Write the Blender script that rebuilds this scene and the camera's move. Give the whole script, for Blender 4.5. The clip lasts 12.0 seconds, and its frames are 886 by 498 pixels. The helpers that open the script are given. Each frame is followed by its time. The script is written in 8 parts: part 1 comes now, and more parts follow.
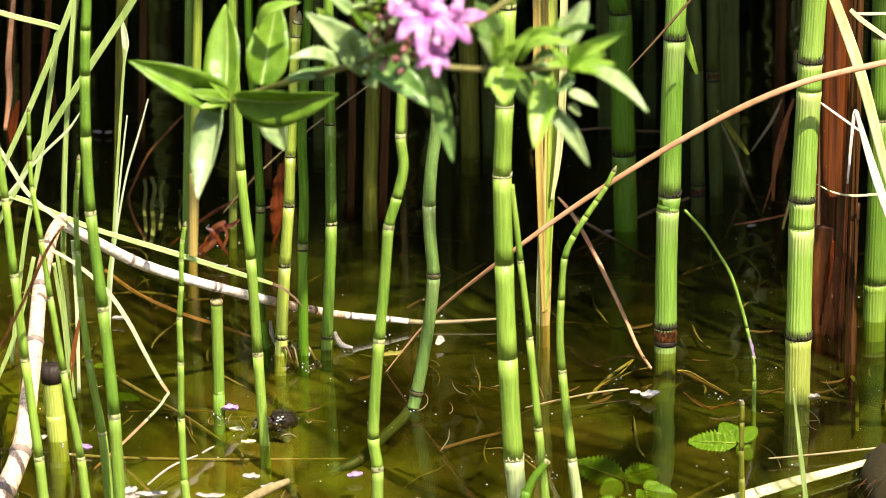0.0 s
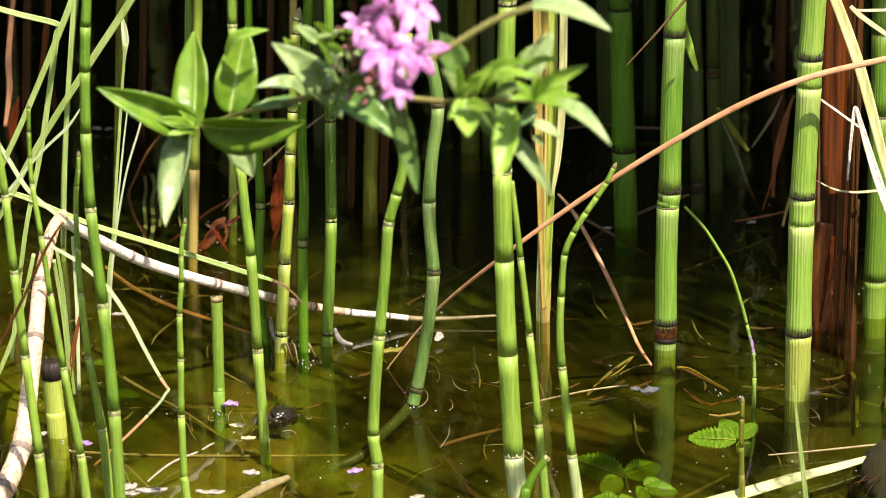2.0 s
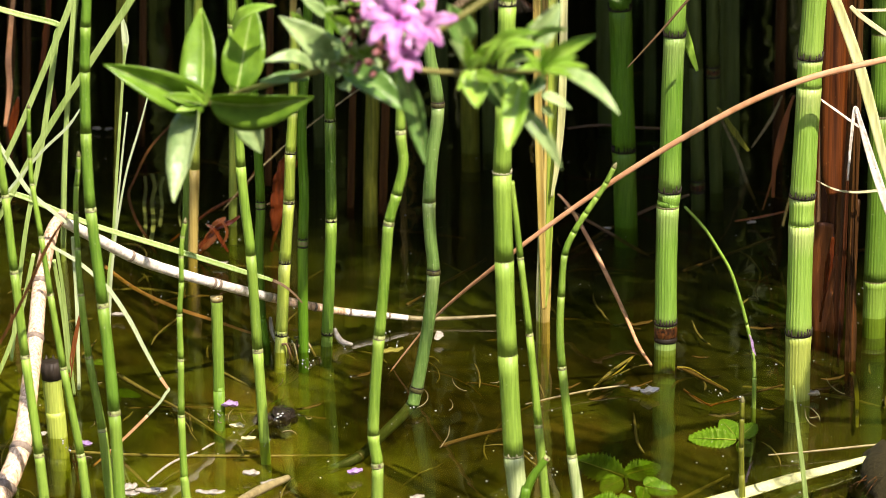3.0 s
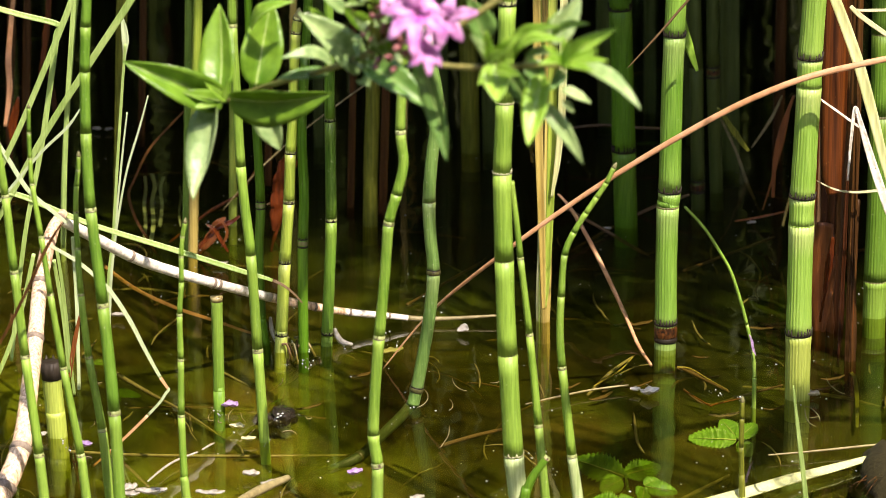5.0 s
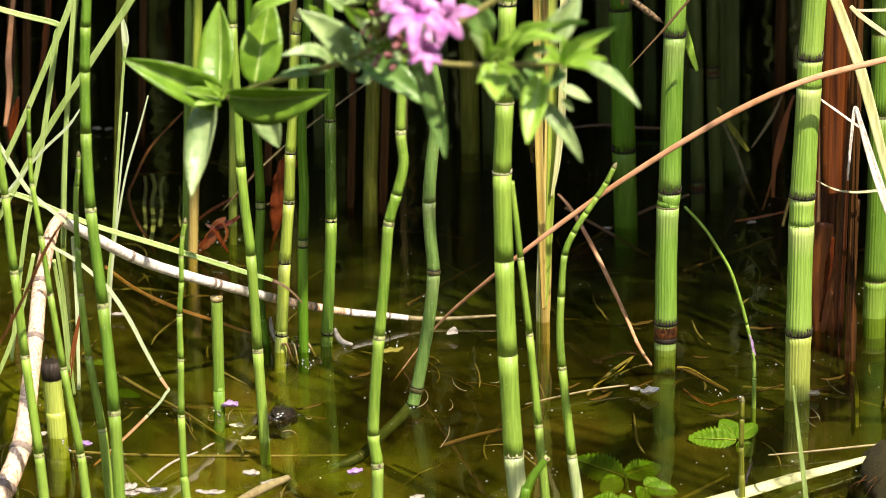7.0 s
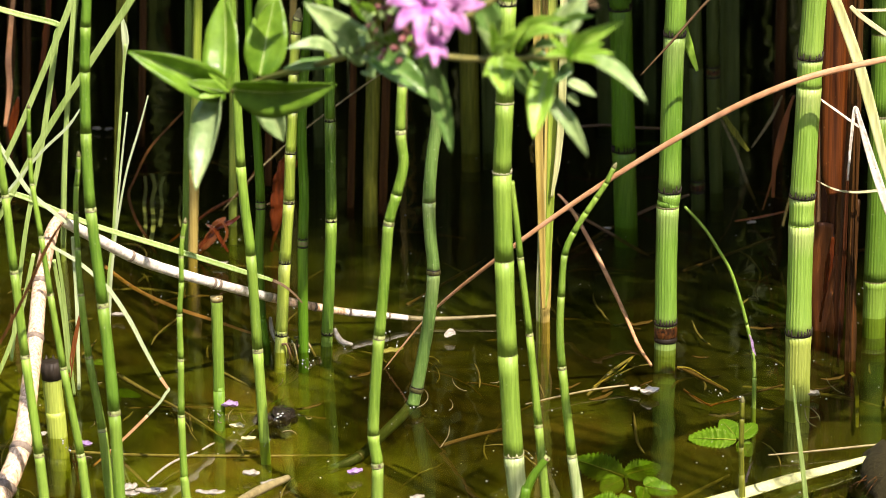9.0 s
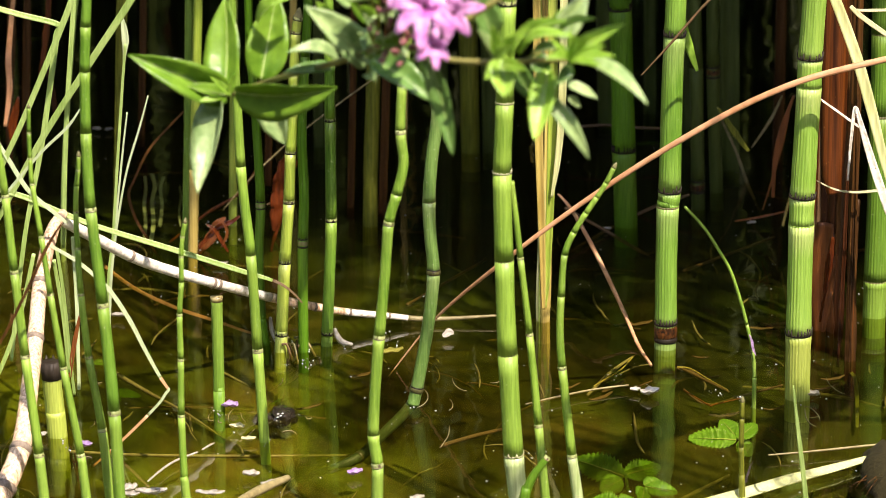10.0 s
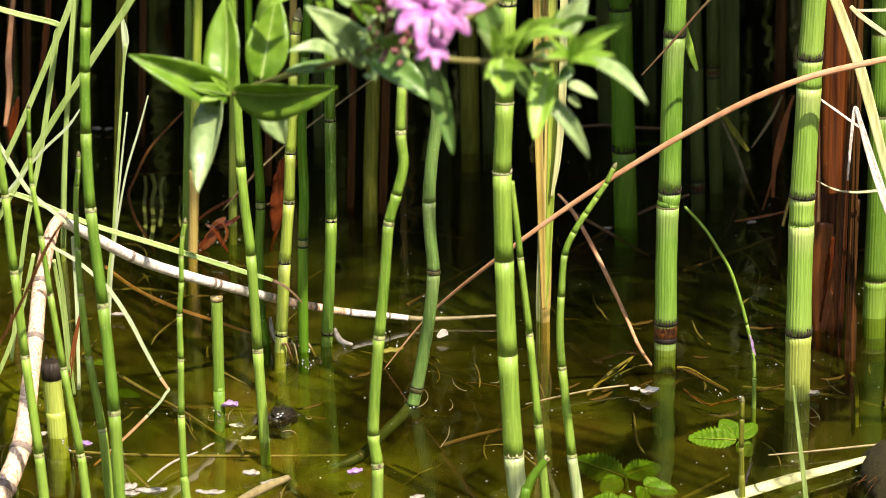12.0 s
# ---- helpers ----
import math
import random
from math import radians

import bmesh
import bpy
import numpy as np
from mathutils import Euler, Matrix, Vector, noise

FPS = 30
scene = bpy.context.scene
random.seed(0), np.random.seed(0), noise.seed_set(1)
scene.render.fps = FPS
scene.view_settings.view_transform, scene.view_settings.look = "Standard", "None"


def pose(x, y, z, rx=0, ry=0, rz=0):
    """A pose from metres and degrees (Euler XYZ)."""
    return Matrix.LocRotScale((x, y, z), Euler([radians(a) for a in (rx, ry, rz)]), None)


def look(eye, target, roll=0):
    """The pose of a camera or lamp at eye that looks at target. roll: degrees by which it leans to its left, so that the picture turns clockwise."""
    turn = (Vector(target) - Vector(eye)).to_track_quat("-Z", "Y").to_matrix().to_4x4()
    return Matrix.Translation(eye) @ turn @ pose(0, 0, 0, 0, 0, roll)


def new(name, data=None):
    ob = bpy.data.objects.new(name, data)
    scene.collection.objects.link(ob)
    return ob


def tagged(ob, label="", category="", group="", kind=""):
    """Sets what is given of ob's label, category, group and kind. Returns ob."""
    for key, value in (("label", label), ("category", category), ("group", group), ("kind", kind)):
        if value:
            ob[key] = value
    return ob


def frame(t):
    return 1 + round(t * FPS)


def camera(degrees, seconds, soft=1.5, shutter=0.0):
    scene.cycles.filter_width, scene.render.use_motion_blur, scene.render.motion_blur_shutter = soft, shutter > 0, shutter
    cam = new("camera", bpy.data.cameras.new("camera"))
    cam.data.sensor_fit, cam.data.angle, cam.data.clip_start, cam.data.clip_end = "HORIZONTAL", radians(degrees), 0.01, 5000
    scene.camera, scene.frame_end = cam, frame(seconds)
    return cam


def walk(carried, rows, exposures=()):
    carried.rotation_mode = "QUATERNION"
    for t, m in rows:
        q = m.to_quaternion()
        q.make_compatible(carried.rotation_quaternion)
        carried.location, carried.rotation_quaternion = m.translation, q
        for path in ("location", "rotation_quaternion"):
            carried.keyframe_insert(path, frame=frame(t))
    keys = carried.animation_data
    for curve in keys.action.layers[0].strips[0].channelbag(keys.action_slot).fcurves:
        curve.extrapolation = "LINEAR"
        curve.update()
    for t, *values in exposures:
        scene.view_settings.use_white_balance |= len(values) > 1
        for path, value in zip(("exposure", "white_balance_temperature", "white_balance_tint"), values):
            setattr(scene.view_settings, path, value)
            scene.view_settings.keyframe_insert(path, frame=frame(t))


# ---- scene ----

# A pond edge in full sun: horsetails and reeds stand in shallow green water, a flowering
# loosestrife spray nods above them and two darters in tandem fly in and out.

# ---- camera ----
cam = camera(14.0, 12.0, soft=0.6, shutter=0.4)
cam.data.dof.use_dof, cam.data.dof.focus_distance, cam.data.dof.aperture_fstop = True, 1.22, 34.0
EYE = Vector((0.0, -1.3554, 0.3886))
TILT = 74.0
EXPOSURE = 0.84
walk(cam, [(0.0, pose(*EYE, 74.054, 0, 0)), (0.1, pose(*EYE, 74.054, 0, 0)), (0.3, pose(*EYE, TILT, 0, 0)), (12.0, pose(*EYE, TILT, 0, 0))],
     [(0.0, EXPOSURE + 0.28, 7250, 16), (0.5, EXPOSURE + 0.12, 7250, 16), (1.0, EXPOSURE + 0.05, 7250, 16), (2.0, EXPOSURE + 0.02, 7250, 16), (3.0, EXPOSURE, 7250, 16), (12.0, EXPOSURE, 7250, 16)])

# ---- light ----
SUN_TO = Vector((0.31, -0.52, 0.95)).normalized()
world = bpy.data.worlds.new("sky")
scene.world = world
world.use_nodes = True
wn = world.node_tree.nodes
sky = wn.new("ShaderNodeTexSky")
sky.sky_type, sky.sun_disc = "NISHITA", False
sky.sun_elevation = math.asin(SUN_TO.z)
sky.sun_rotation = math.atan2(SUN_TO.x, SUN_TO.y)
wn["Background"].inputs["Strength"].default_value = 0.29
world.node_tree.links.new(sky.outputs[0], wn["Background"].inputs["Color"])
sun_data = bpy.data.lights.new("sun", "SUN")
sun_data.energy, sun_data.angle, sun_data.color = 5.0, radians(0.5), (1.0, 0.95, 0.86)
sun = new("sun", sun_data)
sun.matrix_world = look(SUN_TO * 5, (0, 0, 0))

# ---- materials ----


def nodes_of(name):
    m = bpy.data.materials.new(name)
    m.use_nodes = True
    return m, m.node_tree.nodes, m.node_tree.links


def noise_node(n, l, scale, detail=4.0, rough=0.55, stretch=None, coord="Object", distort=0.0):
    tc = n.new("ShaderNodeTexCoord")
    t = n.new("ShaderNodeTexNoise")
    t.inputs["Scale"].default_value, t.inputs["Detail"].default_value = scale, detail
    t.inputs["Roughness"].default_value, t.inputs["Distortion"].default_value = rough, distort
    src = tc.outputs[coord]
    if stretch:
        mp = n.new("ShaderNodeMapping")
        mp.inputs["Scale"].default_value = stretch
        l.new(src, mp.inputs["Vector"])
        src = mp.outputs[0]
    l.new(src, t.inputs["Vector"])
    return t.outputs["Fac"]


def ramp(n, l, fac, stops):
    r = n.new("ShaderNodeValToRGB")
    while len(r.color_ramp.elements) < len(stops):
        r.color_ramp.elements.new(0.5)
    for e, (p, c) in zip(r.color_ramp.elements, stops):
        e.position, e.color = p, (*c, 1)
    l.new(fac, r.inputs[0])
    return r.outputs[0]


def mix(n, l, fac, a, b, mode="MIX"):
    x = n.new("ShaderNodeMix")
    x.data_type, x.blend_type = "RGBA", mode
    for sock, v in ((x.inputs[0], fac), (x.inputs[6], a), (x.inputs[7], b)):
        if isinstance(v, (int, float)):
            sock.default_value = v
        elif isinstance(v, tuple):
            sock.default_value = (*v, 1)
        else:
            l.new(v, sock)
    return x.outputs[2]


def plant(name, dark, light, spot, rough=0.38, through_light=0.0, grain=(1700, 1700, 70), scale=1.0, vary=0.12, bump=0.25, spots=(0.70, 0.80), ends=None, pale=0.2, spec=0.5, streak=0.45):
    """A plant's skin: fine grain along it, broad fading, scattered specks, and light that shines through thin leaves."""
    m, n, l = nodes_of(name)
    bsdf = n["Principled BSDF"]
    fine = noise_node(n, l, scale, 3, 0.6, grain)
    broad = noise_node(n, l, 38.0, 3, 0.5)
    specks = noise_node(n, l, 800.0, 2, 0.6)
    c = ramp(n, l, broad, [(0.32, dark), (0.68, light)])
    c = mix(n, l, streak, c, ramp(n, l, fine, [(0.35, tuple(0.8 * q for q in dark)), (0.65, tuple(1.12 * q for q in light))]))
    info = n.new("ShaderNodeObjectInfo")
    hsv = n.new("ShaderNodeHueSaturation")
    mr = n.new("ShaderNodeMapRange")
    mr.inputs[3].default_value, mr.inputs[4].default_value = 1 - vary, 1 + vary
    l.new(info.outputs["Random"], mr.inputs[0])
    l.new(mr.outputs[0], hsv.inputs["Value"])
    l.new(c, hsv.inputs["Color"])
    mask = ramp(n, l, specks, [(spots[0], (0, 0, 0)), (spots[1], (1, 1, 1))])
    c = mix(n, l, mask, hsv.outputs[0], spot)
    if ends:
        # each joint is paler towards its two ends
        tc = n.new("ShaderNodeTexCoord")
        sep = n.new("ShaderNodeSeparateXYZ")
        l.new(tc.outputs["Generated"], sep.inputs[0])
        wob = n.new("ShaderNodeMath")
        wob.operation, wob.inputs[2].default_value = "MULTIPLY_ADD", -0.15
        wob.inputs[1].default_value = 0.3
        l.new(fine, wob.inputs[0])
        add = n.new("ShaderNodeMath")
        l.new(sep.outputs[2], add.inputs[0])
        l.new(wob.outputs[0], add.inputs[1])
        c = mix(n, l, ramp(n, l, add.outputs[0], [(0.0, (0.5 * pale,) * 3), (0.14, (0, 0, 0)), (0.70, (0, 0, 0)), (0.93, (pale,) * 3)]), c, ends)
    l.new(c, bsdf.inputs["Base Color"])
    bsdf.inputs["Specular IOR Level"].default_value = spec
    rr = ramp(n, l, broad, [(0.3, (rough - 0.08,) * 3), (0.7, (rough + 0.12,) * 3)])
    l.new(rr, bsdf.inputs["Roughness"])
    b = n.new("ShaderNodeBump")
    b.inputs["Strength"].default_value, b.inputs["Distance"].default_value = bump, 0.0004
    l.new(fine, b.inputs["Height"])
    l.new(b.outputs[0], bsdf.inputs["Normal"])
    if through_light > 0.3:
        bsdf.inputs["Sheen Weight"].default_value, bsdf.inputs["Sheen Roughness"].default_value = 0.35, 0.4
    if through_light:
        tr = n.new("ShaderNodeBsdfTranslucent")
        l.new(mix(n, l, 0.5, c, (light[0] * 1.5, light[1] * 1.45, light[2]), "MIX"), tr.inputs["Color"])
        ms = n.new("ShaderNodeMixShader")
        ms.inputs[0].default_value = through_light
        l.new(bsdf.outputs[0], ms.inputs[1])
        l.new(tr.outputs[0], ms.inputs[2])
        l.new(ms.outputs[0], n["Material Output"].inputs["Surface"])
    return m


M_STEM = plant("horsetail_green", (0.080, 0.185, 0.016), (0.24, 0.38, 0.050), (0.40, 0.50, 0.20), 0.42, bump=0.35, spots=(0.66, 0.82), ends=(0.38, 0.47, 0.11), pale=0.16, spec=0.35)
M_STEM_MID = plant("horsetail_mid_green", (0.055, 0.15, 0.012), (0.16, 0.30, 0.034), (0.34, 0.43, 0.19), 0.40, bump=0.5, spots=(0.66, 0.82), ends=(0.34, 0.40, 0.08), pale=0.2, spec=0.28)
M_STEM_THICK = plant("horsetail_full_green", (0.080, 0.205, 0.017), (0.20, 0.36, 0.050), (0.44, 0.52, 0.30), 0.42, bump=0.4, ends=(0.40, 0.47, 0.18), pale=0.3, spec=0.45)
M_STEM_BIG = plant("horsetail_pale_green", (0.13, 0.275, 0.026), (0.28, 0.44, 0.075), (0.54, 0.60, 0.36), 0.40, bump=0.4, ends=(0.48, 0.53, 0.20), pale=0.5)
# shaded horsetails: the shade is put into a darker green
M_STEM_SHADED = plant("horsetail_shaded_green", (0.030, 0.10, 0.004), (0.09, 0.22, 0.010), (0.28, 0.34, 0.14), 0.36, bump=0.5, ends=(0.20, 0.26, 0.05), pale=0.15, spec=0.22)
M_STEM_WAXY = plant("horsetail_waxy_green", (0.055, 0.14, 0.022), (0.16, 0.27, 0.065), (0.38, 0.44, 0.24), 0.36, bump=0.5, spots=(0.64, 0.82), ends=(0.34, 0.40, 0.16), pale=0.3)
M_REED_OLIVE = plant("reed_olive", (0.065, 0.078, 0.008), (0.17, 0.18, 0.02), (0.3, 0.22, 0.08), 0.42, bump=0.5, spec=0.2, streak=0.7)
M_STEM_YELLOW = plant("horsetail_yellow_green", (0.18, 0.28, 0.028), (0.38, 0.46, 0.07), (0.45, 0.36, 0.14), 0.38, bump=0.5, ends=(0.47, 0.45, 0.15))
M_BAND = plant("sheath_black", (0.008, 0.006, 0.005), (0.03, 0.022, 0.015), (0.2, 0.18, 0.12), 0.5, vary=0.4, spots=(0.7, 0.8), spec=0.2)
M_RING = plant("sheath_brown", (0.08, 0.08, 0.03), (0.22, 0.20, 0.08), (0.5, 0.45, 0.3), 0.5)
M_PAPER = plant("sheath_papery", (0.24, 0.24, 0.10), (0.56, 0.54, 0.34), (0.3, 0.2, 0.1), 0.5, 0.2)
M_RING_PALE = plant("sheath_pale", (0.17, 0.13, 0.04), (0.44, 0.38, 0.17), (0.09, 0.05, 0.025), 0.42, spots=(0.55, 0.66), grain=(900, 900, 300))
M_SHEATH_BROWN = plant("sheath_rusty", (0.08, 0.020, 0.005), (0.30, 0.095, 0.020), (0.04, 0.02, 0.01), 0.4, 0.12, grain=(700, 700, 60), bump=0.7, spec=0.35)
M_RUST = plant("leaf_rust_red", (0.05, 0.009, 0.003), (0.18, 0.038, 0.008), (0.02, 0.010, 0.006), 0.18, 0.14, grain=(700, 700, 60), bump=0.9, streak=0.7, spec=0.7)
M_SHEATH_DARK = plant("sheath_dark_brown", (0.008, 0.003, 0.001), (0.13, 0.045, 0.010), (0.01, 0.005, 0.003), 0.35, grain=(900, 900, 300), bump=0.8, spots=(0.52, 0.62), streak=0.8, spec=0.3)
M_NODE = plant("node_pale", (0.19, 0.24, 0.06), (0.42, 0.46, 0.20), (0.07, 0.055, 0.025), 0.45, grain=(1500, 1500, 900), spots=(0.54, 0.62))
M_NODE_DARK = plant("node_grey_brown", (0.09, 0.08, 0.04), (0.28, 0.25, 0.14), (0.44, 0.40, 0.24), 0.45, grain=(1500, 1500, 900), spots=(0.60, 0.68))
M_KNEE = plant("knee_olive_brown", (0.030, 0.034, 0.009), (0.10, 0.09, 0.03), (0.03, 0.02, 0.01), 0.4, grain=(1200, 1200, 300), spots=(0.55, 0.68), bump=0.6)
M_BLEACHED = plant("stem_bleached", (0.25, 0.36, 0.10), (0.54, 0.61, 0.33), (0.30, 0.32, 0.14), 0.45, bump=0.5)
M_BLADE = plant("blade_green", (0.20, 0.33, 0.065), (0.45, 0.58, 0.20), (0.62, 0.66, 0.40), 0.36, 0.25)
M_BLADE_SILVER = plant("blade_silver_green", (0.38, 0.48, 0.25), (0.62, 0.70, 0.46), (0.50, 0.46, 0.28), 0.36, 0.25)
M_BLADE_PALE = plant("blade_straw", (0.50, 0.47, 0.24), (0.70, 0.66, 0.42), (0.40, 0.28, 0.14), 0.42, 0.2)
M_BLADE_YELLOW = plant("blade_yellow", (0.46, 0.48, 0.19), (0.70, 0.70, 0.38), (0.55, 0.45, 0.22), 0.40, 0.2, grain=(900, 900, 40), bump=0.2)
# reed green darkened to carry the shade at the rear of the pond
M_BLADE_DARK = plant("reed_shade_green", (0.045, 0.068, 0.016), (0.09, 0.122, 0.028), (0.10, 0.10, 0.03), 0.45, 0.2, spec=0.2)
M_BACKDROP = plant("backdrop_foliage", (0.07, 0.09, 0.02), (0.17, 0.18, 0.05), (0.20, 0.20, 0.06), 0.6, grain=(30, 30, 12), bump=1.0)
# brown darkened for the shade on rear reeds; dark dead stalks share it
M_REED_SHADE = plant("reed_shaded_brown", (0.020, 0.008, 0.002), (0.10, 0.040, 0.008), (0.20, 0.10, 0.03), 0.5, grain=(520, 520, 12), bump=0.8, spec=0.2, streak=0.8)
M_REED_TAN = plant("reed_ochre", (0.36, 0.24, 0.045), (0.62, 0.49, 0.14), (0.20, 0.09, 0.03), 0.5, grain=(900, 900, 14), vary=0.3, bump=0.6)
M_REED_BROWN = plant("reed_brown", (0.016, 0.004, 0.001), (0.13, 0.034, 0.006), (0.30, 0.12, 0.03), 0.45, grain=(520, 520, 9), bump=1.0, vary=0.45, spec=0.25, streak=0.85)
M_LITTER = plant("litter_brown", (0.07, 0.04, 0.015), (0.18, 0.10, 0.04), (0.3, 0.2, 0.1), 0.6)
M_ORANGE = plant("blade_orange", (0.50, 0.23, 0.10), (0.66, 0.36, 0.20), (0.44, 0.18, 0.08), 0.4, grain=(300, 300, 300), bump=0.1)
M_STICK = plant("stick_brown", (0.15, 0.11, 0.045), (0.31, 0.26, 0.12), (0.45, 0.40, 0.25), 0.55, grain=(500, 500, 500))
M_MUD = plant("mud_fibrous", (0.012, 0.010, 0.003), (0.038, 0.030, 0.008), (0.14, 0.095, 0.025), 0.8, grain=(700, 700, 700), bump=1.0, spec=0.25)
M_CANE = plant("cane_bleached", (0.50, 0.41, 0.31), (0.88, 0.86, 0.80), (0.26, 0.15, 0.08), 0.45, grain=(420, 420, 420), spots=(0.66, 0.73), bump=0.6, streak=0.6)
M_CANE_PINK = plant("cane_buff", (0.36, 0.18, 0.09), (0.84, 0.65, 0.46), (0.24, 0.12, 0.07), 0.45, grain=(1300, 1300, 25), spots=(0.66, 0.74), bump=0.9, streak=0.75)
M_CANE_NODE = plant("cane_node", (0.10, 0.07, 0.05), (0.28, 0.22, 0.17), (0.45, 0.4, 0.3), 0.6)
M_WHITE = plant("petal_white", (0.24, 0.21, 0.17), (0.56, 0.53, 0.48), (0.22, 0.16, 0.11), 0.5, 0.2, grain=(900, 900, 900), bump=0.8, spots=(0.64, 0.72))
M_LILAC = plant("petal_lilac", (0.26, 0.14, 0.36), (0.52, 0.36, 0.62), (0.7, 0.6, 0.75), 0.5, 0.2, grain=(900, 900, 900), streak=0.8)
M_PETAL = plant("petal_magenta", (0.50, 0.09, 0.48), (0.92, 0.58, 0.92), (0.50, 0.08, 0.42), 0.5, 0.35, bump=0.3, vary=0.22, grain=(330, 330, 330), streak=0.75)
M_CALYX = plant("calyx_red", (0.13, 0.035, 0.04), (0.28, 0.11, 0.10), (0.2, 0.25, 0.06), 0.5)
M_LEAF = plant("loosestrife_leaf", (0.062, 0.17, 0.010), (0.21, 0.37, 0.035), (0.42, 0.56, 0.18), 0.32, 0.30, grain=(260, 260, 260), bump=0.8)
# paler green for new growth, and for sunlit brightness put into other leaves
M_LEAF_BRIGHT = plant("loosestrife_leaf_bright", (0.14, 0.33, 0.020), (0.39, 0.60, 0.09), (0.56, 0.68, 0.26), 0.30, 0.30, grain=(260, 260, 260), bump=0.8)
# darker leaf green with shade put into it
M_LEAF_DARK = plant("loosestrife_leaf_shaded", (0.07, 0.17, 0.03), (0.15, 0.28, 0.07), (0.3, 0.4, 0.2), 0.26, 0.14, grain=(260, 260, 260), bump=0.9)
# pale undersides; also puts the white sheen of some sunlit leaves into colour
M_LEAF_GREY = plant("loosestrife_leaf_grey", (0.13, 0.25, 0.07), (0.42, 0.54, 0.24), (0.60, 0.66, 0.46), 0.30, 0.22, grain=(420, 420, 420), bump=1.0)
M_VEIN = plant("leaf_vein", (0.36, 0.46, 0.14), (0.5, 0.58, 0.24), (0.5, 0.55, 0.3), 0.4)
M_SHOOT = plant("loosestrife_stem", (0.10, 0.11, 0.025), (0.24, 0.22, 0.06), (0.28, 0.10, 0.06), 0.45)
M_SUNK = plant("water_leaf", (0.08, 0.24, 0.02), (0.22, 0.46, 0.05), (0.3, 0.5, 0.1), 0.45, 0.15)
M_SUNK_STALK = plant("drowned_stalk", (0.022, 0.035, 0.008), (0.06, 0.085, 0.02), (0.10, 0.06, 0.03), 0.5, bump=0.5)
M_RED = plant("darter_red", (0.22, 0.025, 0.012), (0.42, 0.075, 0.035), (0.07, 0.02, 0.01), 0.42, grain=(400, 400, 400))
M_OLIVE = plant("darter_brown", (0.060, 0.032, 0.012), (0.27, 0.18, 0.085), (0.03, 0.016, 0.008), 0.55, grain=(260, 700, 500), scale=1.0, spots=(0.52, 0.62), bump=0.9, spec=0.3)
M_GREY = plant("darter_grey", (0.14, 0.09, 0.05), (0.32, 0.23, 0.13), (0.03, 0.02, 0.012), 0.5, grain=(500, 500, 500), spots=(0.52, 0.60), spec=0.3)
M_EYE = plant("darter_eye", (0.05, 0.016, 0.008), (0.15, 0.055, 0.028), (0.05, 0.025, 0.015), 0.2, bump=0.02)
# pale gloss for bubbles and for beads that stand in for glints
M_BUBBLE_GLINT = plant("air_bubble", (0.40, 0.42, 0.42), (0.62, 0.63, 0.62), (0.7, 0.7, 0.7), 0.12, bump=0.0)
M_SNAIL = plant("snail_dark", (0.010, 0.008, 0.006), (0.035, 0.028, 0.02), (0.12, 0.10, 0.07), 0.06, grain=(500, 500, 500), bump=0.06)


def wing_material():
    m, n, l = nodes_of("wing_membrane")
    bsdf = n["Principled BSDF"]
    bsdf.inputs["Base Color"].default_value = (0.10, 0.08, 0.06, 1)
    bsdf.inputs["Roughness"].default_value = 0.15
    t = n.new("ShaderNodeBsdfTransparent")
    ms = n.new("ShaderNodeMixShader")
    v = n.new("ShaderNodeTexVoronoi")
    v.feature = "DISTANCE_TO_EDGE"
    v.inputs["Scale"].default_value = 700
    tc = n.new("ShaderNodeTexCoord")
    l.new(tc.outputs["Object"], v.inputs["Vector"])
    l.new(ramp(n, l, v.outputs["Distance"], [(0.0, (0.16,) * 3), (0.10, (0.015,) * 3)]), ms.inputs[0])
    l.new(t.outputs[0], ms.inputs[1])
    l.new(bsdf.outputs[0], ms.inputs[2])
    l.new(ms.outputs[0], n["Material Output"].inputs["Surface"])
    return m


def bed_material():
    m, n, l = nodes_of("pond_mud")
    bsdf = n["Principled BSDF"]
    big = noise_node(n, l, 9.0, 5, 0.6)
    mid = noise_node(n, l, 45.0, 6, 0.65, distort=0.6)
    fine = noise_node(n, l, 380.0, 4, 0.7)
    c = ramp(n, l, mid, [(0.28, (0.05, 0.04, 0.012)), (0.5, (0.13, 0.115, 0.028)), (0.72, (0.22, 0.20, 0.05))])
    c = mix(n, l, ramp(n, l, big, [(0.4, (0, 0, 0)), (0.62, (0.8,) * 3)]), c, (0.10, 0.15, 0.02))
    c = mix(n, l, ramp(n, l, fine, [(0.6, (0, 0, 0)), (0.75, (0.6,) * 3)]), c, (0.30, 0.24, 0.10))
    l.new(c, bsdf.inputs["Base Color"])
    bsdf.inputs["Roughness"].default_value = 0.85
    b = n.new("ShaderNodeBump")
    b.inputs["Strength"].default_value, b.inputs["Distance"].default_value = 0.7, 0.004
    l.new(mid, b.inputs["Height"])
    l.new(b.outputs[0], bsdf.inputs["Normal"])
    return m


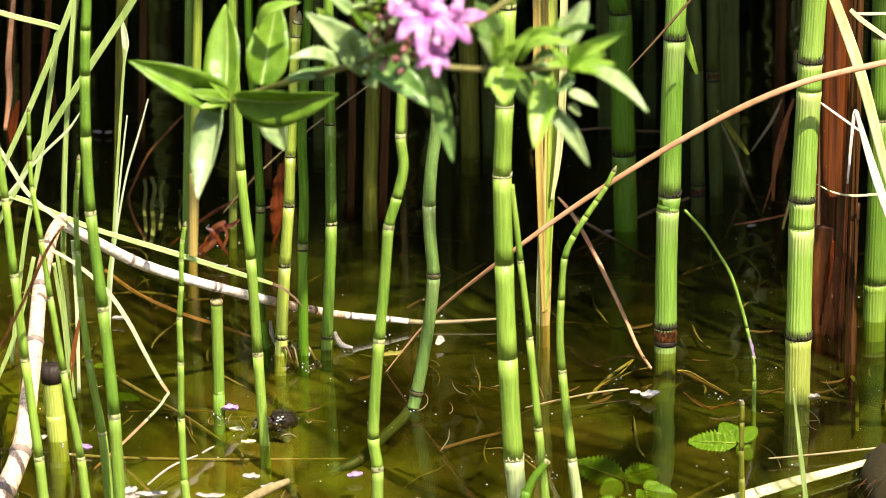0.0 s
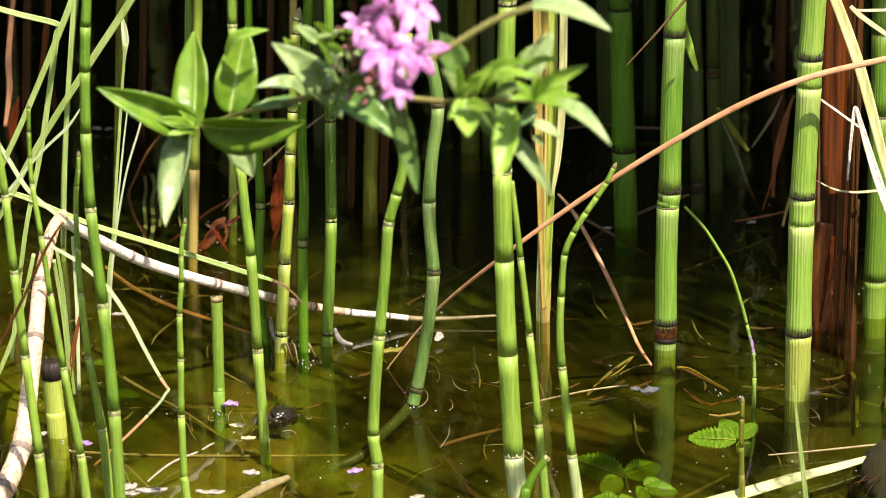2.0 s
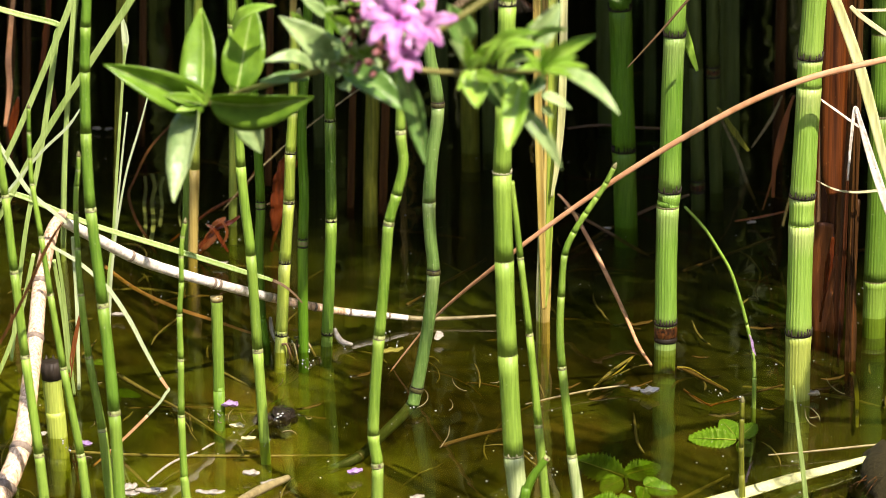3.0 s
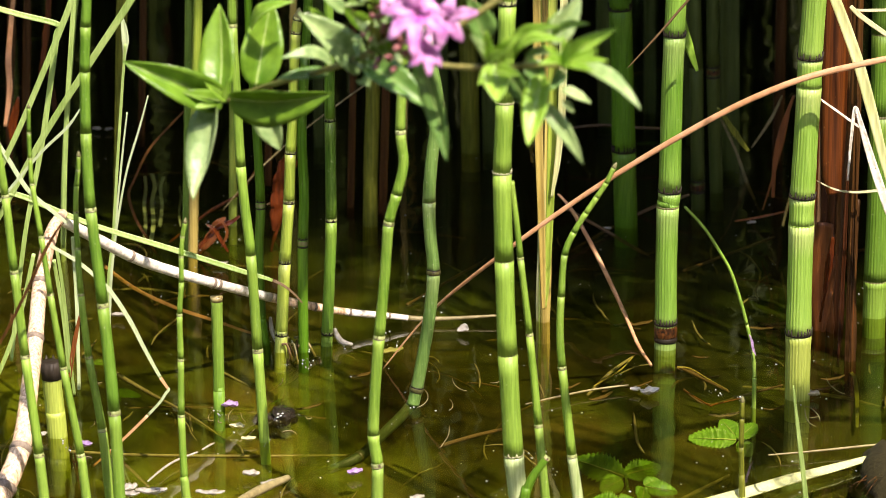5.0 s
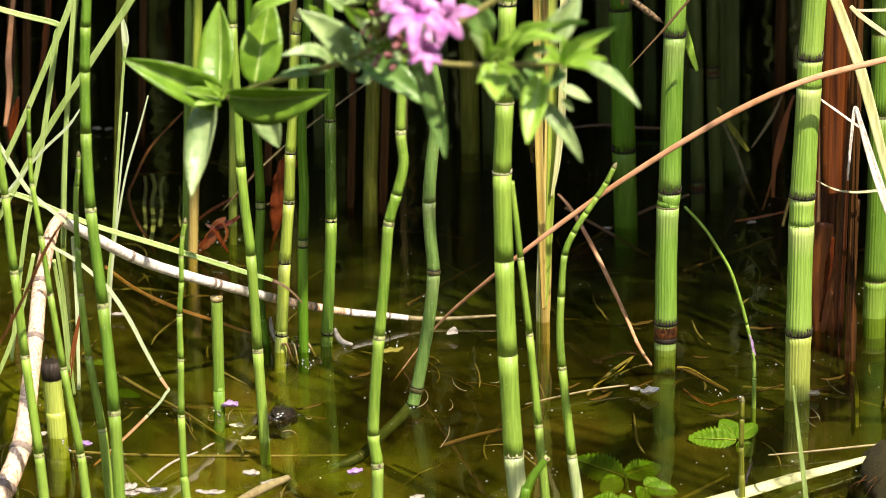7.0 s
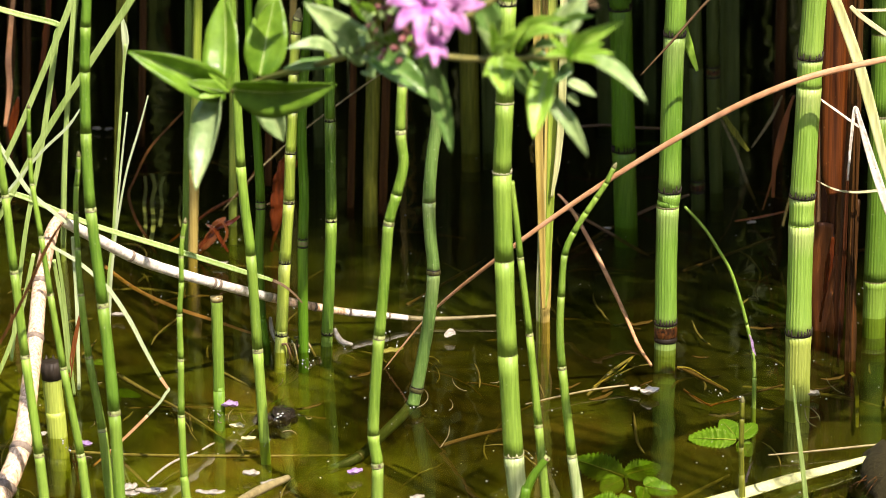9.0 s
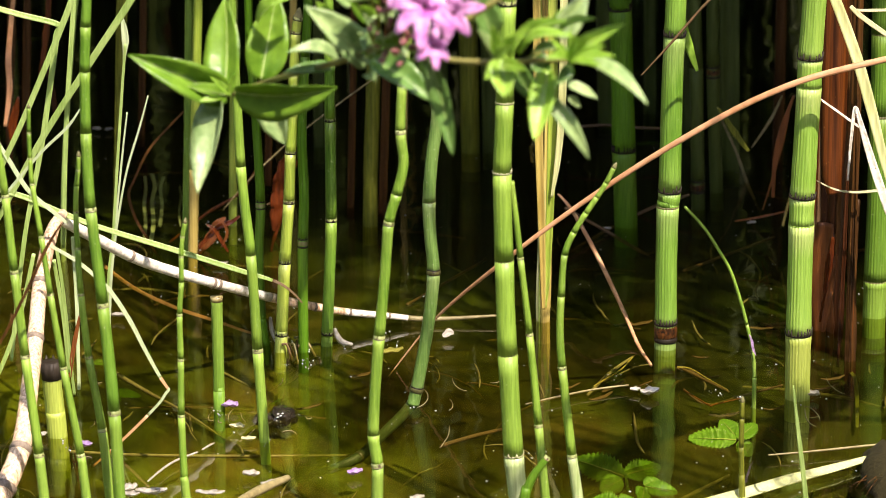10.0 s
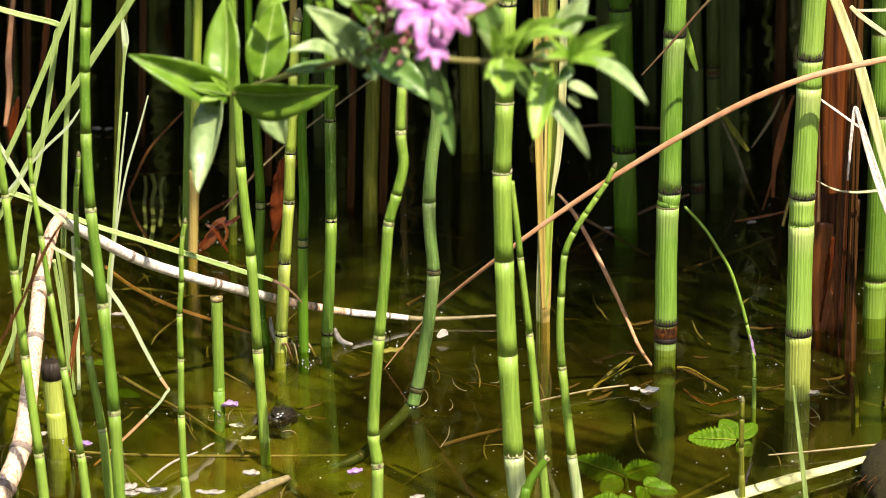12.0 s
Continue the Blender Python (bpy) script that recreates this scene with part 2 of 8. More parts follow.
def water_material():
    """Clear green-brown pond water: tinted, with a little suspended silt, and a mirror by Fresnel's law."""
    m, n, l = nodes_of("pond_water")
    n.remove(n["Principled BSDF"])
    tint = n.new("ShaderNodeBsdfTransparent")
    tint.inputs["Color"].default_value = (0.76, 0.75, 0.46, 1)
    silt = n.new("ShaderNodeBsdfDiffuse")
    cloud = noise_node(n, l, 14.0, 5, 0.6, (1, 0.6, 1), distort=0.8)
    l.new(ramp(n, l, cloud, [(0.3, (0.04, 0.042, 0.006)), (0.7, (0.10, 0.105, 0.014))]), silt.inputs["Color"])
    body = n.new("ShaderNodeMixShader")
    l.new(ramp(n, l, cloud, [(0.35, (0.008,) * 3), (0.7, (0.06,) * 3)]), body.inputs[0])
    l.new(tint.outputs[0], body.inputs[1])
    l.new(silt.outputs[0], body.inputs[2])
    gloss = n.new("ShaderNodeBsdfGlossy")
    gloss.inputs["Roughness"].default_value = 0.015
    fres = n.new("ShaderNodeFresnel")
    fres.inputs["IOR"].default_value = 1.33
    bump = n.new("ShaderNodeBump")
    bump.inputs["Strength"].default_value, bump.inputs["Distance"].default_value = 0.24, 0.0010
    l.new(noise_node(n, l, 60.0, 1.5, 0.4, (1, 0.6, 1), distort=0.5), bump.inputs["Height"])
    l.new(bump.outputs[0], gloss.inputs["Normal"])
    l.new(bump.outputs[0], fres.inputs["Normal"])
    top = n.new("ShaderNodeMixShader")
    l.new(fres.outputs[0], top.inputs[0])
    l.new(body.outputs[0], top.inputs[1])
    l.new(gloss.outputs[0], top.inputs[2])
    l.new(top.outputs[0], n["Material Output"].inputs["Surface"])
    return m


M_WING, M_BED, M_WATER = wing_material(), bed_material(), water_material()

# ---- mesh helpers ----


def finish(name, bm, mat, smooth=True):
    me = bpy.data.meshes.new(name)
    bm.to_mesh(me)
    bm.free()
    me.materials.append(mat)
    if smooth:
        me.polygons.foreach_set("use_smooth", [True] * len(me.polygons))
    return me


def part(name, bm, mat, parent, label="", smooth=True):
    ob = new(name, finish(name, bm, mat, smooth))
    ob.parent = parent
    return tagged(ob, label)


def thing(name, place, label, category, group=""):
    ob = new(name)
    ob.empty_display_size = 0.01
    ob.location = place
    return tagged(ob, label, category, group)


def smooth_path(pts, per=6):
    """A Catmull-Rom curve through the points."""
    pts = [Vector(p) for p in pts]
    if len(pts) < 3:
        return [pts[0].lerp(pts[-1], i / per) for i in range(per + 1)]
    out = []
    for i in range(len(pts) - 1):
        a = pts[max(i - 1, 0)]
        b, c = pts[i], pts[i + 1]
        d = pts[min(i + 2, len(pts) - 1)]
        for k in range(per):
            t = k / per
            out.append(0.5 * ((2 * b) + (c - a) * t + (2 * a - 5 * b + 4 * c - d) * t * t + (3 * b - a - 3 * c + d) * t ** 3))
    return out + [pts[-1]]


def tube(bm, pts, radii, sides=12, flute=0.0, ribs=0):
    """A closed tube along pts; flute: depth of its lengthwise ribs as a share of the radius."""
    rings = []
    side = Vector((1, 0, 0))
    for i, p in enumerate(pts):
        d = (pts[min(i + 1, len(pts) - 1)] - pts[max(i - 1, 0)]).normalized()
        side = (side - d * side.dot(d)).normalized()
        if side.length < 0.5:
            side = d.orthogonal().normalized()
        up = d.cross(side)
        ring = []
        for k in range(sides):
            a = 2 * math.pi * k / sides
            r = radii[i] * (1 - flute * (0.5 - 0.5 * math.cos(a * ribs))) if ribs else radii[i]
            ring.append(bm.verts.new(p + side * (r * math.cos(a)) + up * (r * math.sin(a))))
        rings.append(ring)
    for a, b in zip(rings, rings[1:]):
        for k in range(sides):
            bm.faces.new((a[k], a[(k + 1) % sides], b[(k + 1) % sides], b[k]))
    bm.faces.new(rings[0][::-1])
    bm.faces.new(rings[-1])
    bmesh.ops.recalc_face_normals(bm, faces=bm.faces)
    return bm


def strap(bm, pts, widths, facing, thick=0.0005, fold=0.25):
    """A grass blade: a folded strip with thickness along pts, its broad side towards facing."""
    rings = []
    facing = Vector(facing).normalized()
    for i, p in enumerate(pts):
        d = (pts[min(i + 1, len(pts) - 1)] - pts[max(i - 1, 0)]).normalized()
        s = d.cross(facing)
        s = s.normalized() if s.length > 1e-4 else d.orthogonal().normalized()
        nrm = s.cross(d).normalized()
        w = widths[i] / 2
        row = [p - s * w + nrm * (w * fold), p - s * (w * 0.5) + nrm * (w * fold * 0.35), p, p + s * (w * 0.5) + nrm * (w * fold * 0.35), p + s * w + nrm * (w * fold)]
        back = [q - nrm * min(thick, w) for q in row[::-1]]
        rings.append([bm.verts.new(q) for q in row + back])
    m = len(rings[0])
    for a, b in zip(rings, rings[1:]):
        for k in range(m):
            bm.faces.new((a[k], a[(k + 1) % m], b[(k + 1) % m], b[k]))
    bm.faces.new(rings[0][::-1])
    bm.faces.new(rings[-1])
    bmesh.ops.recalc_face_normals(bm, faces=bm.faces)
    return bm


def lerp_list(values, n):
    out = []
    for i in range(n):
        f = i / (n - 1) * (len(values) - 1)
        k = min(int(f), len(values) - 2)
        out.append(values[k] + (values[k + 1] - values[k]) * (f - k))
    return out


# ---- the pond ----
BED = -0.075


def bed_height(x, y):
    r = math.hypot(x, y)
    shore = max(0.0, min(1.0, (r - 2.6) / 1.4))
    return BED - 0.10 * max(0.0, min(1.0, (0.7 * x + y + 0.25) / 0.5)) + 0.012 * noise.noise(Vector((x * 5, y * 5, 0))) + 0.006 * noise.noise(Vector((x * 17, y * 17, 3))) + 0.35 * shore * shore * (3 - 2 * shore)


def build_ground():
    bm = bmesh.new()
    def axis(n, reach):
        return [math.copysign(abs(v) ** 3.2 * reach, v) for v in np.linspace(-1, 1, n)]
    xs = axis(141, 400)
    grid = [[bm.verts.new((x, y, bed_height(x, y))) for x in xs] for y in xs]
    for a, b in zip(grid, grid[1:]):
        for k in range(len(xs) - 1):
            bm.faces.new((a[k], a[k + 1], b[k + 1], b[k]))
    tagged(new("ground", finish("ground", bm, M_BED)), "muddy olive-brown pond bed with silt under shallow water", "ground", kind="structure")


def build_water():
    bm = bmesh.new()
    n = 72
    ring0 = bm.verts.new((0, 0, 0))
    last = None
    for r in (0.5, 1.5, 3.0, 3.6):
        ring = [bm.verts.new((r * math.cos(2 * math.pi * k / n), r * math.sin(2 * math.pi * k / n), 0)) for k in range(n)]
        for k in range(n):
            if last is None:
                bm.faces.new((ring0, ring[k], ring[(k + 1) % n]))
            else:
                bm.faces.new((last[k], ring[k], ring[(k + 1) % n], last[(k + 1) % n]))
        last = ring
    tagged(new("water", finish("water", bm, M_WATER)), "still shallow green-brown pond water with faint ripples", "water", kind="structure")


def silt_material():
    """Suspended silt that dims what lies deeper."""
    m, n, l = nodes_of("suspended_silt")
    n.remove(n["Principled BSDF"])
    clear = n.new("ShaderNodeBsdfTransparent")
    clear.inputs["Color"].default_value = (0.86, 0.88, 0.66, 1)
    murk = n.new("ShaderNodeBsdfDiffuse")
    cloud = noise_node(n, l, 17.0, 5, 0.6, (1, 0.8, 3), distort=0.5)
    hue = noise_node(n, l, 26.0, 5, 0.6, (1, 0.6, 1), distort=0.6)
    brown = ramp(n, l, cloud, [(0.40, (0.05, 0.035, 0.005)), (0.60, (0.28, 0.21, 0.036))])
    green = ramp(n, l, cloud, [(0.40, (0.05, 0.052, 0.005)), (0.60, (0.25, 0.30, 0.030))])
    alive = mix(n, l, ramp(n, l, hue, [(0.41, (0, 0, 0)), (0.58, (1, 1, 1))]), brown, green)
    # the rear water's shade is put into the murk, whose colour darkens with distance
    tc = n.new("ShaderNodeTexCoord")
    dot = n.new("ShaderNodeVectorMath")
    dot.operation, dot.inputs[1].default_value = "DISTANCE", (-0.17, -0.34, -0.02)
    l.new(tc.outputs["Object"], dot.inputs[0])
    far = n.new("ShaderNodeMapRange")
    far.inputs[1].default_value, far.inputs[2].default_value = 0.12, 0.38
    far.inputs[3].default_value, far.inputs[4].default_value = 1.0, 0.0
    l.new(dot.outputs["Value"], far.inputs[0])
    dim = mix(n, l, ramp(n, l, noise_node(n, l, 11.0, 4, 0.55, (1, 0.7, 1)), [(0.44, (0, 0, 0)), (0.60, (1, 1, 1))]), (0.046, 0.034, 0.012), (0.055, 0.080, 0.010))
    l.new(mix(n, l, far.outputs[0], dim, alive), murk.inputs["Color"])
    dens = n.new("ShaderNodeMath")
    dens.operation, dens.inputs[1].default_value = "MULTIPLY", 0.8
    both = n.new("ShaderNodeMixShader")
    l.new(ramp(n, l, cloud, [(0.42, (0.10,) * 3), (0.60, (0.56,) * 3)]), dens.inputs[0])
    l.new(dens.outputs[0], both.inputs[0])
    l.new(clear.outputs[0], both.inputs[1])
    l.new(murk.outputs[0], both.inputs[2])
    l.new(both.outputs[0], n["Material Output"].inputs["Surface"])
    return m


def build_silt():
    """Thin clouds of silt hanging at several depths."""
    bm = bmesh.new()
    radii = (0.0, 0.1, 0.2, 0.3, 0.4, 0.55, 0.8, 1.2, 1.8, 2.5, 3.05)
    for z in (-0.0075, -0.012, -0.0175, -0.025, -0.034, -0.046):
        rings = []
        for r in radii:
            ring = []
            for k in range(48):
                x, y = r * math.cos(k * math.pi / 24), r * math.sin(k * math.pi / 24)
                ring.append(bm.verts.new((x, y, z + 0.25 * z * noise.noise(Vector((x * 8, y * 8, z * 90))))))
            rings.append(ring)
        for a, c in zip(rings, rings[1:]):
            for k in range(48):
                bm.faces.new((a[k], a[(k + 1) % 48], c[(k + 1) % 48], c[k]))
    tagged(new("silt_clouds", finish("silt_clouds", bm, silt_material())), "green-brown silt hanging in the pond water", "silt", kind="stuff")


build_ground()
build_water()
build_silt()

# ---- horsetails ----
H_GROUP = "horsetails in the pond"


def internode_mesh(pts, ra, rb, ribs, flare):
    """One joint of a stem along pts, slightly waisted, ribbed lengthwise."""
    bm = bmesh.new()
    n = len(pts) - 1
    radii = []
    for i in range(n + 1):
        t = i / n
        radii.append((ra + (rb - ra) * t) * (1 + 0.025 * noise.noise(pts[i] * 190)) * (1 - 0.03 * math.sin(math.pi * t) + flare * (max(0, 1 - t * 6) + max(0, (t - 0.85) * 4))))
    return tube(bm, pts, radii, ribs * 4, 0.05 if ribs >= 20 else 0.025, ribs)


def teeth_mesh(c, d, r, count, tall, band, heights=(0.15, 0.5, 0.8, 1.0, 1.3)):
    """A dark collar of short pointed teeth round a node at c, pointing along d."""
    bm = bmesh.new()
    side = d.cross(Vector((0, 1, 0))).normalized()
    up = d.cross(side)
    n = count * 4
    low, high = [], []
    rnd = random.Random(int((c.x * 7919 + c.z * 104729) * 1000))
    tips = [tall * rnd.choice(heights) * rnd.uniform(0.8, 1.15) for _ in range(count)]
    for k in range(n):
        a = 2 * math.pi * k / n
        w = side * math.cos(a) + up * math.sin(a)
        j, ph = divmod(k, 4)
        h = (0.0, 0.12, 1.0, 0.12)[ph] * tips[j]
        low.append((bm.verts.new(c + w * r * 1.045), bm.verts.new(c - d * 0.0002 + w * r * 0.9)))
        high.append((bm.verts.new(c + d * (band + h) + w * r * (1.06 + 0.03 * (ph == 2))), bm.verts.new(c + d * (band + h * 0.9) + w * r * 0.93)))
    for k in range(n):
        j = (k + 1) % n
        bm.faces.new((low[k][0], low[j][0], high[j][0], high[k][0]))
        bm.faces.new((high[k][0], high[j][0], high[j][1], high[k][1]))
        bm.faces.new((high[k][1], high[j][1], low[j][1], low[k][1]))
        bm.faces.new((low[k][1], low[j][1], low[j][0], low[k][0]))
    bmesh.ops.recalc_face_normals(bm, faces=bm.faces)
    return bm


def ring_mesh(c, d, r, tall, swell=1.08, ribs=0):
    bm = bmesh.new()
    return tube(bm, [c + d * (tall * f) for f in (-0.5, -0.35, 0, 0.35, 0.5)], [r * 0.95, r * (swell - 0.03), r * swell, r * (swell - 0.03), r * 0.95], ribs * 4 or 20, (0.05 if ribs >= 16 else 0.06) if ribs else 0, ribs)


def horsetail(label, y, joints, r_top, r_low, mat=M_STEM, tip="open", lean=0.0, depth=BED - 0.02, name="horsetail", low=None):
    """joints: from the top down, (x, z, kind) with kind 0: a mere bend, 1: pale ring, 2: black toothed collar,
    7: swollen brown knee, 6: papery pale collar, 5: faint ring of the stem's own colour, 3: brown ring, 4: rusty sheath between black rings. Below the last joint the stem goes on into the mud.
    lean: how far it leans towards the far bank for each metre of height."""
    pts = [Vector((x, y + lean * z, z)) for x, z, _ in joints]
    kinds = [k for _, _, k in joints]
    if depth is not None and pts[-1].z > depth:
        d = (pts[-1] - pts[-2]).normalized()
        if d.z > -0.5:
            d = Vector((d.x * 0.3, 0, -1)).normalized()
        pts.append(pts[-1] + d * ((depth - pts[-1].z) / d.z))
        kinds.append(0)
    if tip == "tall":
        # the stem goes on upwards for several joints
        d = (pts[0] - pts[1]).normalized()
        d = Vector((d.x * 0.5, 0.04, 1)).normalized()
        kind = max(kinds[1:3] + [3])
        for k in range(4):
            pts.insert(0, pts[0] + d * (0.075 - 0.008 * k))
            kinds[0] = kind
            kinds.insert(0, 0)
        r_top *= 0.7
        tip = "point"
    base = pts[-1].copy()
    ob = thing(name, base, label, "horsetail" if name == "horsetail" else "reed", H_GROUP if name == "horsetail" else "reeds behind the horsetails")
    pts = [p - base for p in pts]
    path = smooth_path(pts, 5)
    run = [0.0]
    for a, c in zip(path, path[1:]):
        run.append(run[-1] + (c - a).length)
    ribs = max(8, min(28, int(r_low * 5600)))
    stops = [0] + [i for i in range(1, len(pts) - 1) if kinds[i]] + [len(pts) - 1]
    for i0, i1 in zip(stops, stops[1:]):
        seg = path[i0 * 5:i1 * 5 + 1]
        r, r2 = (r_top + (r_low - r_top) * min(1.0, run[k * 5] / run[-1] * 1.35) for k in (i0, i1))
        part("internode", internode_mesh(seg, r, r2, ribs, 0.02 if kinds[i0] else 0.0), low if low and i1 == stops[-1] else mat, ob)
        a, d, kind = seg[0], (seg[0] - seg[1]).normalized(), kinds[i0]
        if kind == 1:
            part("sheath", ring_mesh(a + d * r * 0.12, d, r, r * 0.85, 1.065), M_NODE, ob)
            part("ring", ring_mesh(a - d * r * 0.22, d, r, r * 0.26, 1.075), M_NODE_DARK, ob)
        elif kind == 3:
            part("sheath", ring_mesh(a, d, r, r * 0.32, 1.035, ribs), M_RING, ob)
        elif kind == 2:
            if ribs < 20:
                part("sheath", ring_mesh(a + d * r * 0.3, d, r, r * 0.75, 1.045, ribs), M_NODE, ob)
            part("collar", teeth_mesh(a, d, r * 1.01, max(11, ribs), r * 0.50, r * 0.10), M_BAND, ob, "black toothed collar")
        elif kind == 6:
            part("sheath", ring_mesh(a, d, r, r * 0.2, 1.035, ribs), M_RING, ob)
            part("collar", teeth_mesh(a + d * r * 0.08, d, r * 0.99, 15, r * 0.42, r * 0.12, (0.0, 0.0, 0.1, 0.3, 1.0)), M_PAPER, ob, "papery pale collar scraps")
        elif kind == 7:
            part("sheath", ring_mesh(a, d, r, r * 0.9, 1.12), M_KNEE, ob, "swollen olive-brown knee")
            part("ring", ring_mesh(a + d * r * 0.42, d, r, r * 0.22, 1.10), M_BAND, ob)
        elif kind == 5:
            part("sheath", ring_mesh(a, d, r, r * 0.22, 1.03, ribs), mat, ob)
        elif kind == 4:
            part("sheath", ring_mesh(a - d * r * 0.65, d, r, r * 1.3, 1.04), M_SHEATH_DARK if r > 0.0021 else M_RING, ob, "brown sheath")
            part("collar", teeth_mesh(a, d, r, max(9, ribs), r * 0.4, r * 0.16), M_BAND, ob, "black toothed collar")
            part("collar", ring_mesh(a - d * r * 1.4, d, r, r * 0.5, 1.05), M_BAND, ob, "black ring")
    d = (pts[0] - pts[1]).normalized()
    if tip == "point":
        bm = bmesh.new()
        tube(bm, [pts[0] + d * (r_top * k) for k in (0, 0.8, 1.8, 2.6)], [r_top, r_top * 0.95, r_top * 0.55, r_top * 0.08], 12)
        part("cone", bm, M_RING if mat is not M_STEM_BIG else M_RING_PALE, ob, "brown pointed tip")
    elif tip == "cut":
        bm = bmesh.new()
        tube(bm, [pts[0] + d * (r_top * k) for k in (-0.6, 0.25, 0.3, 0.15, -0.4)], [r_top * 1.04, r_top * 1.06, r_top * 0.95, r_top * 0.7, r_top * 0.62], 20)
        part("rim", bm, M_RING_PALE, ob, "pale cut rim")
    elif tip == "black":
        part("inside", ring_mesh(pts[0] + d * r_top * 0.05, d, r_top * 1.02, r_top * 0.1, 1.0), M_BAND, ob, "black rotten hollow")
        part("rim", teeth_mesh(pts[0] - d * r_top * 1.75, d, r_top * 1.0, 9, r_top * 0.5, r_top * 1.78, (0.0, 0.3, 0.7, 1.1)), M_BAND, ob, "ragged blackened cut sheath")
    return ob


horsetail("slender bright green jointed horsetail stem standing in water", -0.31, [(-0.1345, 0.1311, 1), (-0.1334, 0.1216, 1), (-0.1314, 0.1053, 1), (-0.1295, 0.0816, 1), (-0.127, 0.0548, 1), (-0.1238, 0.0231, 1), (-0.1225, 0.0077, 0)], 0.00111, 0.00179, M_STEM, "open")
horsetail("bright green horsetail stem tapering to a fine bare tip", -0.31, [(-0.1236, 0.1325, 0), (-0.1237, 0.1249, 1), (-0.1236, 0.1169, 1), (-0.1232, 0.109, 1), (-0.121, 0.0926, 1), (-0.1188, 0.0745, 1), (-0.1155, 0.0511, 1), (-0.111, 0.0231, 1), (-0.1095, 0.0077, 0)], 0.00060, 0.00170, M_STEM, "point")
horsetail("bright green horsetail stem with a broken-off tip", -0.3, [(-0.1101, 0.115, 0), (-0.1104, 0.1107, 1), (-0.111, 0.1058, 3), (-0.1114, 0.0976, 1), (-0.1112, 0.0862, 1), (-0.1106, 0.0715, 1), (-0.1087, 0.0514, 1), (-0.1052, 0.0278, 1), (-0.1032, 0.0041, 0)], 0.00069, 0.00189, M_STEM, "point")
# the shade on this stem is put in through the darker mid green
horsetail("tall green horsetail stem with thin dark rings", -0.31, [(-0.1049, 0.1757, 0), (-0.1059, 0.1573, 3), (-0.1065, 0.1436, 3), (-0.1067, 0.1249, 3), (-0.1059, 0.1011, 1), (-0.103, 0.0711, 1), (-0.1004, 0.0368, 1), (-0.0994, 0.0077, 0)], 0.00111, 0.00187, M_STEM_MID, "tall")
horsetail("green horsetail stem with many short joints and pale rings", -0.3, [(-0.0784, 0.0941, 0), (-0.0792, 0.0898, 1), (-0.0797, 0.0835, 1), (-0.0798, 0.0754, 3), (-0.0806, 0.065, 1), (-0.0805, 0.0505, 1), (-0.0807, 0.0324, 1), (-0.0801, 0.0111, 1), (-0.0795, 0.0041, 0)], 0.00069, 0.00163, M_STEM, "point")
horsetail("short cut-off green horsetail stump in the water", -0.1964, [(-0.076, 0.0392, 0), (-0.0758, 0.0209, 0), (-0.0757, 0.0048, 0), (-0.0757, 0, 0)], 0.00198, 0.00198, M_STEM_MID, "cut")
horsetail("leaning bright green horsetail stem with pale rings", -0.2303, [(-0.0672, 0.1595, 0), (-0.0672, 0.14, 1), (-0.0661, 0.1152, 0), (-0.0652, 0.0937, 3), (-0.064, 0.0795, 0), (-0.0624, 0.0639, 3), (-0.0606, 0.0314, 1), (-0.0588, 0, 0)], 0.00137, 0.00174, M_STEM, "tall")
horsetail("dark green horsetail stem in shade", -0.124, [(-0.0679, 0.1378, 0), (-0.0675, 0.1101, 4), (-0.0659, 0.0853, 0), (-0.0646, 0.0528, 4), (-0.0654, 0.0337, 0), (-0.0647, 0.0106, 0), (-0.0635, 0.0004, 0)], 0.00150, 0.00171, M_STEM_SHADED, "tall")
horsetail("yellow-green horsetail stem with black toothed collars and a pointed tip", -0.132, [(-0.0503, 0.1203, 2), (-0.051, 0.1155, 2), (-0.0519, 0.1014, 2), (-0.0523, 0.0877, 2), (-0.0534, 0.0726, 2), (-0.0542, 0.0546, 2), (-0.0559, 0.0326, 2), (-0.0574, 0.0059, 2), (-0.0577, 0, 0)], 0.00178, 0.00240, M_STEM_YELLOW, "point")
horsetail("shaded green horsetail stem with a black and white collar", -0.132, [(-0.046, 0.1394, 0), (-0.0479, 0.1075, 3), (-0.0494, 0.0812, 0), (-0.0488, 0.0587, 0), (-0.0494, 0.0414, 4), (-0.0496, 0.0193, 0), (-0.0496, 0, 0)], 0.00169, 0.00189, M_STEM_SHADED, "tall")
horsetail("green horsetail stem with black collars", -0.1253, [(-0.04, 0.1381, 0), (-0.0398, 0.11, 2), (-0.0397, 0.0826, 2), (-0.0396, 0.0461, 2), (-0.0404, 0.0257, 0), (-0.0414, 0.0042, 2), (-0.0416, 0, 0)], 0.00180, 0.00210, M_STEM_MID, "tall")
horsetail("crooked bright green horsetail stem bent at its joints", -0.31, [(-0.0104, 0.1553, 0), (-0.0121, 0.1398, 1), (-0.0127, 0.1251, 1), (-0.0118, 0.1155, 0), (-0.0139, 0.1058, 3), (-0.0163, 0.0968, 1), (-0.0176, 0.0802, 0), (-0.0194, 0.0609, 1), (-0.0207, 0.0443, 0), (-0.0213, 0.0297, 3), (-0.0201, 0.0198, 1), (-0.0202, 0.0077, 0)], 0.00145, 0.00196, M_STEM, "open")
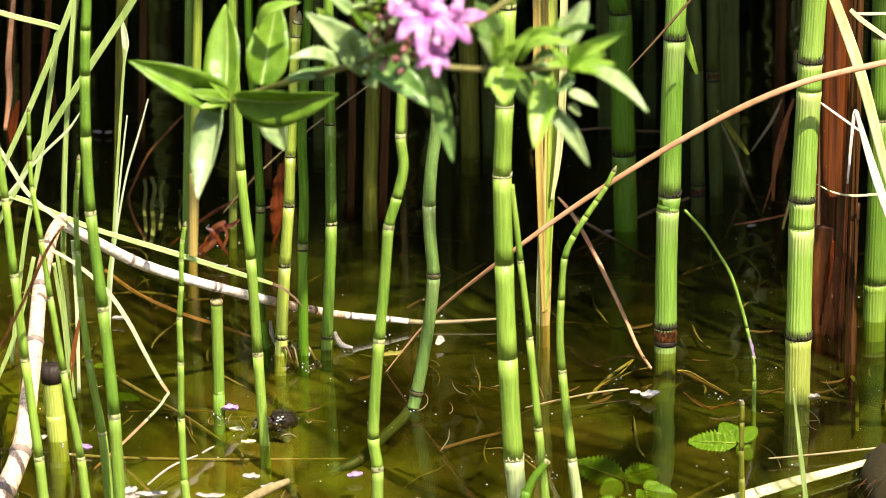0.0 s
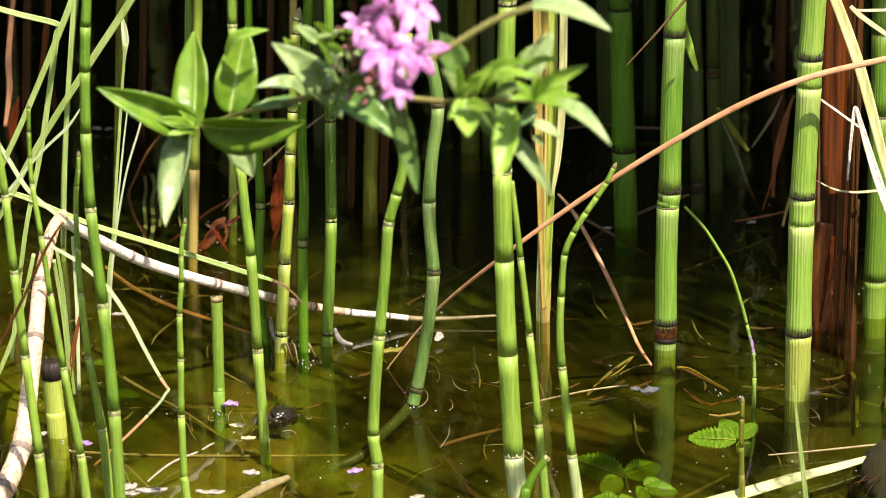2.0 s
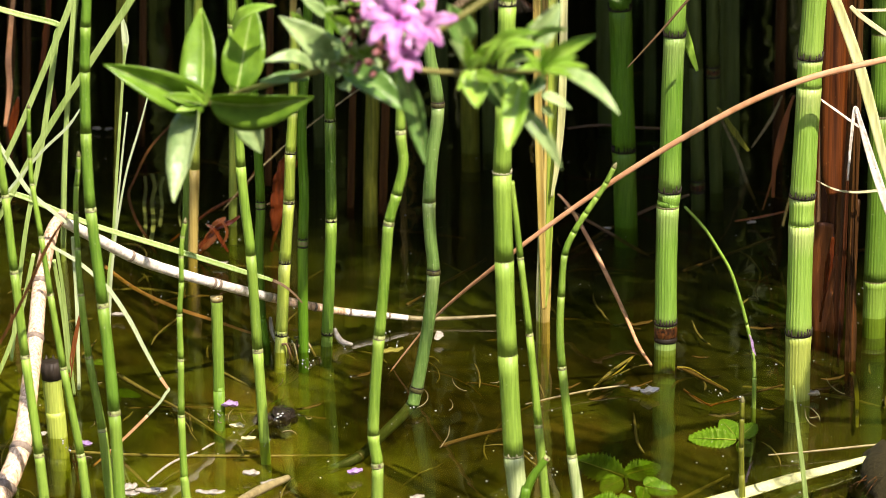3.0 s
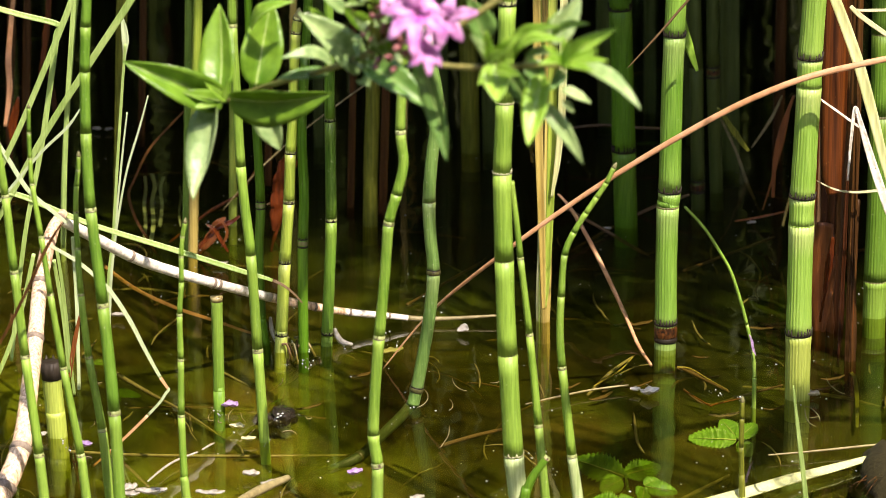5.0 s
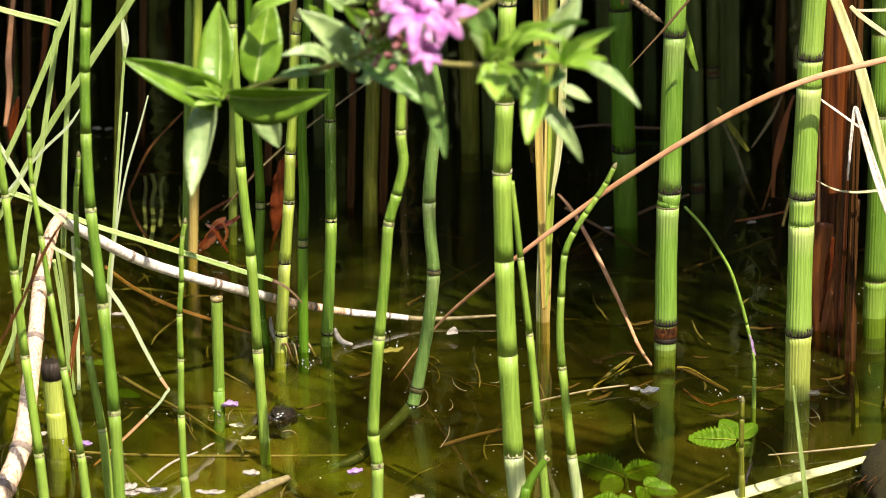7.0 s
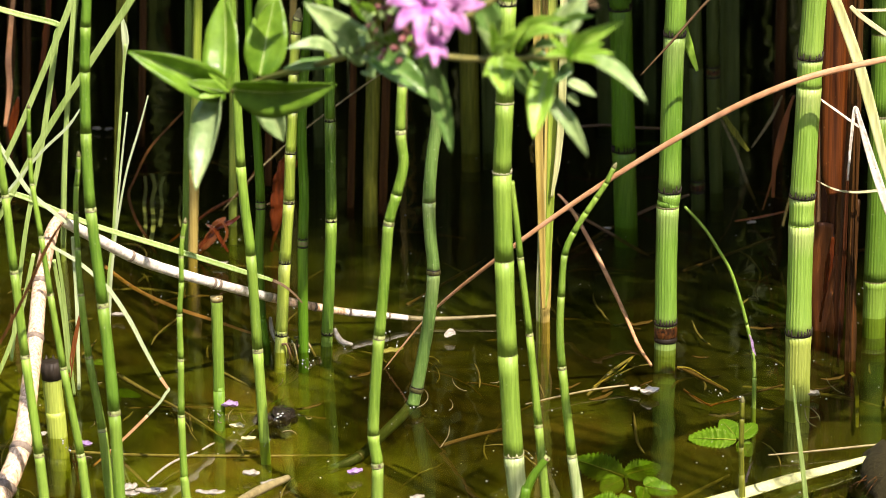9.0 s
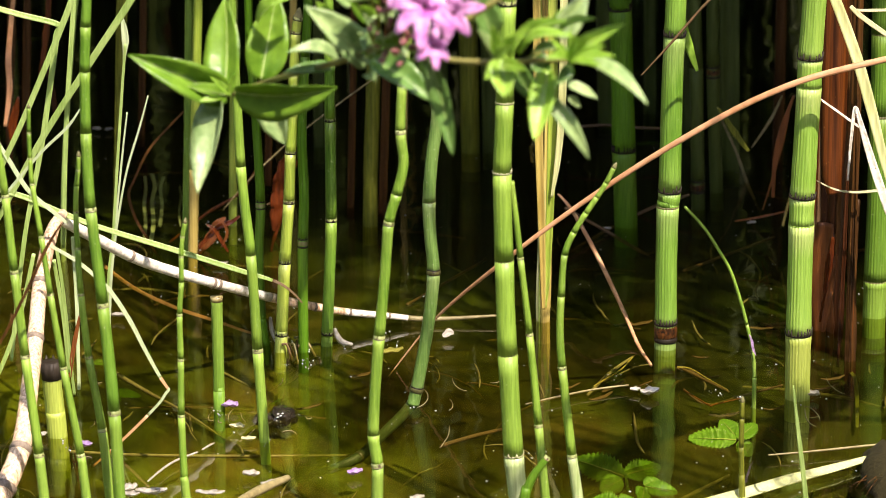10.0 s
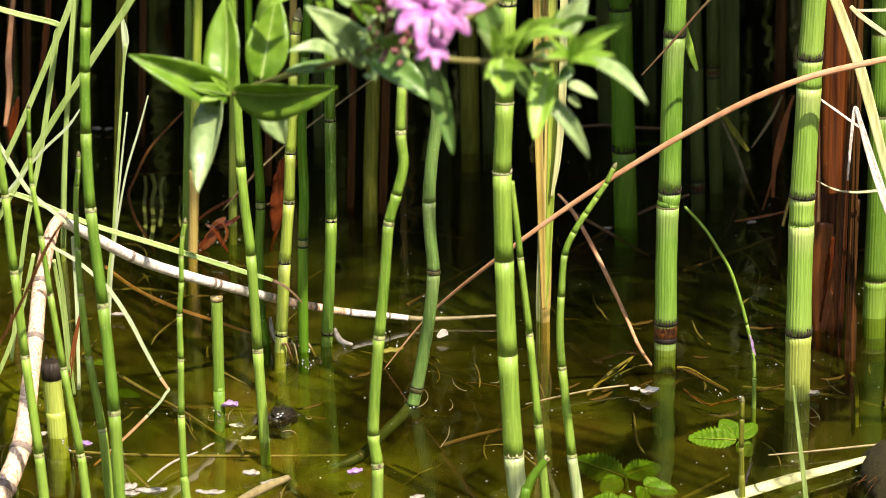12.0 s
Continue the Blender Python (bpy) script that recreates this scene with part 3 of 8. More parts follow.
horsetail("waxy green horsetail stem with brown knees, bent into the water", -0.1915, [(-0.0074, 0.1516, 0), (-0.005, 0.125, 0), (-0.0017, 0.1047, 7), (-0.0038, 0.0855, 0), (-0.0047, 0.0712, 3), (-0.0042, 0.0591, 0), (-0.0032, 0.0468, 7), (-0.0046, 0.0313, 0), (-0.0071, 0.0153, 0), (-0.009, 0.0053, 7), (-0.0102, 0, 0)], 0.00161, 0.00218, M_STEM_WAXY, "tall", depth=None)
horsetail("thick green horsetail stem with papery pale collars", -0.3, [(0.0197, 0.1754, 0), (0.0192, 0.1617, 2), (0.0185, 0.1315, 6), (0.0179, 0.1097, 6), (0.0186, 0.0823, 3), (0.0198, 0.0523, 3), (0.0219, 0.0193, 6), (0.0235, 0.0041, 0)], 0.00249, 0.00310, M_STEM, "tall", low=M_BLEACHED)
horsetail("slender green horsetail stem leaning beside a thicker one", -0.295, [(0.0208, 0.1059, 0), (0.0219, 0.0973, 0), (0.0237, 0.0815, 1), (0.0266, 0.0571, 1), (0.0296, 0.0275, 1), (0.0321, 0.0022, 0)], 0.00086, 0.00173, M_STEM, "open")
horsetail("green horsetail stem with a curved drooping tip", -0.3, [(0.0516, 0.1114, 0), (0.0494, 0.1067, 3), (0.0466, 0.1022, 3), (0.0434, 0.0973, 3), (0.0398, 0.0912, 3), (0.037, 0.0841, 3), (0.0361, 0.0709, 3), (0.0358, 0.0601, 0), (0.0366, 0.0479, 1), (0.0399, 0.0193, 1), (0.0421, 0.0041, 0)], 0.00077, 0.00198, M_STEM, "point", low=M_BLEACHED)
horsetail("thick green horsetail stem with a rusty sheath between black collars", -0.128, [(0.0811, 0.1406, 0), (0.0806, 0.1138, 2), (0.0801, 0.0965, 0), (0.0798, 0.0576, 2), (0.0793, 0.0522, 3), (0.0791, 0.0286, 0), (0.0793, 0.0089, 4), (0.0792, 0, 0)], 0.00440, 0.00400, M_STEM_THICK, "tall")
horsetail("thickest pale green ribbed horsetail stem with black toothed collars", -0.1848, [(0.1232, 0.1521, 0), (0.1229, 0.1369, 0), (0.1221, 0.1187, 2), (0.122, 0.109, 5), (0.1214, 0.0906, 0), (0.1208, 0.071, 2), (0.1207, 0.0615, 5), (0.1207, 0.0413, 0), (0.1208, 0.0228, 2), (0.121, 0, 0)], 0.00477, 0.00439, M_STEM_BIG, "tall", low=M_STEM_YELLOW)
horsetail("thick green horsetail stem with thin dark rings", -0.0895, [(0.1573, 0.1328, 0), (0.1578, 0.106, 3), (0.1582, 0.0756, 3), (0.1583, 0.0409, 0), (0.1582, 0.0136, 3), (0.1582, 0, 0)], 0.00454, 0.00433, M_STEM_MID, "tall")
horsetail("thick dark green horsetail stem in shade", 0.0336, [(0.0686, 0.108, 0), (0.0697, 0.0881, 2), (0.0708, 0.0603, 0), (0.0719, 0.0308, 2), (0.0732, 0, 0)], 0.00498, 0.00475, M_STEM_SHADED, "tall")
# two horsetails in the rear shade, given the darkened reed green
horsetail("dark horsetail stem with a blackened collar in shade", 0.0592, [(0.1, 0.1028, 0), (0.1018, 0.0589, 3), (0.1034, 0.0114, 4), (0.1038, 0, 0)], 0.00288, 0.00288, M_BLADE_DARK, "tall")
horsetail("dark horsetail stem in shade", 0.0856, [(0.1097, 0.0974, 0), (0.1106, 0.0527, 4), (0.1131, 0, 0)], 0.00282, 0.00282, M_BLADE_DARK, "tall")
horsetail("curved thin green shoot bent over the water", -0.1952, [(0.0806, 0.0706, 0), (0.0870, 0.0636, 0), (0.0919, 0.0561, 0), (0.0964, 0.0482, 0), (0.0998, 0.0383, 0), (0.1023, 0.0294, 3), (0.1044, 0.0200, 1), (0.1052, 0.0114, 0), (0.1053, 0.0000, 0)], 0.00047, 0.00085, M_STEM, "open")
horsetail("thin pale green horsetail shoot with a brown tip", -0.29, [(0.0931, 0.0336, 0), (0.0931, 0.0281, 3), (0.0931, 0.0188, 3), (0.0935, 0.0083, 3), (0.0939, 0.0004, 0)], 0.00078, 0.00122, M_REED_OLIVE, "point")
horsetail("yellow horsetail stump with a blackened cut top", -0.2246, [(-0.1291, 0.0256, 0), (-0.1287, 0.0161, 0), (-0.1279, 0.0063, 0), (-0.1275, 0, 0)], 0.00322, 0.00341, M_STEM_YELLOW, "black")
horsetail("pale yellow-green reed stem standing in shade", 0.0336, [(-0.0265, 0.108, 0), (-0.0277, 0.0557, 0), (-0.0288, 0.0234, 0), (-0.0291, 0, 0)], 0.0031, 0.0031, M_REED_OLIVE, "tall", name="reed")
horsetail("pale yellow reed stem", 0.0336, [(-0.0819, 0.108, 0), (-0.0831, 0.0465, 0), (-0.084, 0, 0)], 0.00170, 0.00170, M_STEM_YELLOW, "tall", name="reed")
horsetail("yellow reed stem with ochre base", -0.0072, [(-0.0928, 0.1162, 0), (-0.0948, 0.0677, 0), (-0.096, 0.0341, 5), (-0.0973, 0, 0)], 0.00154, 0.00198, M_STEM_YELLOW, "tall", name="reed", low=M_REED_TAN)
horsetail("straight green reed stem in shade", 0.0008, [(-0.0968, 0.1146, 0), (-0.0981, 0.0658, 0), (-0.1001, 0, 0)], 0.00199, 0.00199, M_STEM, "tall", name="reed")
horsetail("straw reed stem in shade", 0.1511, [(0.0096, 0.0842, 0), (0.0111, 0.0375, 0), (0.0119, 0, 0)], 0.00417, 0.00393, M_REED_OLIVE, "open", name="reed")
horsetail("thin green reed stem", 0.0089, [(-0.14, 0.1108, 0), (-0.1425, 0.0908, 0), (-0.1455, 0.0616, 0), (-0.148, 0.0299, 0), (-0.1493, 0, 0)], 0.00122, 0.00111, M_BLADE, "tall", name="reed")
horsetail("short curved dark green broken stalk at the water", -0.325, [(0.0314, 0.0273, 1), (0.0297, 0.0251, 0), (0.027, 0.0212, 0), (0.0247, 0.015, 0), (0.0233, 0.0086, 0)], 0.00101, 0.00185, M_STEM_SHADED, "cut")

# ---- blades, canes and reeds ----


def blade(label, category, pts, widths, mat, facing=(0.1, -1, 0.35), name="grass_blade", group="", fold=0.25, thick=0.0005, pivot=None, tail=()):
    """tail: (share of the length, material) pairs for the withered stretches towards its end."""
    base = Vector(pivot or min(pts, key=lambda p: p[2]))
    ob = thing(name, base, label, category, group)
    path = smooth_path([Vector(p) - base for p in pts], 7)
    ws = lerp_list(widths, len(path))
    cuts = [0] + [int(q * (len(path) - 1)) for q, _ in tail] + [len(path) - 1]
    for k, (i, j) in enumerate(zip(cuts, cuts[1:])):
        part("tip" if k else "blade", strap(bmesh.new(), path[i:j + 1], ws[i:j + 1], facing, thick, fold), tail[k - 1][1] if k else mat, ob, "withered end" if k else "")
    return ob


def cane(label, category, pts, radii, mat, knots=(), name="cane", node_mat=M_CANE_NODE, group="", wobble=0.04, tail=()):
    """A round dry stem; knots: shares of its length that carry a dark ring; tail: (share, material) pairs for other stretches of it."""
    base = Vector(min(pts, key=lambda p: p[2]))
    ob = thing(name, base, label, category, group)
    path = smooth_path([Vector(p) - base for p in pts], 9)
    rr = lerp_list(radii, len(path))
    rr = [r * (1 + wobble * noise.noise(p * 160)) for r, p in zip(rr, path)]
    cuts = [0] + [int(q * (len(path) - 1)) for q, _ in tail] + [len(path) - 1]
    for k, (i, j) in enumerate(zip(cuts, cuts[1:])):
        part("tip" if k else "stem", tube(bmesh.new(), path[i:j + 1], rr[i:j + 1], 14, 0.06, 9), tail[k - 1][1] if k else mat, ob, "weathered end" if k else "")
    for k in knots:
        i = min(int(k * (len(path) - 1)), len(path) - 2)
        d = (path[i + 1] - path[i]).normalized()
        part("node", ring_mesh(path[i], d, rr[i], rr[i] * 0.8, 1.1), node_mat, ob)
    return ob


def reed_clump(label, x, y, lean, z_top, spread, strips, mats, seed):
    """A dry reed: many ragged sheaths wrapped round one stalk that goes down into the water."""
    rnd = random.Random(seed)
    ob = thing("dry_reed", (x, y, BED), label, "reed", "dry reeds in the pond")
    for k in range(strips):
        a = 2 * math.pi * (k + rnd.uniform(-0.3, 0.3)) / strips
        w = spread * rnd.uniform(0.10, 0.30) * max(1, 16 / strips)
        low = BED * -1 - 0.03 + max(0, rnd.gauss(0.0, 0.012))
        top = z_top - BED - (rnd.uniform(0.0, 0.12) if k % 3 == 0 else 0)
        r = spread * 0.5 * rnd.uniform(0.5, 0.95)
        pts = []
        for i in range(6):
            t = i / 5
            rr = r * (0.6 + 0.4 * t) + 0.0006 * math.sin(7 * t + k)
            pts.append((lean * (low + (top - low) * t) + rr * math.cos(a + 0.4 * t), rr * 0.6 * math.sin(a + 0.4 * t), low + (top - low) * t))
        path = smooth_path(pts, 4)
        ws = lerp_list([w * 0.25, w * 0.8, w, w, w * 0.9, w * 0.7], len(path))
        ws = [q * (1 + 0.18 * noise.noise(Vector((i * 0.9, k, seed)))) for i, q in enumerate(ws)]
        part("sheath", strap(bmesh.new(), path, ws, (math.cos(a) * 0.7, -1 if math.sin(a) < 0.3 else 1, 0.1), 0.0008, 0.5), mats[k % len(mats)], ob)
    part("stalk", tube(bmesh.new(), [Vector((lean * z, 0, z)) for z in (-0.01, 0.1, 0.2, z_top - BED)], [spread * 0.22, spread * 0.26, spread * 0.26, spread * 0.2], 10), mats[0], ob)
    return ob


blade("pale green grass blade snapped over sharply", "grass blade", [(-0.1521, -0.2, 0.1411), (-0.1393, -0.2, 0.1373), (-0.1259, -0.2, 0.1337), (-0.1266, -0.2, 0.1303), (-0.1285, -0.2, 0.1174), (-0.1325, -0.2, 0.0935), (-0.136, -0.2, 0.077), (-0.1392, -0.2, 0.0615), (-0.1426, -0.2, 0.0379), (-0.1451, -0.2, 0.018)], [0.00169, 0.00188, 0.00188, 0.00207, 0.00188, 0.00169, 0.00151, 0.00151, 0.00132], M_BLADE, group="grass blades at the pond edge")
blade("straight pale green grass blade leaning across stems", "grass blade", [(-0.1146, -0.22, 0.1592), (-0.1202, -0.22, 0.1435), (-0.1333, -0.22, 0.1127), (-0.1431, -0.22, 0.0919), (-0.15, -0.22, 0.0786)], [0.00203, 0.00203, 0.00185, 0.00166, 0.00129], M_BLADE, group="grass blades at the pond edge")
blade("straight bright green grass blade leaning across stems", "grass blade", [(-0.0946, -0.2, 0.1552), (-0.1019, -0.2, 0.142), (-0.1167, -0.2, 0.1197), (-0.1323, -0.2, 0.0954), (-0.1432, -0.2, 0.0761), (-0.1512, -0.2, 0.0615)], [0.00245, 0.00245, 0.00226, 0.00207, 0.00188, 0.00151], M_BLADE, group="grass blades at the pond edge")
blade("thin bleached grass blade tip", "grass blade", [(-0.1162, -0.23, 0.1131), (-0.1206, -0.23, 0.1068), (-0.129, -0.23, 0.0987), (-0.1375, -0.23, 0.0889), (-0.147, -0.23, 0.0776)], [0.00037, 0.00092, 0.00092, 0.00092, 0.00073], M_BLADE_SILVER, group="grass blades at the pond edge")
blade("dim green reed stem behind a grass blade", "reed", [(-0.1240, 0.030, 0.1109), (-0.1255, 0.030, 0.0929), (-0.1272, 0.030, 0.0702), (-0.1294, 0.030, 0.0358), (-0.1318, 0.030, -0.0061)], [0.0046, 0.0050, 0.0034, 0.0014, 0.0006], M_REED_OLIVE, name="reed", group="reeds behind the horsetails", fold=0.6, thick=0.003)
# the reed stem's sunlit slit, put in as a pale strip
blade("pale strip for the sunlit slit of a reed stem", "reed blade", [(-0.1125, -0.119, 0.1196), (-0.1118, -0.119, 0.1146), (-0.1114, -0.119, 0.1101), (-0.1117, -0.119, 0.1061), (-0.1124, -0.119, 0.0994)], [0.0004, 0.0022, 0.0026, 0.0014, 0.0005], M_BLADE_SILVER, name="bent_reed", fold=0.7)
blade("thin upright green grass blade", "grass blade", [(-0.1113, -0.12, 0.1092), (-0.1129, -0.12, 0.0925), (-0.1152, -0.12, 0.0658), (-0.1174, -0.12, 0.0388), (-0.1194, -0.12, 0.0241), (-0.1208, -0.12, 0.0009)], [0.00080, 0.00105, 0.00105, 0.00100, 0.00100], M_BLADE, group="grass blades at the pond edge")
blade("thin short green grass blade", "grass blade", [(-0.1113, -0.12, 0.0845), (-0.113, -0.12, 0.072), (-0.115, -0.12, 0.0555), (-0.1171, -0.12, 0.0367), (-0.1186, -0.12, 0.0241), (-0.12, -0.12, 0.0009)], [0.00050, 0.00070, 0.00070, 0.00070, 0.00070], M_BLADE_SILVER, group="grass blades at the pond edge")
blade("thin arching pale grass blade", "grass blade", [(-0.1038, -0.12, 0.0905), (-0.1073, -0.12, 0.0782), (-0.1118, -0.12, 0.0637), (-0.1152, -0.12, 0.0471), (-0.1171, -0.12, 0.0346), (-0.1185, -0.12, 0.022), (-0.1198, -0.12, 0.0009)], [0.00045, 0.00078, 0.00075, 0.00075, 0.00080, 0.00080], M_BLADE_SILVER, group="grass blades at the pond edge")
blade("bleached broken grass blade", "grass blade", [(-0.1473, -0.22, 0.1029), (-0.1421, -0.22, 0.0948), (-0.1355, -0.22, 0.0834), (-0.128, -0.22, 0.0763), (-0.1229, -0.22, 0.0719)], [0.00092, 0.00148, 0.00148, 0.00129, 0.00092], M_BLADE_SILVER, group="grass blades at the pond edge")
blade("pale green reed leaf trailing to a dry brown tip", "grass blade", [(-0.1525, -0.2, 0.079), (-0.1395, -0.2, 0.0755), (-0.1265, -0.2, 0.0697), (-0.1135, -0.2, 0.0646), (-0.0911, -0.2, 0.0575), (-0.0686, -0.2, 0.0501), (-0.0555, -0.2, 0.0458), (-0.0499, -0.2, 0.0418), (-0.0471, -0.2, 0.0385)], [0.00151, 0.00188, 0.00188, 0.00169, 0.00188, 0.00169, 0.00094, 0.00066, 0.00045], M_BLADE, group="grass blades at the pond edge", tail=[(0.74, M_LITTER)])
blade("pale bent reed leaf folding down into the water", "grass blade", [(-0.1261, -0.24, 0.0698), (-0.1172, -0.24, 0.0641), (-0.1083, -0.24, 0.0557), (-0.1016, -0.24, 0.0452), (-0.0964, -0.24, 0.0343), (-0.0922, -0.24, 0.026), (-0.09, -0.24, 0.0224), (-0.0893, -0.24, 0.0212), (-0.0903, -0.24, 0.0197), (-0.0927, -0.24, 0.0162), (-0.0993, -0.24, 0.0092), (-0.1056, -0.24, 0.003), (-0.1145, -0.24, -0.0052)], [0.00109, 0.00127, 0.00145, 0.00145, 0.00127, 0.00109, 0.00091, 0.00091, 0.00091, 0.00091, 0.00085, 0.00085, 0.00065], M_BLADE_SILVER, group="grass blades at the pond edge", tail=[(0.43, M_ORANGE), (0.55, M_BLADE_SILVER), (0.80, M_ORANGE)])
blade("thin green grass blade in water", "grass blade", [(-0.1287, -0.2, 0.0575), (-0.1269, -0.2, 0.0418), (-0.1252, -0.2, 0.018), (-0.1242, -0.2, 0.006)], [0.00113, 0.00113, 0.00113, 0.00094], M_BLADE, group="grass blades at the pond edge")
blade("thin pale grass blade", "grass blade", [(-0.1244, -0.19, 0.0586), (-0.1236, -0.19, 0.0348), (-0.1237, -0.19, 0.0047)], [0.00114, 0.00133, 0.00114], M_BLADE_SILVER, group="grass blades at the pond edge")
blade("thin green grass blade at the water", "grass blade", [(-0.134, -0.22, 0.0614), (-0.1382, -0.22, 0.0439), (-0.1434, -0.22, 0.0284), (-0.1505, -0.22, 0.0127)], [0.00129, 0.00148, 0.00148, 0.00129], M_BLADE, group="grass blades at the pond edge")
blade("short yellow-green grass blade", "grass blade", [(-0.1287, -0.21, 0.0565), (-0.1261, -0.21, 0.037), (-0.1248, -0.21, 0.0173)], [0.00131, 0.00131, 0.00112], M_BLADE, group="grass blades at the pond edge")
blade("thin curled brown dead blade", "dead blade", [(-0.099, 0.02, 0.053), (-0.1074, 0.02, 0.0444), (-0.1161, 0.02, 0.0343), (-0.1219, 0.02, 0.0223), (-0.1241, 0.02, 0.0163), (-0.1216, 0.02, 0.0066), (-0.1169, 0.02, -0.002), (-0.1109, 0.02, -0.013)], [0.00067, 0.00090, 0.00090, 0.00090, 0.00112, 0.00112, 0.00090, 0.00067], M_REED_SHADE, name="dead_grass")
blade("long fallen brown dead blade over the water", "dead blade", [(-0.1325, 0, -0.0071), (-0.1178, -0.03, -0.0074), (-0.1005, -0.06, -0.0057), (-0.0844, -0.08, -0.0047), (-0.0688, -0.1, -0.0037)], [0.00128, 0.00128, 0.00128, 0.00106, 0.00085], M_ORANGE, name="dead_grass")
blade("dark brown dead stalk crossing green stems", "dead blade", [(-0.1124, -0.33, 0.1026), (-0.1173, -0.33, 0.0948), (-0.123, -0.33, 0.0826), (-0.1302, -0.33, 0.0686), (-0.1355, -0.33, 0.0597)], [0.00050, 0.00100, 0.00100, 0.00084, 0.00067], M_REED_SHADE, name="dead_grass")
swaying_reed = blade("long orange-brown reed blade arching to the water", "reed blade", [(0.1586, -0.2000, 0.1246), (0.1448, -0.2000, 0.1221), (0.1246, -0.2000, 0.1174), (0.1111, -0.2000, 0.1128), (0.0958, -0.1980, 0.1052), (0.0778, -0.1950, 0.0941), (0.0594, -0.1900, 0.0811), (0.0411, -0.1850, 0.0670), (0.0222, -0.1800, 0.0512), (0.0031, -0.1650, 0.0311), (-0.0077, -0.1570, 0.0178), (-0.0208, -0.1520, -0.0005)], [0.00205, 0.00205, 0.00205, 0.00205, 0.0020, 0.00195, 0.0018, 0.00165, 0.0015, 0.0011, 0.0007, 0.0004], M_ORANGE, name="bent_reed", fold=-0.35, thick=0.0011, pivot=(0.1520, -0.2000, 0.1234))
blade("straw-yellow broad reed leaf", "reed blade", [(0.1280, -0.172, 0.1437), (0.1312, -0.172, 0.1360), (0.1357, -0.172, 0.1248), (0.1401, -0.172, 0.1127), (0.1445, -0.172, 0.0981), (0.1489, -0.172, 0.0823), (0.1536, -0.172, 0.0674)], [0.0034, 0.0036, 0.0038, 0.0038, 0.0036, 0.0030, 0.0026], M_BLADE_YELLOW, name="bent_reed", fold=0.4)
blade("bleached folded reed leaf", "reed blade", [(0.1387, -0.160, 0.0702), (0.1394, -0.160, 0.0842), (0.1404, -0.160, 0.0957), (0.1421, -0.160, 0.0917), (0.1449, -0.160, 0.0826), (0.1485, -0.160, 0.0718), (0.1528, -0.160, 0.0602), (0.1573, -0.160, 0.0491)], [0.0006, 0.0010, 0.0012, 0.0016, 0.0024, 0.0030, 0.0030, 0.0020], M_CANE, name="bent_reed", fold=0.5)
blade("bleached broken reed blade", "reed blade", [(0.1378, -0.16, 0.1312), (0.1417, -0.16, 0.1276), (0.1515, -0.16, 0.1206)], [0.00136, 0.00175, 0.00156], M_BLADE_PALE, name="bent_reed")
blade("bleached thin reed blade", "reed blade", [(0.1393, -0.155, 0.1289), (0.1451, -0.155, 0.1287), (0.1566, -0.155, 0.1291)], [0.00078, 0.00098, 0.00098], M_BLADE_PALE, name="bent_reed")
blade("thin curved dry blade", "dead blade", [(0.1291, -0.15, 0.0676), (0.1351, -0.15, 0.0646), (0.1419, -0.15, 0.0634), (0.1507, -0.15, 0.064)], [0.00039, 0.00059, 0.00079, 0.00098], M_BLADE_PALE, name="dead_grass")
blade("dry pale blade leaning on brown stems", "dead blade", [(0.1296, -0.15, 0.0965), (0.1352, -0.15, 0.0925), (0.1432, -0.15, 0.0867)], [0.00059, 0.00079, 0.00079], M_CANE, name="dead_grass")
blade("broad bright green reed leaf hanging behind stems", "reed blade", [(0.0806, -0.1120, 0.1272), (0.0840, -0.1120, 0.1151), (0.0867, -0.1120, 0.1065), (0.0899, -0.1120, 0.0975)], [0.0026, 0.0034, 0.0032, 0.0010], M_LEAF_BRIGHT, name="bent_reed")
# lower end of the broad leaf, its shade put into a duller green
blade("shaded lower end of a reed leaf in a duller green", "reed blade", [(0.1038, -0.0300, 0.0643), (0.1104, -0.0300, 0.0544), (0.1159, -0.0300, 0.0471)], [0.0008, 0.0026, 0.0010], M_REED_OLIVE, name="bent_reed")
blade("dry pale blade in shade", "dead blade", [(0.114, 0.1, 0.0301), (0.1214, 0.1, 0.0151), (0.1276, 0.1, -0.0014), (0.1344, 0.1, -0.0161)], [0.00047, 0.00095, 0.00119, 0.00047], M_STICK, name="dead_grass")
blade("dry pale blade in shade", "dead blade", [(0.1406, 0.1, 0.0374), (0.1364, 0.1, 0.0277), (0.1284, 0.1, 0.0151)], [0.00047, 0.00119, 0.00047], M_STICK, name="dead_grass")
blade("dry brown blade in shade", "dead blade", [(0.1355, 0, 0.0615), (0.1314, 0, 0.0491), (0.1289, 0, 0.0367), (0.1284, 0, 0.0208)], [0.00088, 0.00199, 0.00177, 0.00110], M_SHEATH_BROWN, name="dead_grass")
blade("dry brown blade in shade", "dead blade", [(0.1147, 0.12, 0.0881), (0.1143, 0.12, 0.0641), (0.1164, 0.12, 0.0423), (0.1191, 0.12, 0.0252)], [0.00072, 0.00096, 0.00072, 0.00048], M_STICK, name="dead_grass")
blade("bleached twisted strand floating on the water", "dead blade", [(-0.0937, -0.2745, 0.002), (-0.0903, -0.2638, 0.002), (-0.0864, -0.255, 0.002), (-0.0797, -0.2462, 0.002)], [0.00054, 0.00072, 0.00072, 0.00054], M_WHITE, name="dead_grass", facing=(0, -0.3, 1))
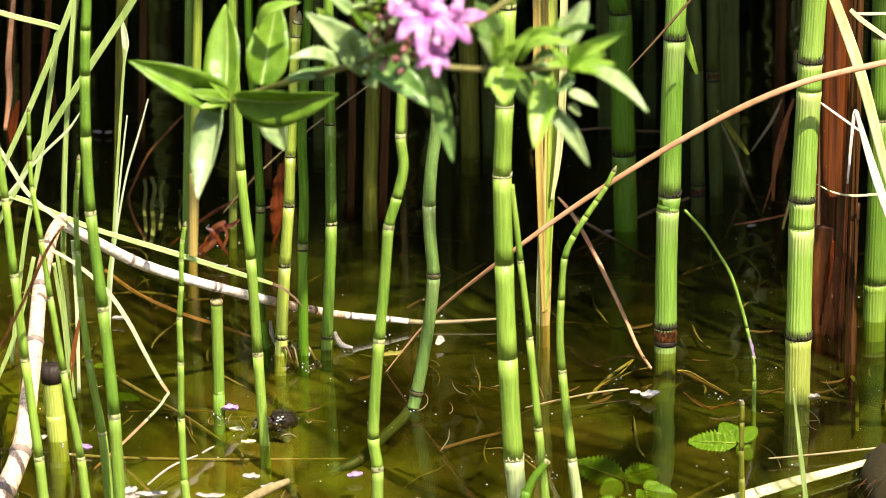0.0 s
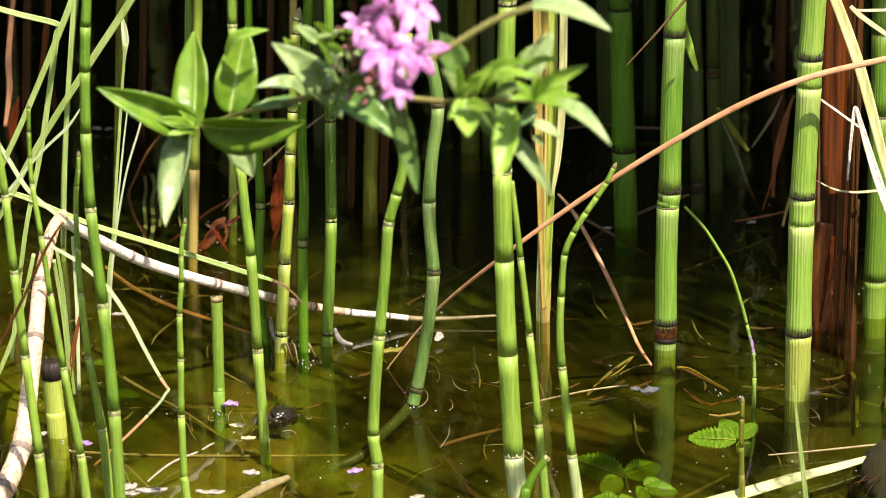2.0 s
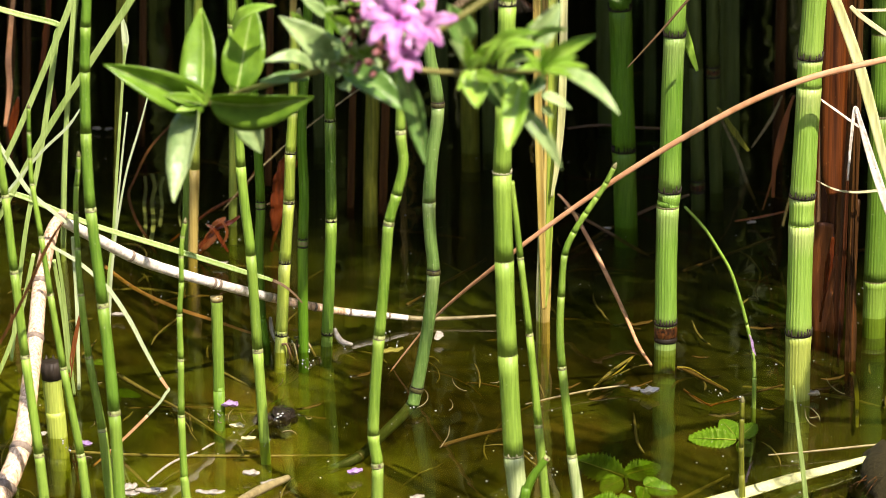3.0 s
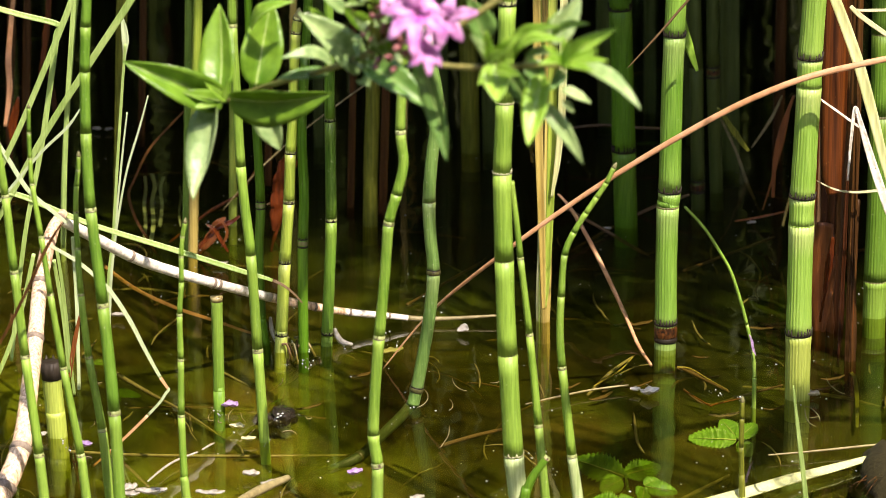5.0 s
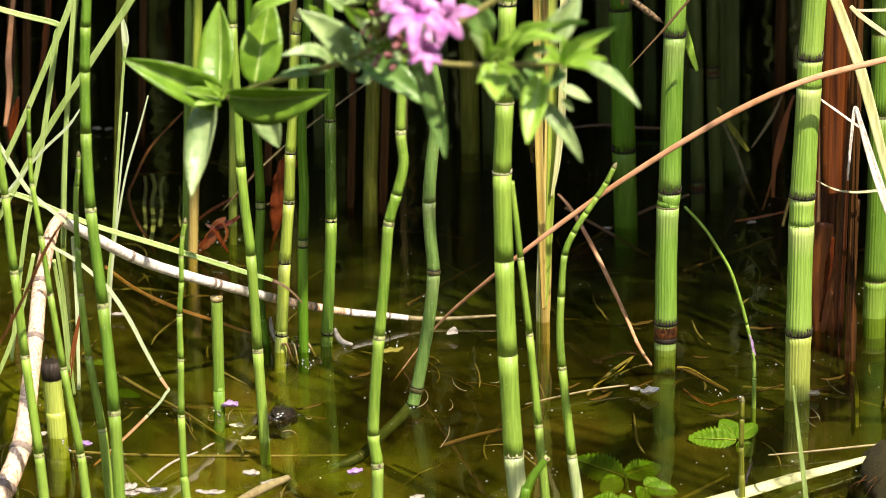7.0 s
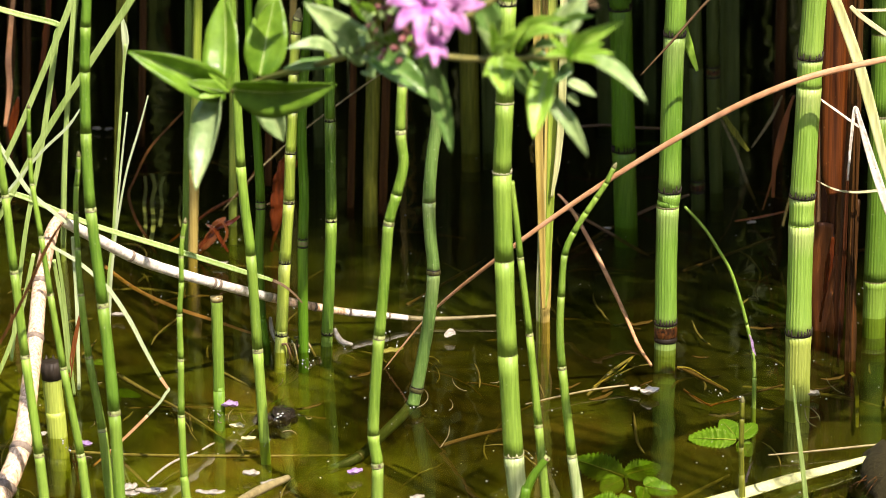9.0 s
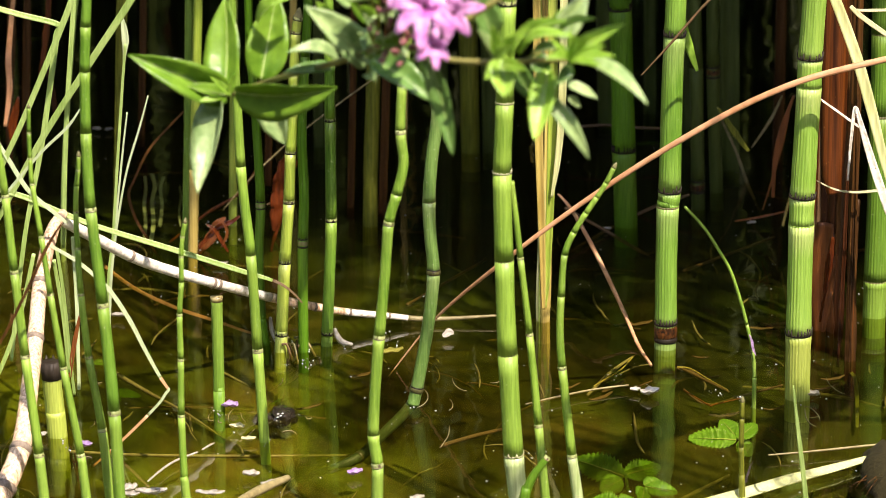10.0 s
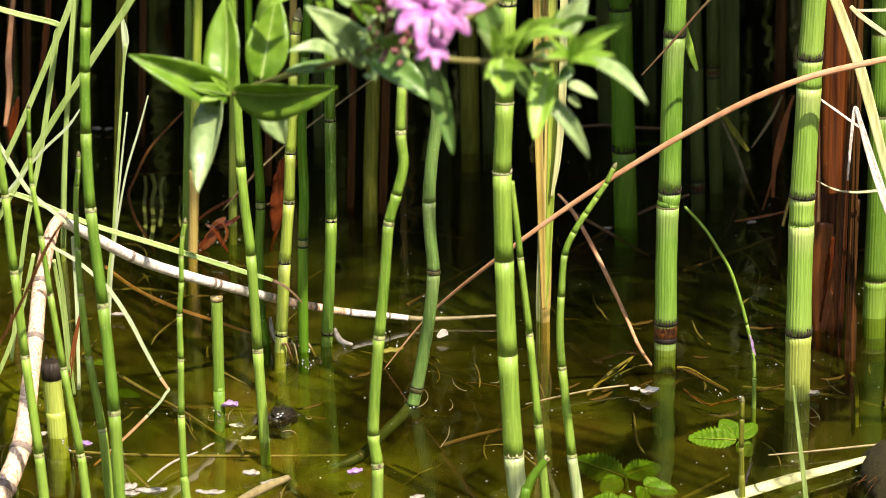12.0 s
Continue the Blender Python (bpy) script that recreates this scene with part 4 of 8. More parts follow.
blade("bleached twisted strand floating on the water", "dead blade", [(-0.0784, -0.244, 0.002), (-0.0768, -0.2406, 0.002), (-0.0748, -0.2372, 0.002)], [0.00054, 0.00072, 0.00036], M_WHITE, name="dead_grass", facing=(0, -0.3, 1))
blade("thin pale grass shoot", "grass blade", [(0.1078, -0.3, 0.0424), (0.1091, -0.3, 0.0318), (0.1109, -0.3, 0.0189), (0.1131, -0.3, 0.0022)], [0.00034, 0.00103, 0.00138, 0.00155], M_BLADE, group="grass blades at the pond edge")
blade("broad straw-yellow reed leaf floating on the water", "reed blade", [(0.0728, -0.3035, 0.002), (0.0895, -0.2918, 0.002), (0.1105, -0.2745, 0.002), (0.1261, -0.2627, 0.002), (0.1421, -0.2495, 0.002)], [0.0044, 0.0048, 0.0044, 0.0034, 0.0018], M_BLADE_YELLOW, name="bent_reed", facing=(0, -0.35, 1), fold=0.5)
blade("lilac petal stuck to a curved shoot", "petal", [(0.1030, -0.1970, 0.0266), (0.1040, -0.1970, 0.0238), (0.1044, -0.1970, 0.0214), (0.1055, -0.1970, 0.0190)], [0.0003, 0.0009, 0.0008, 0.0002], M_LILAC, name="fallen_petal", fold=0.6)
cane("bent rusty straw just under the water", "sunken stick", [(0.0834, -0.1667, -0.0030), (0.0909, -0.1833, -0.0030), (0.0929, -0.1827, -0.0030), (0.1027, -0.1760, -0.0030)], [0.0002, 0.0003, 0.0003, 0.0002], M_SHEATH_BROWN, name="sunken_stick")
cane("golden straw just under the water", "sunken stick", [(0.0825, -0.1443, -0.0020), (0.0871, -0.1462, -0.0020), (0.0928, -0.1584, -0.0020), (0.0985, -0.1697, -0.0020)], [0.0003, 0.0003, 0.0002, 0.0001], M_REED_TAN, name="sunken_stick")
cane("golden straw just under the water", "sunken stick", [(0.0682, -0.1280, -0.0030), (0.0626, -0.1444, -0.0030), (0.0574, -0.1540, -0.0030), (0.0523, -0.1629, -0.0030)], [0.0002, 0.0003, 0.0004, 0.0002], M_REED_TAN, name="sunken_stick")
cane("golden straw just under the water", "sunken stick", [(0.0736, -0.1317, -0.0050), (0.0670, -0.1363, -0.0050), (0.0567, -0.1517, -0.0050)], [0.0002, 0.0003, 0.0002], M_STICK, name="sunken_stick")
# pale strips under the surface in place of reflections on the water
blade("pale green strip standing in for a reed's reflection", "weed", [(-0.1264, 0.1223, -0.0030), (-0.1242, 0.1011, -0.0030), (-0.1230, 0.0769, -0.0030), (-0.1201, 0.0484, -0.0030), (-0.1184, 0.0192, -0.0030)], [0.0013, 0.0013, 0.0013, 0.0013, 0.0013], M_BLADE_SILVER, name="reflection_strip", facing=(0, -0.5, 1), fold=0.6)
blade("pale green strip standing in for a reed's reflection", "weed", [(-0.1238, 0.1260, -0.0030), (-0.1208, 0.1057, -0.0030), (-0.1200, 0.0805, -0.0030), (-0.1171, 0.0509, -0.0030), (-0.1158, 0.0233, -0.0030)], [0.0016, 0.0016, 0.0016, 0.0016, 0.0016], M_BLADE_SILVER, name="reflection_strip", facing=(0, -0.5, 1), fold=0.6)
blade("pale green strip standing in for a reed's reflection", "weed", [(-0.1181, 0.1204, -0.0030), (-0.1181, 0.1011, -0.0030), (-0.1154, 0.0743, -0.0030), (-0.1140, 0.0441, -0.0030)], [0.0013, 0.0013, 0.0013, 0.0013], M_BLADE_SILVER, name="reflection_strip", facing=(0, -0.5, 1), fold=0.6)
blade("pale green strip standing in for a reed's reflection", "weed", [(-0.1104, 0.1057, -0.0030), (-0.1086, 0.0876, -0.0030), (-0.1078, 0.0655, -0.0030), (-0.1058, 0.0441, -0.0030)], [0.0008, 0.0008, 0.0008, 0.0008], M_BLADE_SILVER, name="reflection_strip", facing=(0, -0.5, 1), fold=0.6)
blade("pale ribbon standing in for a wavy reflection", "weed", [(0.1427, -0.1407, -0.0040), (0.1444, -0.1484, -0.0040), (0.1431, -0.1699, -0.0040), (0.1395, -0.2037, -0.0040)], [0.0009, 0.0014, 0.0014, 0.0010], M_REED_OLIVE, name="reflection_strip", facing=(0, -0.5, 1))
blade("rust-red dead blade standing in the water", "dead blade", [(-0.1217, -0.2, 0.0339), (-0.1234, -0.2, 0.026), (-0.125, -0.2, 0.017), (-0.1255, -0.2, 0.0124)], [0.00075, 0.00151, 0.00151, 0.00094], M_SHEATH_BROWN, name="dead_grass", fold=0.5)
reed_clump("dry rusty brown reed with flaking sheaths", 0.1412, -0.107, -0.0071, 0.1404, 0.0098, 5, [M_REED_BROWN, M_REED_SHADE, M_REED_BROWN, M_SHEATH_BROWN, M_REED_SHADE], 4)
blade("broad brown sheath wrapped round a dry reed", "reed", [(0.1379, -0.120, 0.1329), (0.1379, -0.120, 0.1189), (0.1380, -0.120, 0.0986), (0.1382, -0.120, 0.0781), (0.1382, -0.120, 0.0637), (0.1391, -0.120, 0.0544)], [0.0090, 0.0094, 0.0096, 0.0092, 0.0080, 0.0050], M_REED_BROWN, name="bent_reed", fold=-0.45, thick=0.0012)
reed_clump("dark brown dry reed with split sheaths", 0.1432, -0.1438, -0.0018, 0.1477, 0.0026, 4, [M_REED_SHADE, M_REED_BROWN, M_REED_SHADE], 5)
reed_clump("brown dry reed in shade", 0.1387, -0.0752, -0.0027, 0.1341, 0.0046, 7, [M_REED_BROWN, M_LITTER], 6)
reed_clump("ochre dry reed wrapped in pale yellow sheaths", 0.0373, -0.0965, -0.0077, 0.1383, 0.0057, 13, [M_REED_TAN, M_BLADE_YELLOW, M_REED_TAN, M_STEM_YELLOW, M_REED_BROWN], 7)
blade("green-yellow reed sheath beside a dry reed", "reed", [(0.0386, -0.1080, 0.1264), (0.0389, -0.1080, 0.0916), (0.0387, -0.1080, 0.0647), (0.0381, -0.1080, 0.0396), (0.0375, -0.1080, 0.0184), (0.0368, -0.1080, 0.0088)], [0.0034, 0.0034, 0.0032, 0.0026, 0.0018, 0.0010], M_STEM_YELLOW, name="bent_reed", fold=0.8, thick=0.0015)
blade("pale straw reed sheath beside a dry reed", "reed", [(0.0425, -0.1100, 0.1268), (0.0424, -0.1100, 0.1003), (0.0420, -0.1100, 0.0797), (0.0407, -0.1100, 0.0631), (0.0388, -0.1100, 0.0506)], [0.0026, 0.0028, 0.0026, 0.0020, 0.0008], M_BLADE_YELLOW, name="bent_reed", fold=0.8, thick=0.0012)
blade("bright ochre reed sheath beside a dry reed", "reed", [(0.0327, -0.1130, 0.1275), (0.0333, -0.1130, 0.0969), (0.0341, -0.1130, 0.0681), (0.0352, -0.1130, 0.0410), (0.0359, -0.1130, 0.0199), (0.0362, -0.1130, 0.0097)], [0.0026, 0.0028, 0.0028, 0.0024, 0.0018, 0.0010], M_REED_TAN, name="bent_reed", fold=0.8, thick=0.0012)
blade("salmon-brown dead reed leaf at the pond edge", "dead blade", [(-0.1688, 0.040, 0.0976), (-0.1712, 0.040, 0.0771), (-0.1723, 0.040, 0.0656), (-0.1722, 0.040, 0.0541), (-0.1745, 0.040, 0.0391)], [0.0016, 0.0020, 0.0024, 0.0022, 0.0012], M_ORANGE, name="dead_grass", fold=0.7)
blade("torn red-brown dead leaf at the pond edge", "dead blade", [(-0.1687, 0.040, 0.0513), (-0.1703, 0.040, 0.0449), (-0.1716, 0.040, 0.0391), (-0.1722, 0.040, 0.0333)], [0.0010, 0.0030, 0.0034, 0.0010], M_RUST, name="dead_grass", fold=0.7)
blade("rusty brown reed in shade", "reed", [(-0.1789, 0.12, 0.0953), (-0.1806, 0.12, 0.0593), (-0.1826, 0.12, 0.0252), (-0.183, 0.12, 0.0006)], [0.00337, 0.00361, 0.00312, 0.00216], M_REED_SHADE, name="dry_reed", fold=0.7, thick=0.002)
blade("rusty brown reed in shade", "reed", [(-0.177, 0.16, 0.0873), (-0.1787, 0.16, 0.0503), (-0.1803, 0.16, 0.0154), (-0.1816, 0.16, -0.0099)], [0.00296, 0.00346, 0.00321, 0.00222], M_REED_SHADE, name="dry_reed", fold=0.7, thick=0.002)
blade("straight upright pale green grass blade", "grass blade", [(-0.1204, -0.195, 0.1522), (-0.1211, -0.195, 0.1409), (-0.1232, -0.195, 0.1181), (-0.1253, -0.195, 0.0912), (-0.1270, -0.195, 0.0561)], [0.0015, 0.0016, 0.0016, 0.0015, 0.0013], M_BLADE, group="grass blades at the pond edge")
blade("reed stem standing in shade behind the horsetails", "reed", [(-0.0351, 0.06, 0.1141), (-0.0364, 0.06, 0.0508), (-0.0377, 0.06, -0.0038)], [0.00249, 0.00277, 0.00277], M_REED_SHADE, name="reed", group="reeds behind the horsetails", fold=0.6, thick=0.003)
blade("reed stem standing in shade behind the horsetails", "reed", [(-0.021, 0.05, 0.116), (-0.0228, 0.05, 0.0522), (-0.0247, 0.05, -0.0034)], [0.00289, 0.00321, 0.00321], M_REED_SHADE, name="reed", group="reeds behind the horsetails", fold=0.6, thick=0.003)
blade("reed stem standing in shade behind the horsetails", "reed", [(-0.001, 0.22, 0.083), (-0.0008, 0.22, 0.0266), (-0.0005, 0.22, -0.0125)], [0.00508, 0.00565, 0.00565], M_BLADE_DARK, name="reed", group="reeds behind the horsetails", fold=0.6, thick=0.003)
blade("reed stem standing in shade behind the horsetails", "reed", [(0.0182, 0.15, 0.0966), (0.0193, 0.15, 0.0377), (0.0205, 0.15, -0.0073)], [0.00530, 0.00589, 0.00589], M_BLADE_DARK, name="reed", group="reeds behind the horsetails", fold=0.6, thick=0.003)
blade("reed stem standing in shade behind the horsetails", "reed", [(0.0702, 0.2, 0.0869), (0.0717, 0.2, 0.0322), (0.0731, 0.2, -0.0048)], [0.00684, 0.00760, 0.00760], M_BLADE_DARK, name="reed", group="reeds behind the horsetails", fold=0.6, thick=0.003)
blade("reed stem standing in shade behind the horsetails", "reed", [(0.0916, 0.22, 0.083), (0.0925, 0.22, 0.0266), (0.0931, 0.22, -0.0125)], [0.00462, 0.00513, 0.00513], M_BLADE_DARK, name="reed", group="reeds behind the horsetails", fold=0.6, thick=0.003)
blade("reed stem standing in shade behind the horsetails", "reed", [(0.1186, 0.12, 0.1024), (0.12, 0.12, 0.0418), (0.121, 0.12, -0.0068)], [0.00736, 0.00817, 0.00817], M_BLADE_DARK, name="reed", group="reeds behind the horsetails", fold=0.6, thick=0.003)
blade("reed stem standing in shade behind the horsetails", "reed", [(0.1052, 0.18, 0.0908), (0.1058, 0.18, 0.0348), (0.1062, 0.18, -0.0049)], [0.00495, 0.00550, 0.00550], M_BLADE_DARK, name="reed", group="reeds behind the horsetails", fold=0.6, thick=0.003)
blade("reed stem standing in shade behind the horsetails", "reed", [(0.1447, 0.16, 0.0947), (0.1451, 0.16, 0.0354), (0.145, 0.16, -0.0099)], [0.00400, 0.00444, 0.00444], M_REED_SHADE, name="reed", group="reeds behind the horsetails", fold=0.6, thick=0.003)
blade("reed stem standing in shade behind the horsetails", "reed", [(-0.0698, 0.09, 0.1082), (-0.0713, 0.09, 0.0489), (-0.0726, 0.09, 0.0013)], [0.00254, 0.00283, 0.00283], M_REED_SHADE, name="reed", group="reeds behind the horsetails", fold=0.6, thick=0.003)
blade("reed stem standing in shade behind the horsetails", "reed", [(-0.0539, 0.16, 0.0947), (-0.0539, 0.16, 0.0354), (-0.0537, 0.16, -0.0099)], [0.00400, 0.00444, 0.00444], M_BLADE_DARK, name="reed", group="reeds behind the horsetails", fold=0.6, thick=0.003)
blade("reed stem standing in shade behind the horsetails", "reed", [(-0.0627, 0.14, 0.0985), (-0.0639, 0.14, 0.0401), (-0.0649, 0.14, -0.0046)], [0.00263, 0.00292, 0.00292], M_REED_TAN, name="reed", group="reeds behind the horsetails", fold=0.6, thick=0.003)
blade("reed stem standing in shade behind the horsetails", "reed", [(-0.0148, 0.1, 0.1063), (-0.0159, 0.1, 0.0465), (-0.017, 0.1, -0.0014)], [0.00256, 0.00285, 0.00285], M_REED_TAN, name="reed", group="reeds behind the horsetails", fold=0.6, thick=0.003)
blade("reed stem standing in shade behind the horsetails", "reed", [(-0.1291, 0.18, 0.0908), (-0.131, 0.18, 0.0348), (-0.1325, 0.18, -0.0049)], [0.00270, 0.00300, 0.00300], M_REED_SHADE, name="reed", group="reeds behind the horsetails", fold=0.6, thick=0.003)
cane("bleached white fallen cane resting on stems", "cane", [(-0.1284, -0.2, 0.0681), (-0.12, -0.192, 0.0608), (-0.1047, -0.175, 0.0468), (-0.0904, -0.162, 0.0375), (-0.0766, -0.15, 0.0297), (-0.0573, -0.121, 0.0156), (-0.0376, -0.108, 0.0076), (-0.0213, -0.103, 0.0044), (-0.0049, -0.1, 0.0021), (0.0198, -0.098, 0.0028)], [0.00177, 0.00196, 0.00196, 0.00187, 0.00177, 0.00167, 0.00137, 0.00118, 0.00092, 0.00040], M_CANE, (0.03, 0.22, 0.42, 0.44, 0.56, 0.62, 0.7, 0.8), tail=[(0.54, M_CANE_PINK), (0.69, M_CANE), (0.85, M_STICK)])
cane("thick buff dead cane leaning from the water", "cane", [(-0.1261, -0.2, 0.0697), (-0.129, -0.21, 0.0658), (-0.1315, -0.225, 0.0532), (-0.1319, -0.24, 0.0405), (-0.1321, -0.26, 0.0278), (-0.133, -0.275, 0.0158), (-0.1357, -0.285, 0.008), (-0.1404, -0.295, -0.0006)], [0.00162, 0.00234, 0.00252, 0.00270, 0.00288, 0.00324, 0.00342, 0.00342], M_CANE_PINK, (0.07, 0.30, 0.45, 0.76, 0.92))
cane("thin broken brown stick leaning into the water", "stick", [(0.0439, -0.03, 0.0303), (0.0487, -0.04, 0.0268), (0.0546, -0.07, 0.0225), (0.0601, -0.09, 0.0153), (0.0655, -0.11, 0.0074), (0.0696, -0.13, 0.0015), (0.0731, -0.148, 0.0001)], [0.00041, 0.00072, 0.00082, 0.00082, 0.00072, 0.00065, 0.00050], M_ORANGE, name="stick")
cane("dark thin stick lying across stems in shade", "stick", [(0.0482, 0.02, 0.0112), (0.0617, 0.02, 0.0033), (0.073, 0.02, -0.0036), (0.0843, 0.02, -0.0102)], [0.00067, 0.00067, 0.00078, 0.00056], M_LITTER, name="stick")
cane("dark thin stick in shade", "stick", [(0.0495, 0.05, -0.0165), (0.0677, 0.05, -0.0058), (0.0835, 0.05, 0.0025), (0.0994, 0.05, 0.0084)], [0.00057, 0.00069, 0.00069, 0.00057], M_LITTER, name="stick")
cane("dark thin twig arching in shade", "stick", [(0.0537, 0.15, 0.0108), (0.067, 0.15, 0.0123), (0.0816, 0.15, 0.0113), (0.0962, 0.15, 0.0108)], [0.00049, 0.00061, 0.00061, 0.00049], M_LITTER, name="stick")
cane("pale thin stick in shade", "stick", [(-0.0869, 0.02, 0.0103), (-0.0767, 0.02, 0.0223), (-0.0586, 0.02, 0.0396), (-0.0319, 0.02, 0.0601), (-0.0208, 0.02, 0.068)], [0.00022, 0.00034, 0.00034, 0.00034, 0.00022], M_STICK, name="stick")
cane("brown stick floating on the water", "stick", [(0.0279, -0.1975, 0.002), (0.0396, -0.189, 0.002), (0.0514, -0.1817, 0.002), (0.0637, -0.1767, 0.002)], [0.00029, 0.00038, 0.00038, 0.00029], M_STICK, name="stick")
cane("brown stick floating on the water", "stick", [(0.1055, -0.2495, 0.002), (0.1187, -0.2462, 0.002), (0.1319, -0.2423, 0.002), (0.1426, -0.2389, 0.002)], [0.00027, 0.00036, 0.00045, 0.00036], M_STICK, name="stick")
cane("bleached stick floating on the water", "stick", [(-0.0642, -0.2944, 0.002), (-0.0577, -0.2829, 0.002), (-0.0493, -0.2713, 0.002)], [0.00125, 0.00161, 0.00107], M_STICK, name="stick")
cane("thin brown stick leaning behind stems", "stick", [(-0.1092, 0.03, -0.006), (-0.0932, 0.03, 0.0068), (-0.0818, 0.03, 0.0138), (-0.0738, 0.03, 0.0243)], [0.00045, 0.00068, 0.00068, 0.00056], M_REED_BROWN, name="stick")

# ---- the reed bed behind ----


def build_reed_bed():
    rnd = random.Random(5)
    for name, mat, count, near, width, label in (
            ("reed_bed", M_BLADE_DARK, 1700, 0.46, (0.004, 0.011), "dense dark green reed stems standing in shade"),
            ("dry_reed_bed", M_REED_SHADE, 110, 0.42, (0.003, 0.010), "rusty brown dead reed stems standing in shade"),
            ("straw_reed_bed", M_REED_TAN, 36, 0.42, (0.003, 0.008), "straw-coloured old reed stems standing in shade")):
        bm = bmesh.new()
        for _ in range(count):
            y = near + 1.9 * rnd.random() ** 1.4
            x = rnd.gauss(0, 0.75) * (1 + 0.3 * (y - 0.4))
            h = rnd.uniform(0.7, 1.5)
            lx, ly = rnd.gauss(0, 0.05), rnd.gauss(0.0, 0.05)
            w = rnd.uniform(*width)
            pts = [Vector((x + lx * t * h + 0.03 * math.sin(3 * t + x * 9) * t, y + ly * t * h, BED - 0.01 + h * t)) for t in (0, 0.25, 0.5, 0.75, 1)]
            quick_strap(bm, pts, [w, w, w * 0.9, w * 0.7, w * 0.2], rnd.uniform(-0.7, 0.7))
        tagged(new(name, finish(name, bm, mat)), label, "reeds", kind="stuff")


def quick_strap(bm, pts, widths, turn):
    """A three-sided reed stem."""
    rings = []
    for p, w in zip(pts, widths):
        rings.append([bm.verts.new(p + Vector((math.cos(turn + a) * w / 2, math.sin(turn + a) * w / 2.6, 0))) for a in (0.5, 2.6, 4.71)])
    for a, b in zip(rings, rings[1:]):
        for k in range(3):
            bm.faces.new((a[k], a[(k + 1) % 3], b[(k + 1) % 3], b[k]))


build_reed_bed()


def build_shade_reed_tops():
    """Unseen tall reeds added on both sides; their leafy tops arch over the rear of the pond to shade it."""
    rnd = random.Random(11)
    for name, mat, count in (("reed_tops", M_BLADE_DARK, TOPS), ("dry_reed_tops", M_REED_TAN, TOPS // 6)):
        bm = bmesh.new()
        for _ in range(count):
            side = rnd.choice((-1, 1, 1))
            y = rnd.uniform(-0.30, 0.75) if side > 0 else rnd.uniform(0.15, 0.75)
            foot = Vector((side * rnd.uniform(0.36, 0.8) + (0.06 if side > 0 else -0.06) * max(0, y), y, BED))
            z = rnd.uniform(0.50, 0.95)
            # the top ends somewhere over the rear water, shifted towards the sun with its height
            x = min(0.62, max(-0.5, rnd.gauss(0.10, 0.22)))
            edge = EDGE + 0.19 * max(0.0, min(1.0, (-0.03 - x) / 0.06))
            end = Vector((x + SUN_TO.x / SUN_TO.z * z, edge + abs(rnd.gauss(0, 0.36)) + SUN_TO.y / SUN_TO.z * z, z))
            knee = Vector((foot.x * 0.92, y * 0.6 + end.y * 0.4, z + 0.12))
            pts = [foot.lerp(knee, t) * (1 - t) + (knee.lerp(end, t)) * t for t in (0, 0.3, 0.55, 0.75, 0.9, 1)]
            w = rnd.uniform(0.012, 0.028)
            quick_strap(bm, pts, [w * 0.5, w * 0.6, w, w * 1.1, w * 0.8, w * 0.1], rnd.uniform(-0.7, 0.7))
            for k in range(4):
                a = pts[3].lerp(pts[5], rnd.random())
                b2 = a + Vector((rnd.uniform(-0.12, 0.12), rnd.uniform(-0.02, 0.16), rnd.uniform(-0.04, 0.10)))
                quick_strap(bm, [a, a.lerp(b2, 0.5) + Vector((0, 0, 0.02)), b2], [w * 0.5, w, w * 0.1], rnd.uniform(-0.7, 0.7))
        tagged(new(name, finish(name, bm, mat)), "unseen leafy reed tops added to shade the rear of the pond", "reeds", kind="stuff")


TOPS, EDGE = 600, -0.068
build_shade_reed_tops()


def shade_blade(x, y, z0, z1, width, high):
    """A long reed blade added out of view, rooted beside the pond; its end arches over the water to throw a narrow
    shadow.
    """
    a, b = (Vector((x + SUN_TO.x / SUN_TO.z * (high - z), y + SUN_TO.y / SUN_TO.z * (high - z), high)) for z in (z0, z1))
    foot = Vector((0.42 + 0.2 * x, -0.64 + 0.3 * y, BED))
    blade("unseen reed blade added to throw a narrow shadow", "reed blade", [foot, foot + Vector((-0.02, 0.0, 0.36)), foot.lerp(a, 0.45) + Vector((0, 0, 0.34)), a + (a - b).normalized() * 0.05 + Vector((0, 0, 0.03)), a, a.lerp(b, 0.5), b],
          [0.005, 0.004, 0.003, 0.002, width * 0.8, width, width * 0.5], M_BLADE, facing=(0, 0.1, 1), name="bent_reed", group="reed blades arching over the pond")


shade_blade(-0.0655, -0.124, -0.01, 0.16, 0.0065, 0.36)
shade_blade(-0.0490, -0.132, 0.03, 0.16, 0.0065, 0.34)
shade_blade(-0.0398, -0.1253, 0.055, 0.100, 0.0075, 0.38)
shade_blade(0.1418, -0.105, -0.02, 0.085, 0.016, 0.40)


